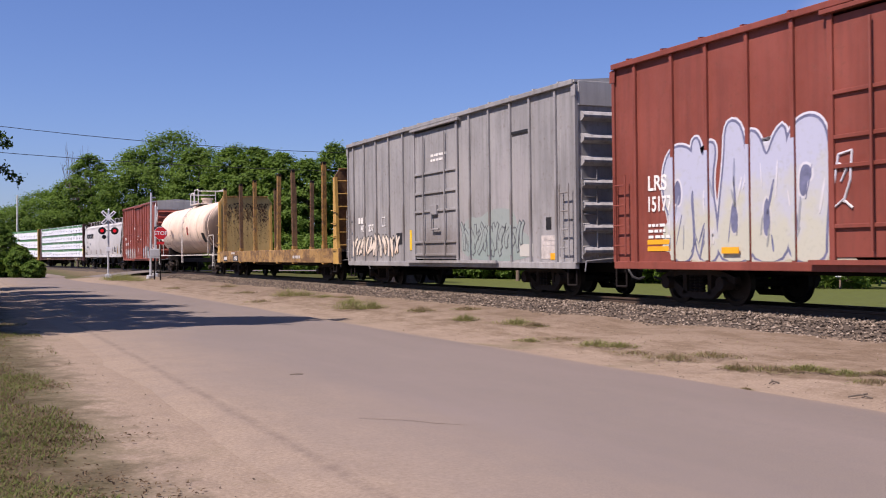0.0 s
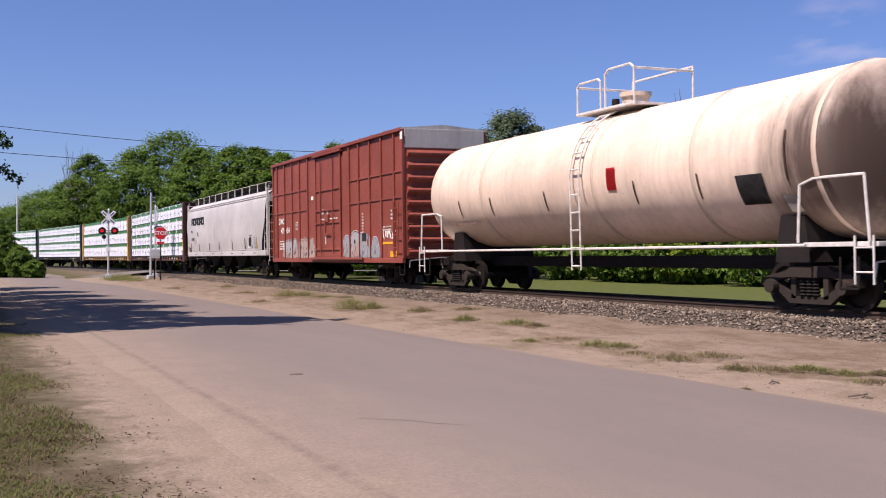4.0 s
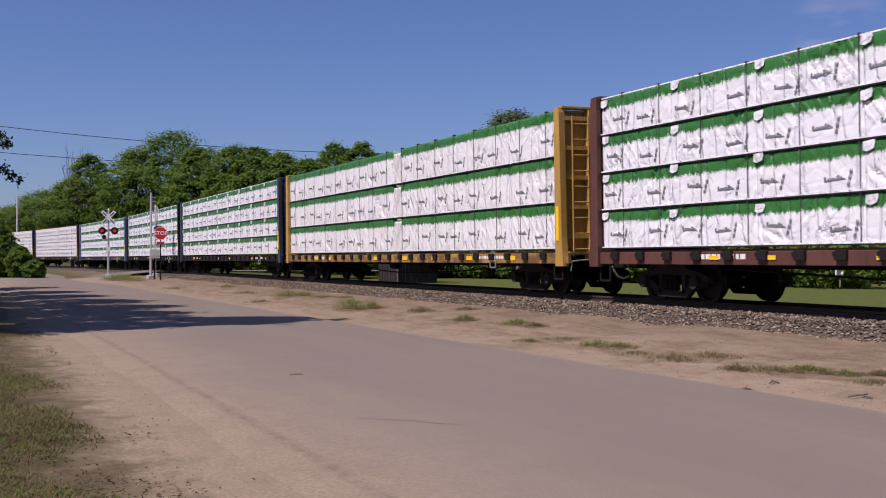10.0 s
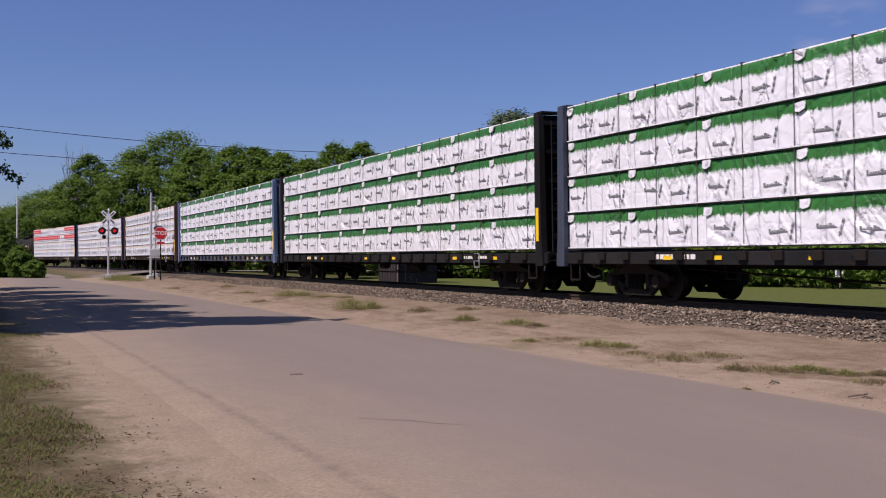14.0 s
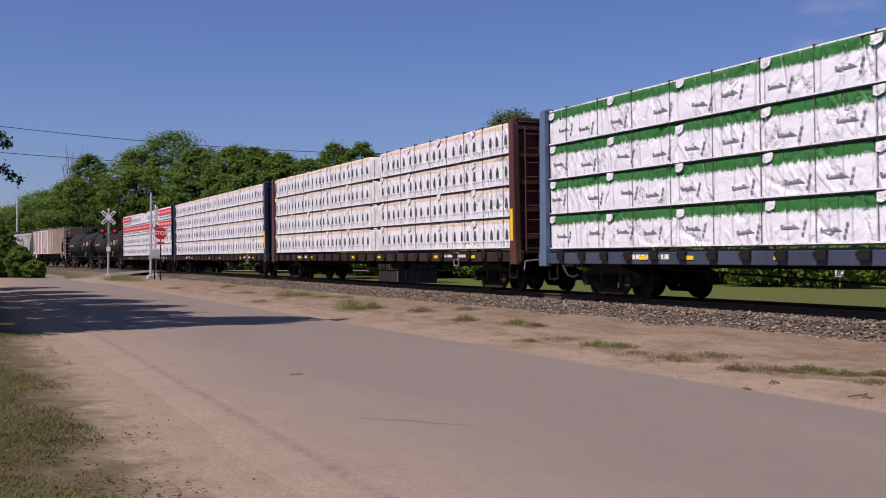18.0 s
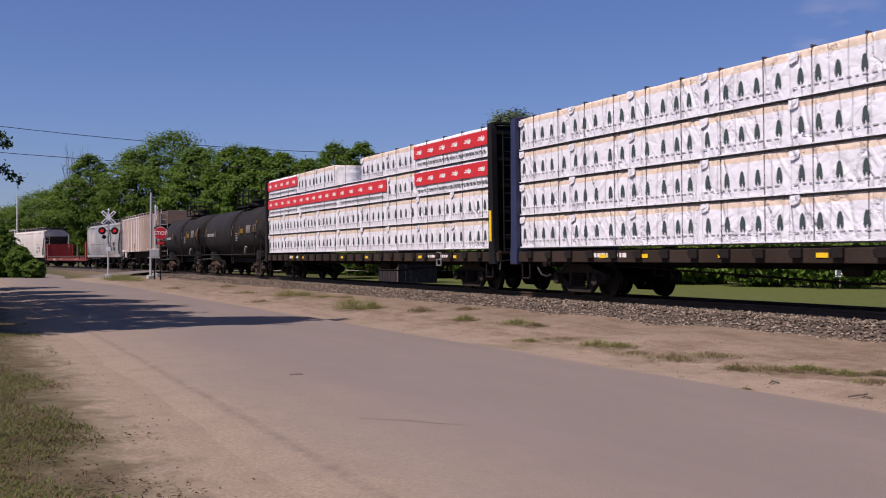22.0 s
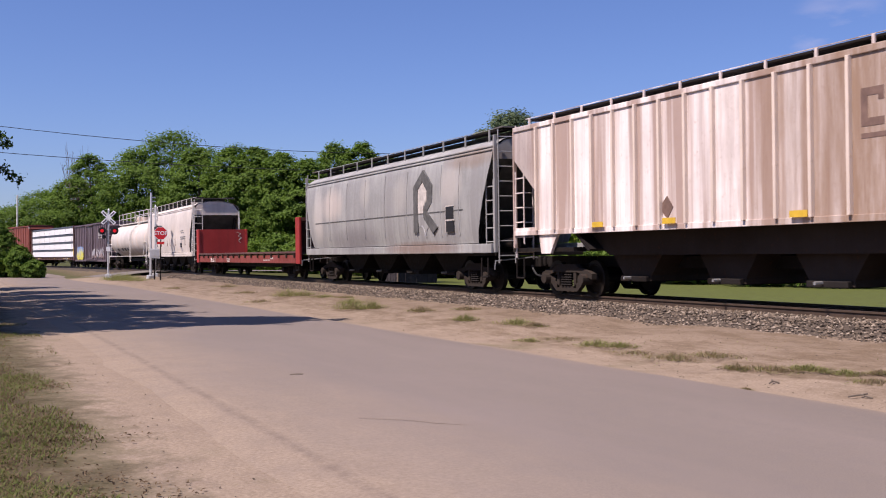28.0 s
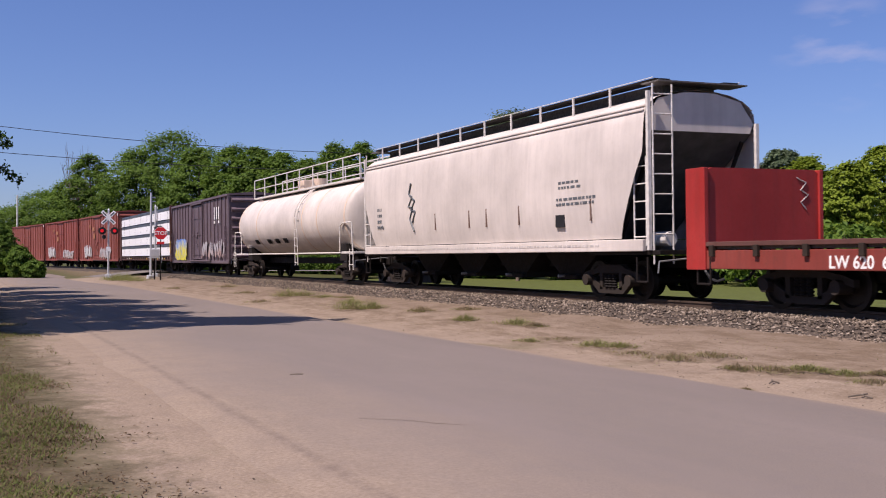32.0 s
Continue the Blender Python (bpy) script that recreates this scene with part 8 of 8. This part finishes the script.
# ---- grass, weeds, litter ----
def blades(n, where, h, rng, width=0.012, lay=1.0):
    """Bent grass blades as tapered strips."""
    p = np.array([where(rng) for _ in range(n)])
    a = rng.uniform(0, 6.283, n)
    hh = rng.uniform(0.5, 1.2, n) * h
    lean = rng.uniform(0.15, 0.9, n) * hh * lay
    width = width * rng.uniform(0.6, 1.4, (n, 1))
    d = np.stack([np.cos(a), np.sin(a), np.zeros(n)], 1)
    s = np.stack([-np.sin(a), np.cos(a), np.zeros(n)], 1) * width
    up = np.array([0, 0, 1.0])
    mid = p + d * (lean * 0.35)[:, None] + up * (hh * 0.6)[:, None]
    tip = p + d * lean[:, None] + up * hh[:, None]
    v = np.stack([p - s, p + s, mid + s * 0.7, mid - s * 0.7, tip], 1).reshape(-1, 3)
    q = np.arange(n)[:, None] * 5
    faces = (q + np.array([0, 1, 2, 3])).tolist() + (q + np.array([3, 2, 4])).tolist()
    me = bpy.data.meshes.new("blades")
    me.from_pydata(v.tolist(), [], faces)
    return me


def tuft_mesh(r, h, n, rng, spread=1.4):
    """Fine blades that stand up in the middle of a tuft and lie flatter towards its ragged rim."""
    a, u = rng.uniform(0, 6.283, n), rng.random(n) ** 0.62
    rim = 1 + 0.35 * np.sin(3 * a + rng.uniform(0, 6)) + 0.2 * np.sin(7 * a)
    foot = np.stack([np.cos(a) * u * r * spread * rim, np.sin(a) * u * r * rim, np.full(n, -0.01)], 1)
    hh = h * rng.uniform(0.35, 1.15, n) * (1.05 - 0.75 * u)
    b = a + rng.normal(0, 1.3, n)
    lean = (0.5 + 0.9 * u) * rng.uniform(0.3, 1.4, n) * h
    d = np.stack([np.cos(b), np.sin(b), np.zeros(n)], 1)
    side = np.stack([-np.sin(b), np.cos(b), np.zeros(n)], 1) * (0.0035 * rng.uniform(0.6, 1.5, n))[:, None]
    up = np.array((0, 0, 1.0))
    mid = foot + d * (lean * 0.4)[:, None] + up * (hh * 0.7)[:, None]
    tip = foot + d * lean[:, None] + up * hh[:, None]
    v = np.stack([foot - side, foot + side, mid + side * 0.8, mid - side * 0.8, tip], 1).reshape(-1, 3)
    q = np.arange(n)[:, None] * 5
    me = bpy.data.meshes.new("tuft")
    me.from_pydata(v.tolist(), [], (q + np.array([0, 1, 2, 3])).tolist() + (q + np.array([3, 2, 4])).tolist())
    return me


def clump(x, y, r, h, n, seed, mats=("blade", "dryblade"), label="ragged tuft of green and dry grass"):
    rng = np.random.default_rng(seed)
    ob = thing("grass_tuft", label, "grass", "weeds along the track")
    for k, m in enumerate(mats):
        me = tuft_mesh(r * (1 + 0.25 * k), h * (1 - 0.3 * k), n // (1 + k), rng)
        me.materials.append(M[m])
        tagged(part("grass_blade" if k == 0 else "dry_stalk", me, m, ob), kind="stuff")
    placed(ob, x, y, land(x, y) + 0.01, 0, 0, rng.uniform(-12, 12))
    return ob


# x, y, spread, height and how green
for k, (x, y, r, h, green) in enumerate((
        (-21.9, 10.4, 0.24, 0.20, 1), (-19.8, 10.6, 0.34, 0.18, 1), (-18.9, 10.5, 0.2, 0.12, 0), (-17.3, 9.5, 0.22, 0.08, 1), (-16.8, 9.95, 0.4, 0.07, 0),
        (-15.3, 9.7, 0.3, 0.13, 1), (-14.8, 9.8, 0.25, 0.1, 1), (-14.0, 9.6, 0.3, 0.08, 0), (-13.1, 9.6, 0.28, 0.13, 0), (-12.65, 10.0, 0.3, 0.1, 0),
        (-11.5, 9.45, 0.14, 0.1, 0), (-11.0, 9.6, 0.28, 0.1, 0), (-10.6, 9.85, 0.2, 0.1, 1), (-10.1, 9.98, 0.17, 0.08, 1), (-9.4, 9.7, 0.2, 0.07, 0),
        (-9.75, 10.2, 0.14, 0.07, 0), (-10.0, 8.35, 0.06, 0.06, 0), (-53.6, 9.7, 0.5, 0.15, 0), (-48.8, 11.2, 0.5, 0.2, 0), (-36.4, 9.5, 0.45, 0.16, 0),
        (-37.6, 10.8, 0.55, 0.36, 1), (-37.0, 11.2, 0.5, 0.26, 1), (-35.0, 11.3, 0.4, 0.14, 1), (-28.8, 10.1, 0.42, 0.36, 1), (-28.0, 10.4, 0.3, 0.3, 1),
        (-31.0, 10.9, 0.35, 0.22, 1), (-25.4, 10.8, 0.3, 0.2, 0), (-43.0, 10.6, 0.5, 0.14, 0), (-24.2, 11.5, 0.28, 0.12, 0), (-33.4, 11.5, 0.35, 0.12, 0))):
    clump(x, y, r * 1.1, h, 460, 700 + k, ("blade", "dryblade") if green else ("dryblade", "blade"), "ragged tuft of green and dry grass" if green else "ragged tuft of dry brown weeds")
for k, (x, y) in enumerate(((-71.8, 9.2), (-72.6, 9.9), (-73.6, 9.4), (-70.6, 9.6), (-69.6, 10.2), (-74.6, 9.8))):
    clump(x, y, 1.0, 0.5, 500, 760 + k, ("blade",), "tall green grass clump beside the crossing")

rng = np.random.default_rng(77)


def verge(g):
    while True:
        x = -4.5 - 26 * g.random() ** 1.5
        y = -0.3 + 1.75 * g.random()
        v = noise.noise((x * 0.55, y * 0.9, 4)) + (0.75 - y) * 0.8
        if v > g.uniform(-0.15, 0.4):
            return x, y, land(x, y) - 0.01


for name, n, m, h in (("verge_grass", 26000, "vergeblade", 0.045), ("dry_verge_grass", 36000, "deadleaf", 0.035)):
    me = blades(n, verge, h, rng, 0.006, 2.2)
    me.materials.append(M[m])
    tagged(part(name, me, m), "short trampled grass on the sandy verge", "grass", "", "stuff")


def strewn(g):
    x, y = -4 - 55 * g.random() ** 1.4, (8.5 + 3.2 * g.random()) if g.random() < 0.9 else (0.7 + 1.2 * g.random())
    return x, y, land(x, y) + 0.005


pebbles("gravel_litter", 2400, strewn, (0.004, 0.012), "stones", None)
tagged(bpy.data.objects["gravel_litter"], "loose grit scattered along the road's edges", "gravel", "", "stuff")
for k, (x, y, L, a) in enumerate(((-21.0, 12.2, 0.9, 8), (-8.8, 8.9, 0.25, 40), (-10.2, 8.95, 0.14, 80))):
    st = tagged(part("dead_twig", rods([[(-L / 2, 0, 0.02), (0, 0.04, 0.045), (L / 2, 0.0, 0.02)], [(0, 0.04, 0.045), (L * 0.25, 0.12, 0.05)]], 0.01), "bark"), "dry brown twig lying on the ground", "twig", "fallen twigs")
    placed(st, x, y, (0.2 if y > 12 else land(x, y)) , 0, 0, a)
# a crack and a patch in the asphalt
crack = bmesh.new()
pts = [(-9.35, 3.35), (-9.0, 3.72), (-8.75, 3.86), (-8.5, 4.12)]
for (ax, ay), (bx, by) in zip(pts, pts[1:]):
    d = Vector((bx - ax, by - ay, 0)).normalized()
    nrm = Vector((-d.y, d.x, 0)) * 0.005
    crack.faces.new([crack.verts.new((px + s * nrm.x, py + s * nrm.y, 0.034)) for px, py, s in ((ax, ay, -1), (bx, by, -1), (bx, by, 1), (ax, ay, 1))])
bmesh.ops.recalc_face_normals(crack, faces=crack.faces)
tagged(part("road_crack", crack, "pole"), "thin dark crack in the asphalt", "crack", "", "structure")
patch = bmesh.new()
prism(patch, [(-13.2 + 0.07 * math.cos(a) * (1 + 0.3 * math.sin(3 * a)), 3.9 + 0.09 * math.sin(a)) for a in np.linspace(0, 5.8, 14)], "z", 0.02, 0.036)
tagged(part("tar_patch", patch, "bark"), "small dark tar patch in the asphalt", "patch", "", "structure")


def weeds(g):
    while True:
        x, y = -5 - 60 * g.random() ** 1.4, 8.6 + 3.2 * g.random()
        if noise.noise((x * 0.5, y * 1.3, 9)) > g.uniform(-0.05, 0.5):
            return x, y, land(x, y) - 0.005


for name, n, m, h in (("strip_weeds", 500, "blade", 0.03), ("dry_strip_weeds", 2200, "dryblade", 0.022)):
    me = blades(n, weeds, h * 0.8, rng, 0.005, 2.4)
    me.materials.append(M[m])
    tagged(part(name, me, m), "thin low weeds in the sand between road and track", "weeds", "", "stuff")


def fallen(g):
    """Where dead leaves gather along the verge."""
    while True:
        x, y = -4.5 - 20 * g.random() ** 1.4, -0.2 + 1.75 * g.random()
        if noise.noise((x * 0.9, y * 1.5, 12)) + (0.8 - y) * 0.6 > g.uniform(-0.2, 0.5):
            return x, y, land(x, y) + 0.012


me = leaves_mesh("leaf_litter", np.array([fallen(rng) for _ in range(3600)]), 0.017, rng, np.tile((0.0, 0.0, 1.0), (3600, 1)))
me.materials.append(M["deadleaf"])
tagged(part("leaf_litter", me, "deadleaf"), "scattered dead brown leaves in the verge grass", "leaf litter", "", "stuff")


# ---- what moves ----
def motions():
    """Every car runs along the track at one speed, turning with the curve."""
    for ob, s16 in TRAIN:
        rows = []
        for k in range(65):
            t = k * 0.5
            s = s16 + SPEED * (t - 16)
            if k not in (0, 64) and k % 8 and not CURVE_TO - 15 < s < CURVE_FROM + 15:
                continue
            x, y, h = path(s)
            rows.append((t, pose(x, y, RAIL, CANT, 0, h)))
        walk(ob, rows)


motions()
